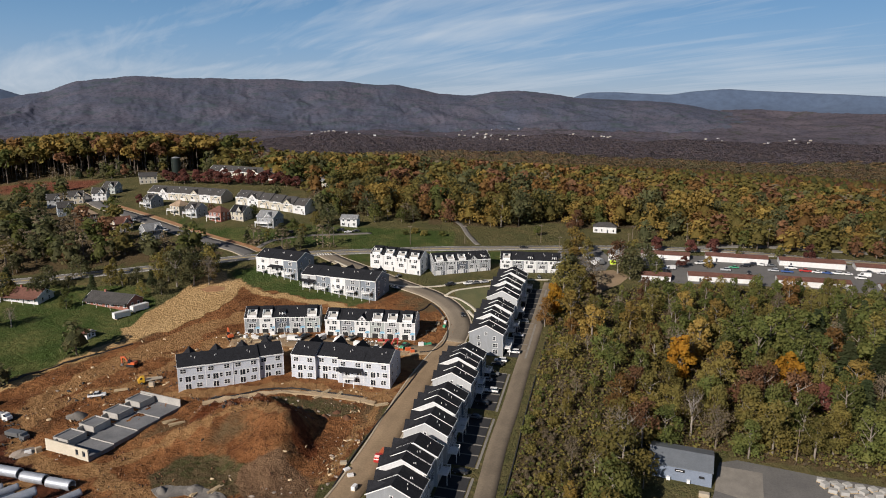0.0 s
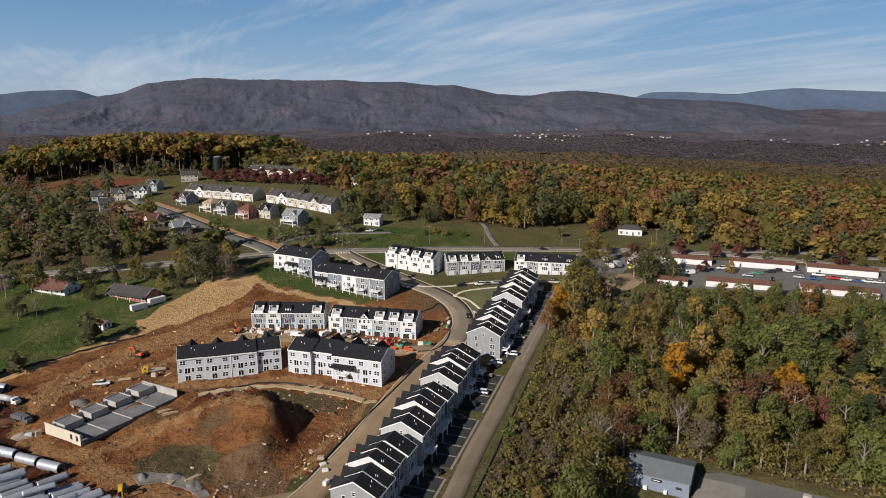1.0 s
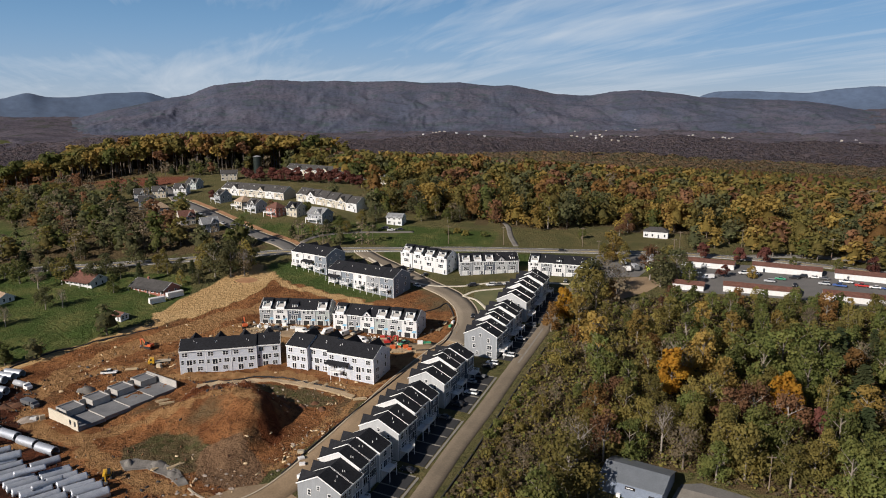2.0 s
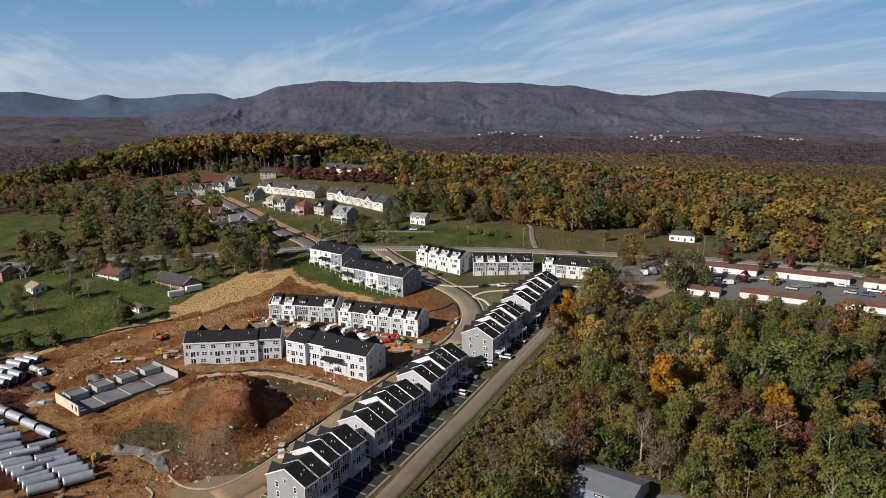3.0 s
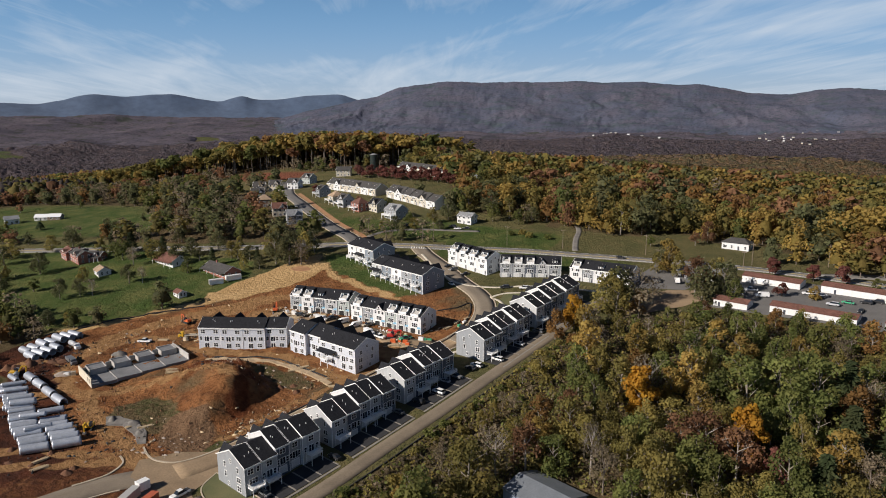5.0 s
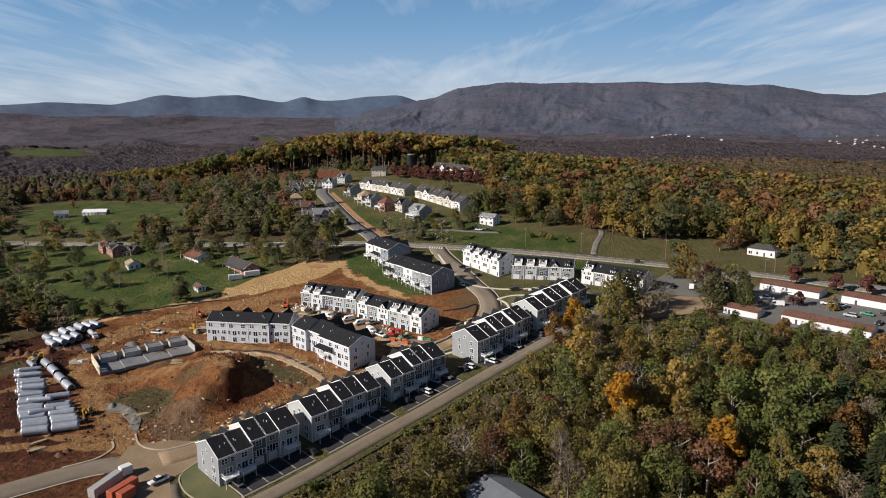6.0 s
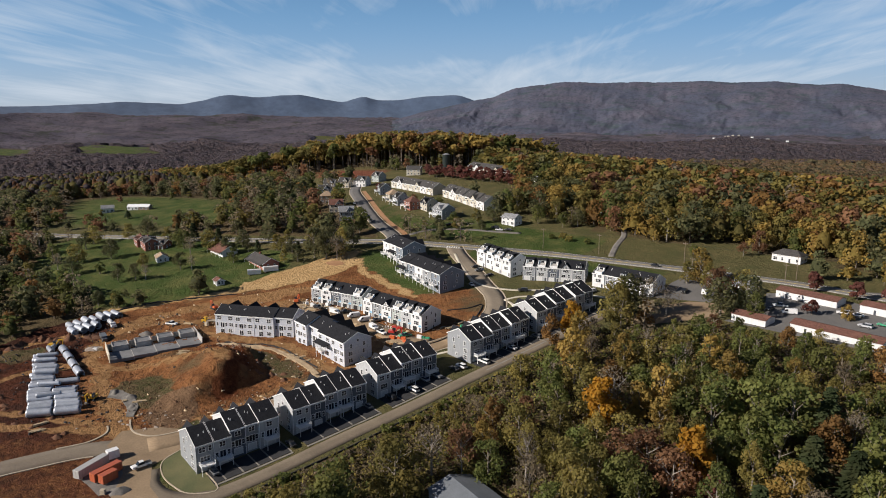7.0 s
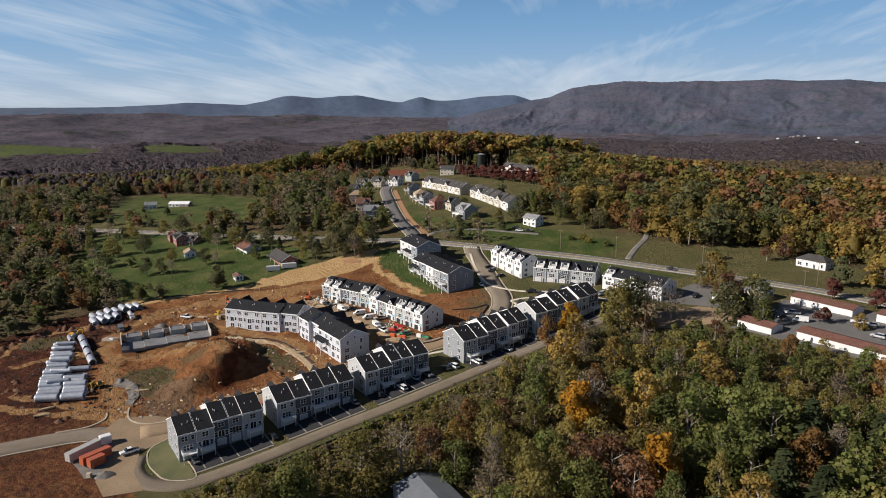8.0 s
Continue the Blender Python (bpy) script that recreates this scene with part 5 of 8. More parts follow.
house(-281, 309, -20, 11, 8, 5.0, "red_brick", "brown_roof", "red brick house wing with gabled roof", chimney=True, group="farm houses", gable=True)
house(-256, 311, 20, 9, 8, 3.6, "red_brick", "grey_roof", "low brick wing with white columned porch", porch=True, floors=1, group="farm houses", gable=True)
house(-231, 293, -25, 10, 7, 3.0, "white_siding", "tan_roof", "small white outbuilding with tan roof", floors=1, category="outbuilding")
house(-156, 282, -20, 6.5, 4.5, 2.6, "white_siding", "brown_roof", "small white garden shed with brown roof", floors=1, category="shed")
house(-420, 366, 60, 10, 8, 4.0, "white_siding", "light_roof", "pale barn with light roof in a meadow", floors=1, group="far houses")
house(-408, 382, 30, 10, 7, 2.8, "white_siding", "white_metal", "low shed with bright white roof in a meadow", floors=1, group="far houses")
house(-397, 386, 30, 9, 7, 2.8, "brown_siding", "white_metal", "low shed with bright white roof in a meadow", floors=1, group="far houses")


def shed(a, b, d, H, label, roof="brown_roof", wall="white_siding", doors=0, rise=1.1):
    a, u, turn, length = facade_frame(a, b)
    z = min(float(rolling(*a)), float(rolling(*b)))
    ob = thing("storage_shed", pose(a.x, a.y, z, 0, 0, turn), label, "shed", "storage sheds")
    part("wall", gable_walls(length, d, H, rise, 2.0).mesh("shed_wall", M[wall]), ob)
    part("roof", gable_roof(length, d, H, rise, 0.4, 0.3, 0.16).mesh("shed_roof", M[roof]), ob)
    for k in range(doors):
        x = length * (k + 0.5) / doors
        part("roller_door", Soup().box(x - 1.2, x + 1.2, -0.05, 0.02, 0, 2.3).mesh("roller_door", M["garage"]), ob)
    entry(ob, pose(length * 0.18, 0, 0.05))
    window(ob, "small", pose(length * 0.08, 0, 1.2))
    return ob


storage = "long white storage shed with low brown roof"
shed((104.2, 348.8), (118.3, 344.7), 8, 3.2, "white storage shed with low brown roof")
shed((127.3, 344.7), (159.0, 335.7), 9, 3.2, storage, doors=9)
shed((168.5, 333.5), (200.0, 324.0), 9, 3.2, storage, doors=9)
shed((114.5, 386.5), (139.7, 378.5), 9, 3.4, storage, doors=4)
shed((148.3, 377.0), (179.0, 367.0), 9, 3.4, storage, doors=8)
shed((184.5, 365.5), (215.0, 355.5), 9, 3.4, storage, doors=8)
shed((220.5, 355.0), (250.0, 345.0), 9, 3.4, storage, doors=8)
shed((214.0, 322.0), (240.0, 313.0), 9, 3.2, storage, doors=7)
shed((95.5, 385.0), (104.0, 382.8), 9, 4.2, "small white shed with pale rounded roof", roof="light_roof", rise=2.2)


# ---------------------------------------------------------------- trees
def leaf_cloud(rng, lobes, n, size, inner=0.25, flat=0.42):
    """Quads scattered over and inside a set of lobes (x, y, z, radius, height): places and corners."""
    lobes = np.array(lobes, float)
    pick = rng.choice(len(lobes), n, p=lobes[:, 3] ** 2 / (lobes[:, 3] ** 2).sum())
    d = rng.normal(size=(n, 3))
    d /= np.linalg.norm(d, axis=1)[:, None]
    d[:, 2] = np.where(d[:, 2] < -0.6, -d[:, 2] * 0.6, d[:, 2])
    r = np.where(rng.random(n) < inner, rng.uniform(0.35, 0.9, n), rng.uniform(0.86, 1.14, n))
    L = lobes[pick]
    c = L[:, :3] + d * r[:, None] * np.stack([L[:, 3], L[:, 3], L[:, 4]], 1)
    nrm = d + flat * rng.normal(size=(n, 3))
    nrm /= np.linalg.norm(nrm, axis=1)[:, None]
    t = np.cross(nrm, rng.normal(size=(n, 3)))
    t /= np.linalg.norm(t, axis=1)[:, None]
    b = np.cross(nrm, t)
    s = size * rng.uniform(0.55, 1.35, (n, 1))
    k = rng.uniform(0.6, 1.1, (n, 1))
    v = np.stack([c - t * s - b * s * k * 0.6, c + t * s * 0.7 - b * s * k, c + t * s + b * s * k * 0.7, c - t * s * 0.6 + b * s * k], 1)
    return v.reshape(-1, 3), np.arange(n * 4).reshape(-1, 4)


def crown_lobes(rng, H, R, lo=0.32, count=11):
    """Lobes of an uneven broad crown."""
    out = []
    for k in range(count):
        f = rng.uniform(0, 1)
        z = H * (lo + (0.90 - lo) * f)
        reach = R * (0.35 + 0.62 * math.sin(math.pi * min(1, 0.25 + 0.68 * f))) * rng.uniform(0.35, 0.85)
        a = 2.4 * k + rng.uniform(-0.5, 0.5)
        rad = R * rng.uniform(0.24, 0.46) * (1.05 - 0.4 * f)
        out.append((reach * math.cos(a), reach * math.sin(a), z, rad, rad * rng.uniform(0.9, 1.5)))
    out.append((0, 0, H * 0.80, R * 0.42, H * 0.16))
    return out


def limbs(rng, H, R, count, material, twigs=0, lean=0.15):
    s = Soup()
    top = (rng.uniform(-lean, lean) * R, rng.uniform(-lean, lean) * R, H * 0.72)
    s.tube((0, 0, -1.2), (top[0] * 0.3, top[1] * 0.3, H * 0.34), 0.024 * H, 0.017 * H, 7, False)
    s.tube((top[0] * 0.3, top[1] * 0.3, H * 0.33), top, 0.017 * H, 0.006 * H, 6, False)
    for k in range(count):
        a = 2.4 * k + rng.uniform(-0.4, 0.4)
        f = 0.26 + 0.42 * k / count
        p = Vector((top[0] * f, top[1] * f, H * f))
        q = Vector((math.cos(a) * R * rng.uniform(0.4, 0.68), math.sin(a) * R * rng.uniform(0.4, 0.68), H * (f + rng.uniform(0.14, 0.26))))
        s.tube(p, q, 0.009 * H, 0.003 * H, 5, False)
        for _ in range(twigs):
            m = p.lerp(q, rng.uniform(0.3, 1.0))
            e = m + Vector((rng.uniform(-1, 1) * R * 0.35, rng.uniform(-1, 1) * R * 0.35, rng.uniform(0.05, 0.2) * H))
            s.tube(m, e, 0.0032 * H, 0.0012 * H, 3, False)
    return s.mesh("trunk", material, True)


BEYOND = {}      # lighter crowns for the trees that stand farther off


def broadleaf(seed, H, R, leaf, n=1750, size=0.30, lo=0.14, bark="mid_bark", inner=0.14, twigs=1, count=22, near=None):
    rng = np.random.RandomState(seed)
    v, q = leaf_cloud(rng, crown_lobes(rng, H, R, lo, count), n, size, inner)
    if near:
        far_v, far_q = leaf_cloud(np.random.RandomState(seed + 400), crown_lobes(np.random.RandomState(seed), H, R, lo, count), int(n * 0.55), size * 1.3, inner)
        BEYOND[seed] = arrays_mesh("crown", far_v, far_q, LEAF[leaf])
    return limbs(random.Random(seed), H, R, 7, M[bark], twigs), arrays_mesh("crown", v, q, LEAF[leaf]), BEYOND.get(seed)


def conifer(seed, H, R, n=1100, leaf="pine"):
    rng = np.random.RandomState(seed)
    f = rng.random(n) ** 0.75
    layer = np.floor(f * 13) / 13 + rng.uniform(0, 0.05, n)
    rad = R * (1.03 - layer) * rng.uniform(0.25, 1.05, n) * (1 + 0.18 * np.sin(layer * 40))
    a = rng.uniform(0, 2 * np.pi, n)
    c = np.stack([rad * np.cos(a), rad * np.sin(a), H * (0.10 + 0.90 * layer) - 0.14 * rad], 1)
    out = np.stack([np.cos(a), np.sin(a), -0.25 * np.ones(n)], 1)
    t = np.cross(out, rng.normal(size=(n, 3)) * 0.4 + np.array([0, 0, 1.0]))
    t /= np.linalg.norm(t, axis=1)[:, None]
    s = 0.5 * rng.uniform(0.6, 1.3, (n, 1))
    v = np.stack([c - t * s * 0.5, c + t * s * 0.5, c + t * s * 0.3 + out * s * 1.9, c - t * s * 0.3 + out * s * 1.9], 1)
    tr = Soup().tube((0, 0, -1), (0, 0, H * 0.95), 0.018 * H, 0.003 * H, 6, False).mesh("trunk", M["bark"], True)
    return tr, arrays_mesh("crown", v.reshape(-1, 3), np.arange(n * 4).reshape(-1, 4), LEAF[leaf]), None


KINDS = {
    "green": [broadleaf(1, 15, 5.2, "green", 2150, 0.26, near=True), broadleaf(2, 13, 5.6, "green", 2150, 0.26, near=True), broadleaf(3, 16, 4.6, "green", 2150, 0.26, near=True)],
    "olive": [broadleaf(4, 15, 5.0, "olive", 2150, 0.26, near=True), broadleaf(5, 13, 5.4, "olive", 2150, 0.26, near=True), broadleaf(6, 17, 5.0, "olive", 2150, 0.26, near=True)],
    "dark": [broadleaf(24, 15, 5.6, "dark", 2150, 0.26, near=True), broadleaf(25, 14, 5.8, "dark", 2150, 0.26, near=True)],
    "yellow": [broadleaf(7, 15, 4.8, "yellow", 2150, 0.26, near=True), broadleaf(8, 13, 4.4, "yellow", 2150, 0.26, near=True)],
    "orange": [broadleaf(9, 15, 4.8, "orange", 2150, 0.26, near=True), broadleaf(10, 13, 4.6, "orange", 2150, 0.26, near=True)],
    "gold": [broadleaf(11, 16, 5.0, "gold", 2600, 0.36, 0.16, "bark", 0.15, 0, 24)],
    "rust": [broadleaf(12, 15, 5.2, "rust", 1300, 0.30, 0.30, "pale_bark", 0.4, 4), broadleaf(13, 14, 4.6, "rust", 1700)],
    "red": [broadleaf(14, 10, 4.4, "red", 900, 0.40, 0.22, "bark", 0.1, 0, 16), broadleaf(15, 9, 4.2, "red", 900, 0.40, 0.24, "bark", 0.1, 0, 14)],
    "bare": [broadleaf(16, 14, 4.6, "bare", 700, 0.2, 0.34, "pale_bark", 0.5, 9), broadleaf(17, 16, 4.4, "bare", 560, 0.2, 0.36, "pale_bark", 0.5, 10), broadleaf(18, 12, 4.2, "bare", 800, 0.2, 0.3, "bark", 0.5, 8)],
    "pine": [conifer(19, 14, 3.6), conifer(20, 17, 3.4)],
    "bush": [broadleaf(21, 4.0, 2.6, "olive", 330, 0.32, 0.12), broadleaf(22, 3.4, 2.4, "green", 300, 0.32, 0.12), broadleaf(23, 3.6, 2.2, "bare", 260, 0.28, 0.12)],
}
TREE_WORDS = {"dark": "dark green broadleaf tree", "green": "dull green broadleaf tree", "olive": "olive-green broadleaf tree turning in autumn", "yellow": "yellow autumn tree", "orange": "orange autumn tree", "gold": "bright golden-orange autumn tree",
              "rust": "rust-brown tree with half-bare limbs", "red": "dark red ornamental tree", "bare": "nearly bare grey-brown tree with thin twigs", "pine": "dark green conifer", "bush": "rough bush"}


def tree(kind, x, y, H, spread=1.0, where="in the woods", group="trees", rnd=random, z=None):
    k = rnd.randrange(len(KINDS[kind]))
    trunk, crown, light_crown = KINDS[kind][k]
    tall = max(v.co.z for v in crown.vertices) if (kind, k) not in TALL else TALL[kind, k]
    TALL[kind, k] = tall
    s = H / tall
    m = pose(x, y, ground_z(x, y) if z is None else z, 0, 0, rnd.uniform(0, 360)) @ Matrix.Diagonal((s * spread, s * spread, s, 1))
    ob = thing("bush" if kind == "bush" else "tree", m, TREE_WORDS[kind] + " " + where, "bush" if kind == "bush" else "tree", group)
    part("trunk", trunk, ob)
    part("crown", light_crown if light_crown and (y > 240 or x < -30) else crown, ob)
    return ob


TALL = {}
rnd = random.Random(5)
taken = []


def free(x, y, r):
    return all((x - a) ** 2 + (y - b) ** 2 > (r + c) ** 2 * 0.25 for a, b, c in taken)


def in_poly(x, y, poly):
    return bool(inside(np.array([x]), np.array([y]), poly)[0])


# trees that stand out by their colour
for kind, x, y, H, spread in [
        ("gold", 89.5, 245, 18, 1.1), ("gold", 123, 229, 18, 1.1), ("rust", 105, 222, 17, 1.1), ("rust", 112, 224, 18, 1.1), ("rust", 69.5, 233.5, 13, 1.15), ("orange", 153, 256, 14, 1.1), ("red", 131, 220, 12, 0.9), ("yellow", 147, 229.5, 15, 1.2),
        ("yellow", 108, 247.5, 14, 1.0), ("orange", 85.5, 264.5, 14, 1.0), ("yellow", 81.5, 286, 15, 1.1), ("gold", 51.5, 306, 17, 0.9), ("orange", 46, 297, 14, 0.9), ("yellow", 63.5, 280, 17, 1.15), ("yellow", 58, 299, 16, 1.0), ("green", 131, 261, 18, 1.25),
        ("green", 120, 268, 15, 1.2), ("pine", 150, 240, 16, 1.2), ("pine", 160, 236, 17, 1.2), ("pine", 142, 216, 15, 1.2), ("olive", 97, 305, 13, 1.1), ("yellow", 98, 257, 13, 1.0), ("red", 170, 182, 12, 1.2), ("orange", 158, 195, 13, 1.1), ("yellow", 152, 182, 12, 1.0)]:
    tree(kind, x, y, H, spread, "in the woods", "trees of the near woods", rnd)
    taken.append((x, y, 9.0))
# the near woods
edge_line = [(15, 152), (19, 170), (25, 190), (32, 216), (40, 250), (50, 290), (56, 320)]
gy_ = 152.0
while gy_ < 336:
    gx_ = 16.0
    while gx_ < 300:
        x, y = gx_ + rnd.uniform(-3.2, 3.2), gy_ + rnd.uniform(-3.2, 3.2)
        gx_ += 7.0
        if not in_poly(x, y, NEAR_WOODS) or x > 40 + 0.68 * y:
            continue
        off = x - np.interp(y, [p[1] for p in edge_line], [p[0] for p in edge_line])
        if off < 3:
            continue
        young = off < 26 and y < 262
        H = rnd.uniform(6, 10) if young else rnd.uniform(13, 20.5)
        if y > 268:
            H *= 0.72 if y < 316 else 0.45
        if y > 205 and off < 34:
            H *= 0.8
        if off < 12 and y > 262:
            H *= 0.8
        if not free(x, y, 5.0 if young else 6.9):
            continue
        west = smooth(105, 45, x)
        w = {"olive": 0.42, "green": 0.18 + 0.20 * (1 - west), "bare": 0.05 + 0.34 * west, "yellow": 0.07, "orange": 0.03, "rust": 0.03, "pine": 0.01 + 0.07 * (1 - west)}
        kind = rnd.choices(list(w), list(w.values()))[0]
        if kind == "pine" and x < 138:
            kind = "green"
        if young and kind in ("pine", "rust"):
            kind = "olive"
        if young and rnd.random() < 0.35:
            kind, H = "bush", rnd.uniform(2.4, 4.2)
        tree(kind, x, y, H, rnd.uniform(0.85, 1.15), "in the woods", "trees of the near woods", rnd)
        taken.append((x, y, 5.0 if young else 6.9))
    gy_ += 6.6


def undergrowth(name, poly, n, tall, leaf, label, seed, size=0.55):
    """Low growth scattered thinly over a piece of land."""
    rng = np.random.RandomState(seed)
    xs, ys = [p[0] for p in poly], [p[1] for p in poly]
    x, y = rng.uniform(min(xs), max(xs), n), rng.uniform(min(ys), max(ys), n)
    keep = inside(x, y, poly) & (x < 50 + 0.70 * y) & (waves(x, y, 22.0, seed) > -0.55)
    x, y = x[keep], y[keep]
    m = len(x)
    hump = np.clip(0.55 + 0.6 * waves(x, y, 9.0, seed + 1), 0.08, 1.2)
    c = np.stack([x, y, land(x, y) + tall * hump * rng.random_sample(m) ** 0.6], 1)
    nrm = rng.normal(size=(m, 3)) + np.array([0, 0, 0.8])
    nrm /= np.linalg.norm(nrm, axis=1)[:, None]
    t = np.cross(nrm, rng.normal(size=(m, 3)))
    t /= np.linalg.norm(t, axis=1)[:, None]
    b = np.cross(nrm, t)
    s = size * rng.uniform(0.5, 1.4, (m, 1))
    v = np.stack([c - t * s, c - b * s * 0.7, c + t * s, c + b * s * 0.8], 1).reshape(-1, 3)
    tagged(new(name, arrays_mesh(name, v, np.arange(4 * m).reshape(-1, 4), LEAF[leaf])), label, "undergrowth", kind="stuff")


for k in range(70):
    f = rnd.random()
    y = 160 + 150 * f
    x = float(np.interp(y, [p[1] for p in edge_line], [p[0] for p in edge_line])) + rnd.uniform(-3.4, 3.5)
    tree("bush", x, y, rnd.uniform(1.3, 3.2), rnd.uniform(0.9, 1.4), "on the verge of the alley", "bushes along the alley", rnd)

undergrowth("undergrowth", NEAR_WOODS, 60000, 2.6, "olive", "olive undergrowth on the woodland floor", 61)
undergrowth("brush", NEAR_WOODS, 30000, 3.2, "bare", "grey-brown brush on the woodland floor", 64)
undergrowth("thicket", NEAR_WOODS, 26000, 3.0, "green", "green thicket on the woodland floor", 67)


# ---------------------------------------------------------------- trees over the farmland, the hill and beyond
MEADOWS = [GREEN, [(-122, 384), (-60, 402), (70, 412), (68, 328), (-40, 318), (-112, 344)], HIGH_LAWN, FRONT_LAWN, REAR_LAWN, HILL_LAWN, SITE, DEPOT, STRAW, CLEARING, NEAR_WOODS,
           [(-440, 395), (-385, 445), (-300, 405), (-268, 362), (-305, 345), (-350, 338), (-420, 370)],
           [(-340, 335), (-120, 362), (-130, 318), (-215, 300), (-330, 300)],
           [(-140, 392), (-60, 396), (70, 408), (220, 384), (260, 340), (240, 305), (150, 328), (80, 333), (52, 325), (56, 352), (-20, 352), (-100, 372), (-122, 366)],
           [(-300, 560), (-250, 560), (-200, 525), (-95, 485), (-88, 455), (-115, 430), (-190, 408), (-215, 425), (-300, 498)],
           [(-120, 415), (120, 420), (156, 444), (118, 458), (74, 474), (36, 456), (18, 464), (-28, 468), (-62, 480), (-90, 450)],
           [(-45, 150), (40, 145), (62, 330), (60, 366), (0, 352), (-12, 300), (-40, 200)],
           [(-310, 600), (-300, 560), (-215, 528), (-95, 490), (-78, 520), (-88, 556), (-180, 590), (-262, 622)],
           [(-275, 580), (-275, 640), (-238, 655), (-205, 636), (-104, 588), (-80, 560), (-100, 530), (-200, 560)]]
solids = [(o.matrix_world.translation.x, o.matrix_world.translation.y) for o in bpy.data.objects if o.parent is None and o.name.split(".")[0] in ("house", "storage_shed")]
SX, SY = np.array([p[0] for p in solids]), np.array([p[1] for p in solids])
lines = np.array([(p.x, p.y) for ln in (street, alley, hwy, up_road) for p in ln])


def clear_of(x, y, r_house=17.0, r_road=8.5):
    return np.min((SX - x) ** 2 + (SY - y) ** 2) > r_house ** 2 and np.min(((lines - (x, y)) ** 2).sum(1)) > r_road ** 2


# single trees on lawns, along yards and at the edges of the woods
for kind, x, y, H in [
        ("dark", -210, 266, 11), ("dark", -218, 260, 12), ("bare", -204, 269, 10), ("dark", -199, 289, 12), ("bare", -192, 292, 10), ("olive", -229, 283, 9), ("dark", -186, 246, 5), ("dark", -226, 226, 10), ("yellow", -222, 232, 9), ("olive", -143, 347, 16), ("dark", -136, 340, 17), ("dark", -128, 342, 15), ("olive", -122, 350, 16), ("bare", -121, 344, 13), ("dark", -133, 352, 15), ("olive", -150, 352, 14), ("dark", -126, 364, 13),
        ("pine", -172, 326, 11), ("olive", -163, 338, 10), ("dark", -156, 340, 10), ("pine", -148, 338, 8), ("dark", -186, 330, 9),
        ("pine", -216, 330, 13), ("dark", -229, 330, 11), ("green", -251, 322, 9), ("pine", -262, 330, 12), ("dark", -262, 255, 12),
        ("dark", -193, 236, 6), ("dark", -187, 231, 9), ("olive", -178, 235, 8), ("olive", -174, 352, 10), ("dark", -190, 350, 12), ("rust", -205, 369, 12), ("dark", -228, 354, 11),
        ("olive", 40, 462, 19), ("yellow", 78, 396, 15), ("olive", 73, 392, 10), ("olive", 84, 388, 11), ("bare", 71, 340, 16), ("bare", 78, 345, 12), ("rust", 95, 362, 16), ("olive", 103, 366, 15), ("dark", 108, 360, 15), ("dark", 99, 352, 15),
        ("green", 113, 352, 10), ("red", 132, 366, 6), ("red", 128, 401, 8), ("red", 158, 392, 8), ("red", 146, 394, 7), ("green", 171, 386, 5), ("red", 205, 374, 8), ("green", 190, 378, 6), ("yellow", 145, 364, 6), ("olive", 214, 372, 7),
        ("olive", 60, 330, 17), ("olive", 66, 322, 17), ("dark", 64, 338, 17), ("orange", 74, 330, 10), 
        ("rust", 92, 462, 11), ("rust", 86, 452, 7), ("green", 62, 441, 6), ("bush", -18, 440, 3), ("bush", -12, 436, 3), ("bush", 0, 436, 3), ("bush", -24, 436, 2.5), ("green", -28, 460, 9), ("dark", -20, 466, 10), ("olive", 2, 468, 9),
        ("dark", -72, 430, 6), ("olive", -88, 424, 7), ("dark", -100, 420, 8), ("olive", -108, 415, 6), ("pine", -118, 407, 7), ("green", -95, 430, 8), ("olive", -82, 440, 10), ("dark", -76, 452, 12),
        ("green", -46, 460, 11), ("olive", -38, 470, 14), ("dark", -52, 474, 15), ("olive", -70, 474, 16), ("yellow", -168, 505, 9), ("green", -128, 460, 8), ("rust", -160, 470, 7), ("red", -222, 500, 8), ]:
    tree(kind, x, y, H * (1.2 if x > -150 else 1.0), rnd.uniform(0.95, 1.25), "beside lawns and yards", "trees of the lawns and yards", rnd)
for kind, x, y, H in [("dark", -196, 322, 13), ("olive", -214, 322, 14), ("bare", -222, 312, 12), ("green", -238, 318, 14), ("pine", -246, 332, 13), ("olive", -262, 322, 12), ("dark", -300, 330, 13), ("olive", -305, 318, 12),
                      ("green", -178, 312, 10), ("olive", -148, 326, 9), ("dark", -140, 330, 8), ("olive", -170, 340, 11), ("dark", -199, 336, 12), ("dark", -270, 285, 14),
                      ("olive", -285, 270, 13), ("bare", -280, 255, 12), ("green", -300, 262, 14), ("olive", -275, 236, 13), ("dark", -250, 232, 12), ("olive", -228, 232, 11), ("dark", -312, 290, 13), ("olive", -320, 300, 14)]:
    tree(kind, x, y, H, rnd.uniform(1.0, 1.3), "beside lawns and yards", "trees of the lawns and yards", rnd)
# a row of dark red trees along the upper street
for (x0, y0), (x1, y1), n in (((-228, 581), (-118, 554), 12), ((-238, 596), (-136, 575), 9)):
    for k in range(n):
        f = k / (n - 1)
        tree("red", x0 + (x1 - x0) * f + rnd.uniform(-1.5, 1.5), y0 + (y1 - y0) * f + rnd.uniform(-2, 2) + 4 * math.sin(f * 3.1), rnd.uniform(9.5, 11.5), rnd.uniform(1.25, 1.5), "along the upper street", "red street trees", rnd)

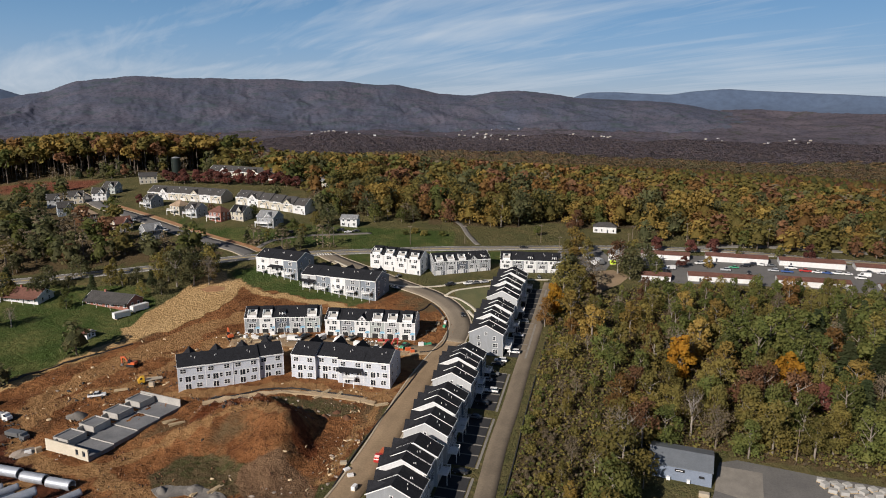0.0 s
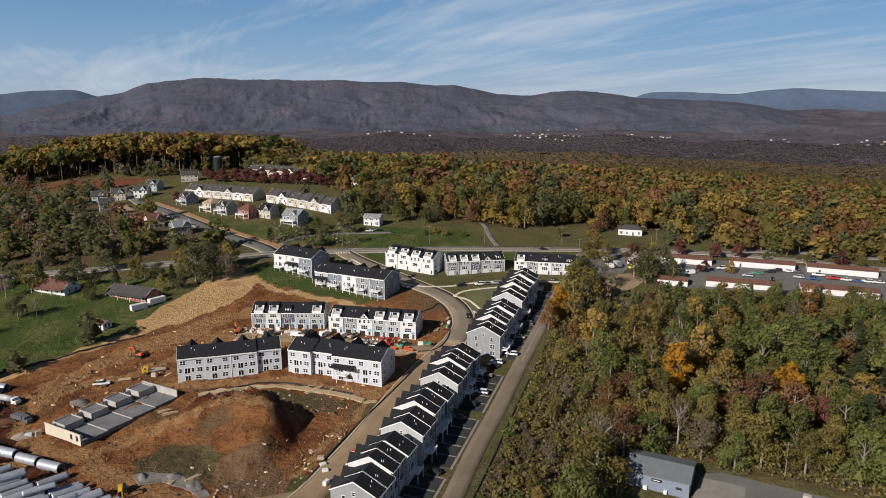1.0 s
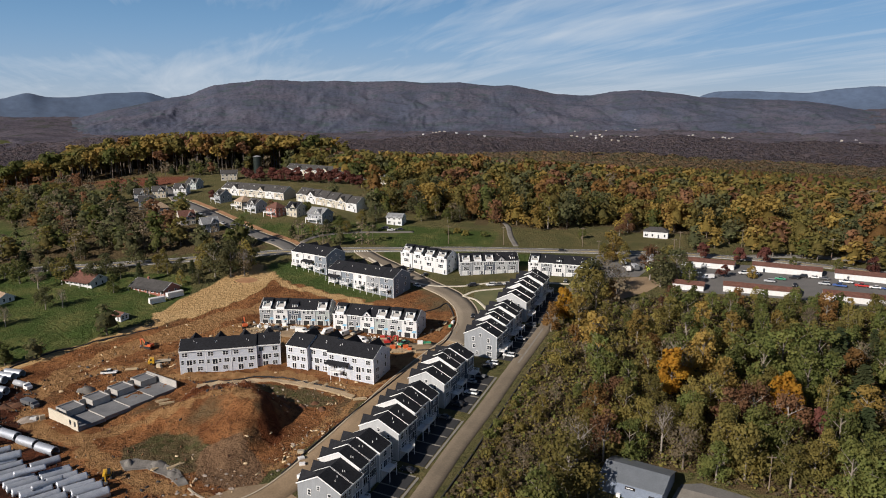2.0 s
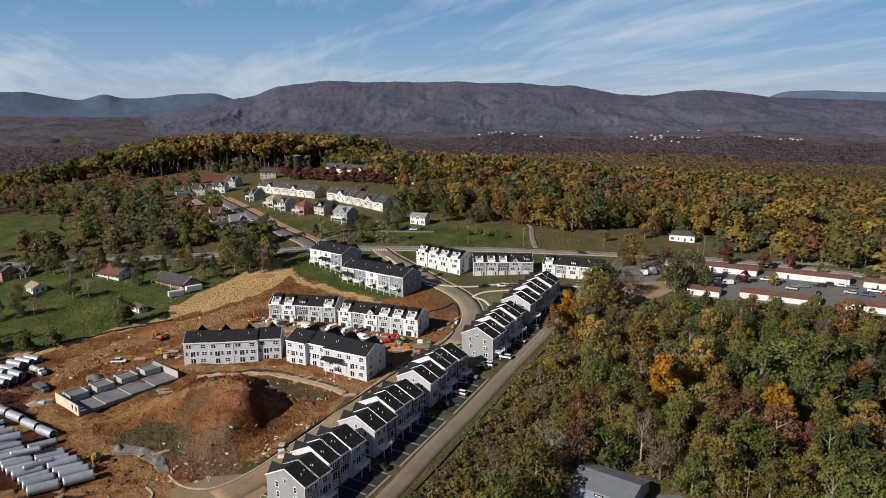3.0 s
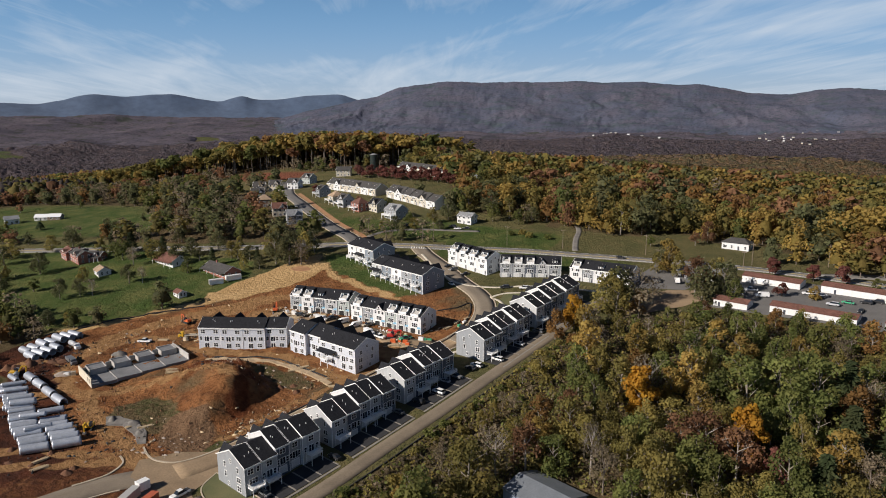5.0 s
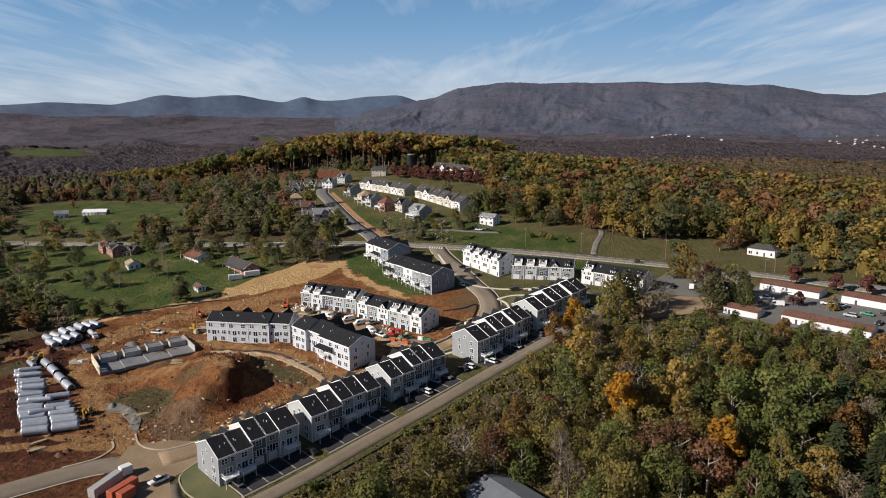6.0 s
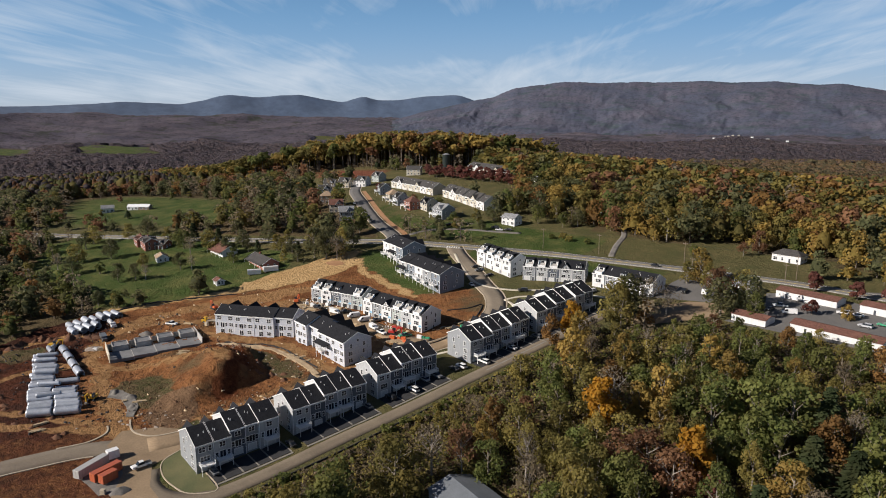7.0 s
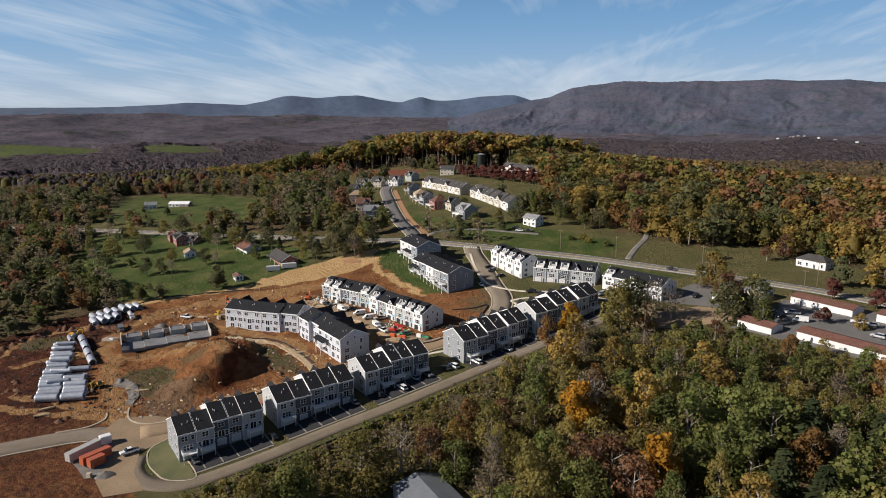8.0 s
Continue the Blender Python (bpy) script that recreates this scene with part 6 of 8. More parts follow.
CHEAP, FINE, LOFTY = {}, {}, {}
for kind, (leaf, n) in {"dark": ("dark", 92), "green": ("green", 92), "olive": ("olive", 92), "yellow": ("yellow", 92), "orange": ("orange", 92), "rust": ("rust", 92), "bare": ("bare", 110), "pine": ("pine", 92)}.items():
    CHEAP[kind], FINE[kind], LOFTY[kind] = [], [], []
    for k in range(3):
        rng = np.random.RandomState(100 + k)
        pine_ = [(0, 0, 3 + 2.2 * j, 3.6 - 0.62 * j, 1.6) for j in range(6)]
        CHEAP[kind].append(leaf_cloud(rng, crown_lobes(rng, 15, 5.6, 0.10, 13) if kind != "pine" else pine_, n, 0.95 if kind != "bare" else 0.62, 0.06, 0.3)[0])
        FINE[kind].append(leaf_cloud(rng, crown_lobes(rng, 15, 5.6, 0.08, 12) if kind != "pine" else pine_, 172, 0.67 if kind != "bare" else 0.48, 0.05, 0.3)[0])
        LOFTY[kind].append(leaf_cloud(rng, crown_lobes(rng, 15, 4.6, 0.60, 9), 170, 0.58, 0.06, 0.3)[0])
STICK = np.array([(-0.3, -0.3, -2), (0.3, -0.3, -2), (0.3, 0.3, -2), (-0.3, 0.3, -2), (-0.12, -0.12, 10), (0.12, -0.12, 10), (0.12, 0.12, 10), (-0.12, 0.12, 10)])
STICK_F = np.array([(0, 1, 5, 4), (1, 2, 6, 5), (2, 3, 7, 6), (3, 0, 4, 7)])
woods = {k: [] for k in CHEAP}
sticks, hearts = [], {k: [] for k in CHEAP}
HEX = np.arange(6) * np.pi / 3
r2 = np.random.RandomState(9)


def mass(kind, x, y, H, spread, fine=False, lofty=False):
    """One woodland tree. lofty: a tall forest tree, its crown carried high on a bare trunk."""
    v = (MEDIUM if fine else LOFTY if lofty and y < 720 else FINE if H > 8 and (y < 520 or x > -330) and y < 590 else CHEAP)[kind][r2.randint(3 if not fine else 2)]
    a = r2.uniform(0, 6.28)
    c, s = math.cos(a), math.sin(a)
    k = H / 15
    z = float(land(x, y))
    woods[kind].append(np.stack([(v[:, 0] * c - v[:, 1] * s) * k * spread + x, (v[:, 0] * s + v[:, 1] * c) * k * spread + y, v[:, 2] * k + z], 1))
    sticks.append(STICK * ((1.0, 1.0, k) if not lofty else (1.3, 1.3, k * 1.1)) + (x, y, z))
    if kind != "bare":
        lo, mid, up_ = (0.24, 0.52, 0.74) if not lofty else (0.66, 0.80, 0.90)
        rr = (3.2 if not lofty else 2.0) * k * spread * r2.uniform(0.6, 1.2, 6)
        low = np.stack([x + rr * np.cos(HEX + a), y + rr * np.sin(HEX + a), z + H * r2.uniform(lo - 0.06, lo + 0.08, 6)], 1)
        up = np.stack([x + 0.75 * rr * np.cos(HEX + a + 0.5), y + 0.75 * rr * np.sin(HEX + a + 0.5), z + H * r2.uniform(mid - 0.08, mid + 0.08, 6)], 1)
        hearts[kind].append(np.concatenate([low, up, [(x, y, z + up_ * H)]]))


def scatter(x0, x1, y0, y1, step, rule):
    """Trees on a loose grid; rule(x, y) gives the chance, the height and the mix of kinds, or None."""
    y = y0
    while y < y1:
        x = x0
        while x < x1:
            px_, py_ = x + r2.uniform(-0.45, 0.45) * step, y + r2.uniform(-0.45, 0.45) * step
            x += step
            got = rule(px_, py_)
            if not got or r2.random_sample() > got[0]:
                continue
            if not clear_of(px_, py_):
                continue
            mix = got[2]
            kind = r2.choice(list(mix), p=np.array(list(mix.values())) / sum(mix.values()))
            mass(str(kind), px_, py_, got[1] * r2.uniform(0.68, 1.12), r2.uniform(1.0, 1.5), lofty=got[1] > 24)
        y += step


AUTUMN = {"yellow": 0.16, "orange": 0.20, "olive": 0.36, "rust": 0.10, "green": 0.08, "dark": 0.12, "bare": 0.03, "pine": 0.01}
GOLDEN = {"yellow": 0.26, "olive": 0.46, "orange": 0.10, "green": 0.12, "rust": 0.06}
FARM = {"dark": 0.36, "green": 0.16, "olive": 0.12, "bare": 0.20, "rust": 0.08, "orange": 0.04, "pine": 0.04}
DULL = {"bare": 0.36, "olive": 0.10, "rust": 0.20, "dark": 0.30, "orange": 0.04}


FRONT_WOODS = [(-92, 520), (-62, 480), (-28, 470), (20, 466), (36, 458), (74, 476), (120, 460), (156, 446), (210, 420), (300, 405), (310, 450), (220, 470), (120, 512), (40, 512), (-40, 522), (-80, 545)]
MEDIUM = {}
for k, kind in enumerate(CHEAP):
    MEDIUM[kind] = []
    for j in range(2):
        rng = np.random.RandomState(300 + 3 * k + j)
        MEDIUM[kind].append(leaf_cloud(rng, crown_lobes(rng, 15, 6.0, 0.08, 16), 500 if kind != "bare" else 380, 0.46, 0.06, 0.3)[0])
got_ = []
rnd = random.Random(12)
tries = 0
while len(got_) < 210 and tries < 5000:
    tries += 1
    x, y = rnd.uniform(-95, 310), rnd.uniform(405, 546)
    r = rnd.uniform(8.0, 12.5)
    if not in_poly(x, y, FRONT_WOODS) or not clear_of(x, y, 11, 8) or any((x - a) ** 2 + (y - b) ** 2 < (r + c) ** 2 * 0.25 for a, b, c in got_):
        continue
    got_.append((x, y, r))
    kind = rnd.choices(("olive", "green", "dark", "yellow", "orange", "rust", "bare"), (0.34, 0.10, 0.20, 0.16, 0.14, 0.04, 0.02))[0]
    mass(kind, x, y, r * rnd.uniform(1.6, 2.3), rnd.uniform(1.05, 1.35), True)


def woods_rule(x, y):
    r = math.hypot(x + 60, y - 330)
    az = math.degrees(math.atan2(x - 95, y - 15))
    if r > (540 if x > -250 else 690) or az < -80 or az > 38 or y < 150 or (y < 205 and x > -176):
        return None
    if in_poly(x, y, GLADE):
        return None
    if in_poly(x, y, HILL_WOODS):
        return 0.99, 34 - 13 * float(smooth(-430, -560, x)), GOLDEN
    if in_poly(x, y, FRONT_WOODS):
        return None
    if in_poly(x, y, BACK_WOODS):
        return 0.98, 22, AUTUMN
    if in_poly(x, y, FIELD_FAR):
        return 0.05, 8, FARM
    if in_poly(x, y, GROVE):
        return 0.80, 16, FARM
    if in_poly(x, y, FARM_WOODS):
        return (0.90, 15, DULL) if x < -400 else (0.86, 17, FARM)
    for k, p in enumerate(MEADOWS):
        if in_poly(x, y, p):
            return (0.012, 9, FARM) if k in (0, 11) else (0.04, 9, FARM) if k == 12 else None
    if 95 < x < 275 and 295 < y < 352:
        return (0.3, 5, FARM) if y < 318 else None
    if x > 120:
        return 0.92, 15, AUTUMN
    if x < -330:
        return 0.80, 13, DULL if x < -480 or y > 520 else FARM
    return 0.97, 14, FARM


scatter(-800, 620, 150, 1060, 11.5, woods_rule)
for kind, got in woods.items():
    if got:
        v = np.concatenate(got)
        ob = new("woodland", arrays_mesh("woodland", v, np.arange(len(v)).reshape(-1, 4), LEAF[kind]))
        tagged(ob, "mass of %s woodland crowns over the hill" % {"bare": "bare grey-brown", "pine": "dark green conifer"}.get(kind, kind), "woods", kind="stuff")
HEART_F = []
for i in range(6):
    j = (i + 1) % 6
    HEART_F += [(i, j, 6 + i), (j, 6 + j, 6 + i), (6 + i, 6 + j, 12)]
HEART_F = np.array(HEART_F)
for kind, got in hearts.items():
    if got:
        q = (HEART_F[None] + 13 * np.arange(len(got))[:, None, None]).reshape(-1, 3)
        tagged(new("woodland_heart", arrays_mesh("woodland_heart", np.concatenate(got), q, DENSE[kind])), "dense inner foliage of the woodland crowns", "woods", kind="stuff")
v = np.concatenate(sticks)
q = (STICK_F[None] + 8 * np.arange(len(sticks))[:, None, None]).reshape(-1, 4)
tagged(new("woodland_trunks", arrays_mesh("woodland_trunks", v, q, M["bark"])), "grey trunks in the woodland", "woods", kind="stuff")


# ---------------------------------------------------------------- the wooded plain as far as the mountains
def canopy(name, r0, r1, step, size, tall, materials, label, seed):
    """Low crowns, one dome each, over a sector of the plain."""
    rng = np.random.RandomState(seed)
    n = int(math.radians(148) / 2 * (r1 ** 2 - r0 ** 2) / step ** 2)
    R = np.sqrt(rng.uniform(r0 ** 2, r1 ** 2, n))
    A = np.radians(rng.uniform(-86, 62, n))
    x, y = -60 + R * np.sin(A), 330 + R * np.cos(A)
    open_land = open_field(x, y)
    x, y = x[~open_land], y[~open_land]
    n = len(x)
    z = land(x, y)
    s = size * rng.uniform(0.65, 1.3, n)
    h = tall * rng.uniform(0.7, 1.25, n)
    a = rng.uniform(0, 6.28, n)[:, None] + np.arange(6) * np.pi / 3
    jig = rng.uniform(0.55, 1.35, (n, 6))
    low = np.stack([x[:, None] + np.cos(a) * s[:, None] * jig, y[:, None] + np.sin(a) * s[:, None] * jig, np.repeat((z + h * 0.25)[:, None], 6, 1)], -1)
    top = np.stack([x + rng.uniform(-0.3, 0.3, n) * s, y + rng.uniform(-0.3, 0.3, n) * s, z + h], -1)[:, None, :]
    if r0 < 2000:
        up = np.stack([x[:, None] + np.cos(a + 0.4) * (s * 0.80)[:, None] * jig, y[:, None] + np.sin(a + 0.4) * (s * 0.80)[:, None] * jig, (z + h * 0.78)[:, None] + rng.uniform(-0.22, 0.16, (n, 6)) * h[:, None]], -1)
        v = np.concatenate([low, up, top], 1)
        f = []
        for i in range(6):
            j = (i + 1) % 6
            f += [(i, j, 6 + i), (j, 6 + j, 6 + i), (6 + i, 6 + j, 12)]
    else:
        v = np.concatenate([low, top], 1)
        f = [(i, (i + 1) % 6, 6) for i in range(6)]
    f, per = np.array(f), v.shape[1]
    west = smooth(-420, -800, x + 0.25 * (y - 600) + 120 * waves(x, y, 300.0, seed))
    p_ = np.array([m[1] for m in materials])[None, :] * (1 - west)[:, None] + np.array([m[2] for m in materials])[None, :] * west[:, None]
    pick = (rng.random_sample(n)[:, None] > np.cumsum(p_, 1) / p_.sum(1)[:, None]).sum(1)
    for k, (mat, _, _) in enumerate(materials):
        vv = v[pick == k]
        q = (f[None] + per * np.arange(len(vv))[:, None, None]).reshape(-1, 3)
        tagged(new(name, arrays_mesh(name, vv.reshape(-1, 3), q, mat, True)), label, "woods", kind="stuff")


# both browns lean to grey-lilac: distance haze mixed into the leaf colour
far_haze_brown = leafy("far_haze_brown", (0.082, 0.066, 0.070), (0.112, 0.088, 0.090), (0.096, 0.078, 0.082), 0.0, True)
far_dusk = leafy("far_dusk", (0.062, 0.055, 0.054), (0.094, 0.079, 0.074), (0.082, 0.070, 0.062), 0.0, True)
canopy("wood", 510, 860, 8.4, 5.0, 15, [(DENSE["olive"], 0.38, 0.14), (DENSE["yellow"], 0.10, 0.02), (DENSE["rust"], 0.14, 0.08), (DENSE["orange"], 0.14, 0.02), (DENSE["green"], 0.24, 0.16), (far_dusk, 0.0, 0.40), (far_haze_brown, 0.0, 0.18)], "autumn woods on the far side of the hill", 7)


def crown_cells(name, palette, cell, shift=0.0):
    """A closed canopy: every crown takes a tone of its own, rounded and tufted by relief."""
    m, nt, b = shader(name)
    pos = nt.nodes.new("ShaderNodeNewGeometry").outputs["Position"]
    jog = nt.nodes.new("ShaderNodeTexNoise")
    jog.inputs["Scale"].default_value, jog.inputs["Detail"].default_value = 0.25, 3.0
    nt.links.new(pos, jog.inputs["Vector"])
    off = nt.nodes.new("ShaderNodeVectorMath")
    off.operation = "MULTIPLY_ADD"
    off.inputs[1].default_value = (cell * 0.5,) * 3
    nt.links.new(jog.outputs["Color"], off.inputs[0])
    nt.links.new(pos, off.inputs[2])
    vor = nt.nodes.new("ShaderNodeTexVoronoi")
    vor.inputs["Scale"].default_value = 1 / cell
    nt.links.new(off.outputs[0], vor.inputs["Vector"])
    sep = nt.nodes.new("ShaderNodeSeparateColor")
    nt.links.new(vor.outputs["Color"], sep.inputs[0])
    cr = nt.nodes.new("ShaderNodeValToRGB")
    while len(cr.color_ramp.elements) < len(palette):
        cr.color_ramp.elements.new(0.5)
    for k, (e, c) in enumerate(zip(cr.color_ramp.elements, palette)):
        e.position, e.color = k / (len(palette) - 1), rgba(c)
    stand = nt.nodes.new("ShaderNodeMath")
    stand.operation = "MULTIPLY_ADD"
    stand.inputs[1].default_value, stand.inputs[2].default_value = 1.5, -0.52 + shift
    nt.links.new(grain(nt, 0.008, 4, 0.6, None, pos), stand.inputs[0])
    both = nt.nodes.new("ShaderNodeMath")
    both.operation = "MULTIPLY_ADD"
    both.inputs[1].default_value = 0.55
    nt.links.new(sep.outputs[0], both.inputs[0])
    nt.links.new(stand.outputs[0], both.inputs[2])
    nt.links.new(both.outputs[0], cr.inputs[0])
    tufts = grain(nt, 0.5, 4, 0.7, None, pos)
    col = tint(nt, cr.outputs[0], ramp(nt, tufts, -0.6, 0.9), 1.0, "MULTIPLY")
    nt.links.new(col, b.inputs["Base Color"])
    b.inputs["Roughness"].default_value, b.inputs["Specular IOR Level"].default_value = 1.0, 0.0
    dome = nt.nodes.new("ShaderNodeMath")
    dome.operation = "MULTIPLY_ADD"
    dome.inputs[1].default_value = -1.6
    nt.links.new(vor.outputs["Distance"], dome.inputs[0])
    nt.links.new(tufts, dome.inputs[2])
    relief(nt, b, dome.outputs[0], 0.9, cell * 0.35)
    return m


def crown_sheet(name, r0, r1, cols, rings, tall, material, label, seed, a0=-88, a1=62):
    """The closed roof of a far forest: one uneven sheet of crowns over a sector of the plain, open at the fields."""
    rng = np.random.RandomState(seed)
    A, R = np.meshgrid(np.radians(np.linspace(a0, a1, cols)), np.geomspace(r0, r1, rings))
    X = -60 + R * np.sin(A) + rng.uniform(-3, 3, A.shape)
    Y = 330 + R * np.cos(A) + rng.uniform(-3, 3, A.shape)
    field = open_field(X, Y)
    Z = rolling(X, Y) + np.where(field, -3.0, tall * (0.55 + 0.45 * rng.random_sample(A.shape)) + 0.35 * tall * waves(X, Y, 60.0, seed))
    k = np.arange(A.size).reshape(A.shape)
    q = np.stack([k[:-1, :-1], k[:-1, 1:], k[1:, 1:], k[1:, :-1]], -1).reshape(-1, 4)
    tagged(new(name, arrays_mesh(name, np.stack([X, Y, Z], -1).reshape(-1, 3), q, material, True)), label, "woods", kind="stuff")


fw, nt, b = shader("hazed_plain_woods")
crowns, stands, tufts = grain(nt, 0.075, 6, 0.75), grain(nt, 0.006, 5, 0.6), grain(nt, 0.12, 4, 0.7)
# purple-grey base tones carry the haze over the far plain
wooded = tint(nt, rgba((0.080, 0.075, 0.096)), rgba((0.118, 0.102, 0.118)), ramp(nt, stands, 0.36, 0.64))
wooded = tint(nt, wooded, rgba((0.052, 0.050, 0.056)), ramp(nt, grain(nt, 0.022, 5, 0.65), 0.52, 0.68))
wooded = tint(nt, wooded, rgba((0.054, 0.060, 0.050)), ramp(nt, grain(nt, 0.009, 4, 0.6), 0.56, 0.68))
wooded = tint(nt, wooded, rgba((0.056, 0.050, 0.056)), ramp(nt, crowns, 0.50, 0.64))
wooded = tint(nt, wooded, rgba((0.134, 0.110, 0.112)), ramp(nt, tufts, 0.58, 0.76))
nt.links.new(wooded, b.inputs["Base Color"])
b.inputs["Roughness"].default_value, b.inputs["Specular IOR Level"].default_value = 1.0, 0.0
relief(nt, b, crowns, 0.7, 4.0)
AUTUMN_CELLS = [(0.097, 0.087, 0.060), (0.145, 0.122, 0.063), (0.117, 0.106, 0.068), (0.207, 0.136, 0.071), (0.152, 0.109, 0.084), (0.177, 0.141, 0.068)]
# crown tones pushed towards purple, distance haze held in the palette
HAZE_CELLS = [(0.070, 0.068, 0.072), (0.112, 0.091, 0.102), (0.083, 0.076, 0.084), (0.126, 0.099, 0.099), (0.094, 0.083, 0.100), (0.136, 0.113, 0.122)]
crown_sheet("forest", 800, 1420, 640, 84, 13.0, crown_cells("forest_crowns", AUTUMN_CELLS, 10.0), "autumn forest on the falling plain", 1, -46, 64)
crown_sheet("forest", 800, 1420, 300, 90, 13.0, crown_cells("forest_crowns_west", HAZE_CELLS, 10.0), "brown forest on the falling plain, tinted lilac for haze", 1, -88, -44)
crown_sheet("far_wood", 1380, 2330, 560, 84, 11.0, crown_cells("far_crowns", HAZE_CELLS, 12.0, 0.06), "forest over the rolling plain, its colour tinted with lilac haze", 5)
crown_sheet("far_forest", 2250, 4300, 480, 95, 9.0, fw, "forest over the far plain, purple-grey with haze in its colour", 2)
rng = np.random.RandomState(4)
for k in range(66):
    cluster = [(-10.0, 2650), (1.8, 2500), (1.6, 3250), (27.0, 2450), (6.0, 2900), (13.0, 2700), (-0.5, 3000), (26.0, 2520), (-10.6, 2700), (18.0, 2600), (2.2, 2480)][k % 11]
    a, r = radians(cluster[0] + rng.normal() * (1.1 if k % 11 in (0, 1, 8, 10) else 2.6)), cluster[1] + rng.normal() * 60
    x, y = 95 + r * math.sin(a), 15 + r * math.cos(a)
    w, d, h = rng.uniform(4, 9), rng.uniform(4, 7), rng.uniform(1.8, 2.8)
    ob = thing("far_building", pose(x, y, float(rolling(x, y)) + 8.5, 0, 0, rng.uniform(-25, 25)), ("distant white building in the wooded plain", "distant cream building in the wooded plain", "distant tan building in the wooded plain")[k % 3], "building", "distant buildings")
    part("wall", gable_walls(w, d, h, 1.6, 12).mesh("far_wall", M[("white_siding", "cream_siding", "beige_siding")[k % 3]]), ob)
    part("roof", gable_roof(w, d, h, 1.6).mesh("far_roof", M["light_roof"]), ob)


# ---------------------------------------------------------------- paved patches, paths and drives
def patch(name, poly, material, label, up=0.09, on=rolling, category="paving", step=4.0):
    """A paved patch over a polygon, laid on the land."""
    xs, ys = [p[0] for p in poly], [p[1] for p in poly]
    bm = bmesh.new()
    verts = [bm.verts.new((x, y, 0)) for x, y in poly]
    bm.faces.new(verts)
    for ax, lo, hi in ((0, min(xs), max(xs)), (1, min(ys), max(ys))):
        c = lo + step
        while c < hi:
            co, no = ((c, 0, 0), (1, 0, 0)) if ax == 0 else ((0, c, 0), (0, 1, 0))
            bmesh.ops.bisect_plane(bm, geom=bm.verts[:] + bm.edges[:] + bm.faces[:], plane_co=co, plane_no=no)
            c += step
    for v in bm.verts:
        v.co.z = float(on(v.co.x, v.co.y)) + up
    ext = bmesh.ops.extrude_face_region(bm, geom=bm.faces[:])
    for g in ext["geom"]:
        if isinstance(g, bmesh.types.BMVert):
            g.co.z -= 0.5
    bmesh.ops.recalc_face_normals(bm, faces=bm.faces)
    me = bpy.data.meshes.new(name)
    bm.to_mesh(me)
    bm.free()
    me.materials.append(M[material])
    return tagged(new(name, me), label, category, kind="structure")


patch("pavement_storage_yard", [(102, 347), (122, 342), (165, 332), (214, 318), (262, 306), (268, 352), (222, 366), (186, 378), (150, 388), (122, 394), (110, 390), (114, 366)], "asphalt", "grey asphalt yard among the storage sheds")
patch("pavement_front_lot", [(66, 366), (90, 368), (98, 384), (96, 408), (70, 407), (66, 390)], "asphalt", "patched grey asphalt lot beside the road")
patch("dirt_lot", [(62, 334), (72, 330), (92, 345), (100, 356), (94, 368), (82, 366), (68, 352)], "site_road", "bare brown dirt lot behind the road")
patch("pavement_workshop_yard", [(79, 182), (86, 196), (92, 197), (112, 189), (130, 183), (180, 168), (172, 120), (60, 120), (66, 160)], "asphalt", "worn grey asphalt yard of the workshop")
patch("concrete_apron", [(79.5, 183), (85, 194.5), (97, 190.5), (91, 176)], "apron", "tan concrete apron beside the workshop", 0.13)
patch("lot_lawn", [(7, 330), (10, 318), (16, 318), (26, 336), (25, 346), (14, 349), (6, 342)], "lawn_patch", "mown lawn island with pale kerb", 0.05) if "lawn_patch" in M else None
road("pavement_walk_east", [(-17.5, 196), (-11, 220), (-3.5, 246), (4, 266), (13, 281), (16, 302), (12, 318)], 1.5, "path", "pale concrete pavement beside the street", 0.2, (), 3.0, "pavement")
road("pavement_walk_green", [(-62, 384), (-44, 366), (-24, 350), (-4, 349), (14, 356), (34, 358), (58, 356)], 1.6, "path", "pale concrete pavement along the green", 0.2, (), 3.0, "pavement")
road("pavement_loop", [(1, 336), (6, 343), (16, 347), (27, 350)], 1.5, "path", "curved pale concrete path on the green", 0.18, (), 2.5, "pavement")
road("pavement_loop_inner", [(1, 336), (8, 332), (14, 322), (17, 312)], 1.5, "path", "curved pale concrete path on the green", 0.18, (), 2.5, "pavement")
END = [(-24.5, 171), (-8.5, 167.5), (4.5, 163.5), (-1, 157.5), (-8, 157), (-16, 158.5), (-23, 163)]
patch("lawn_end", END, "lawn_patch", "worn mown lawn at the end of the row", 0.16)
loop = bend(END + END[:1], 1.5)
tagged(new("kerb", ribbon(loop, -0.18, 0.18, 0.24, 0.4, 1, rolling).mesh("kerb", M["kerb"])), "pale concrete kerb round the end lawn", "kerb", kind="structure")
patch("road_junction", [(-52, 166), (-44, 175), (-33, 180), (-24, 174), (-24, 160), (-14, 153), (-2, 150), (-8, 141), (-18, 143), (-27, 152), (-38, 157), (-47, 158)], "site_road", "brown dusty junction of street and alley", 0.13, category="road")
patch("gravel_yard", [(-40, 156), (-34, 158), (-26, 155), (-18.5, 147), (-22, 141.5), (-29, 142.5), (-38, 143)], "gravel", "grey gravel round the containers", 0.1)
road("road_court", [(-2, 278), (-16, 276.5), (-32, 280), (-52, 283), (-72, 284), (-92, 283)], 9.5, "site_road", "dusty court between the unfinished rows", 0.12, (), 3.0)
road("road_farm_drive", [(22, 420), (17, 440), (13, 463), (4, 482)], 3.6, "gravel", "gravel drive between lawns", 0.08, ())
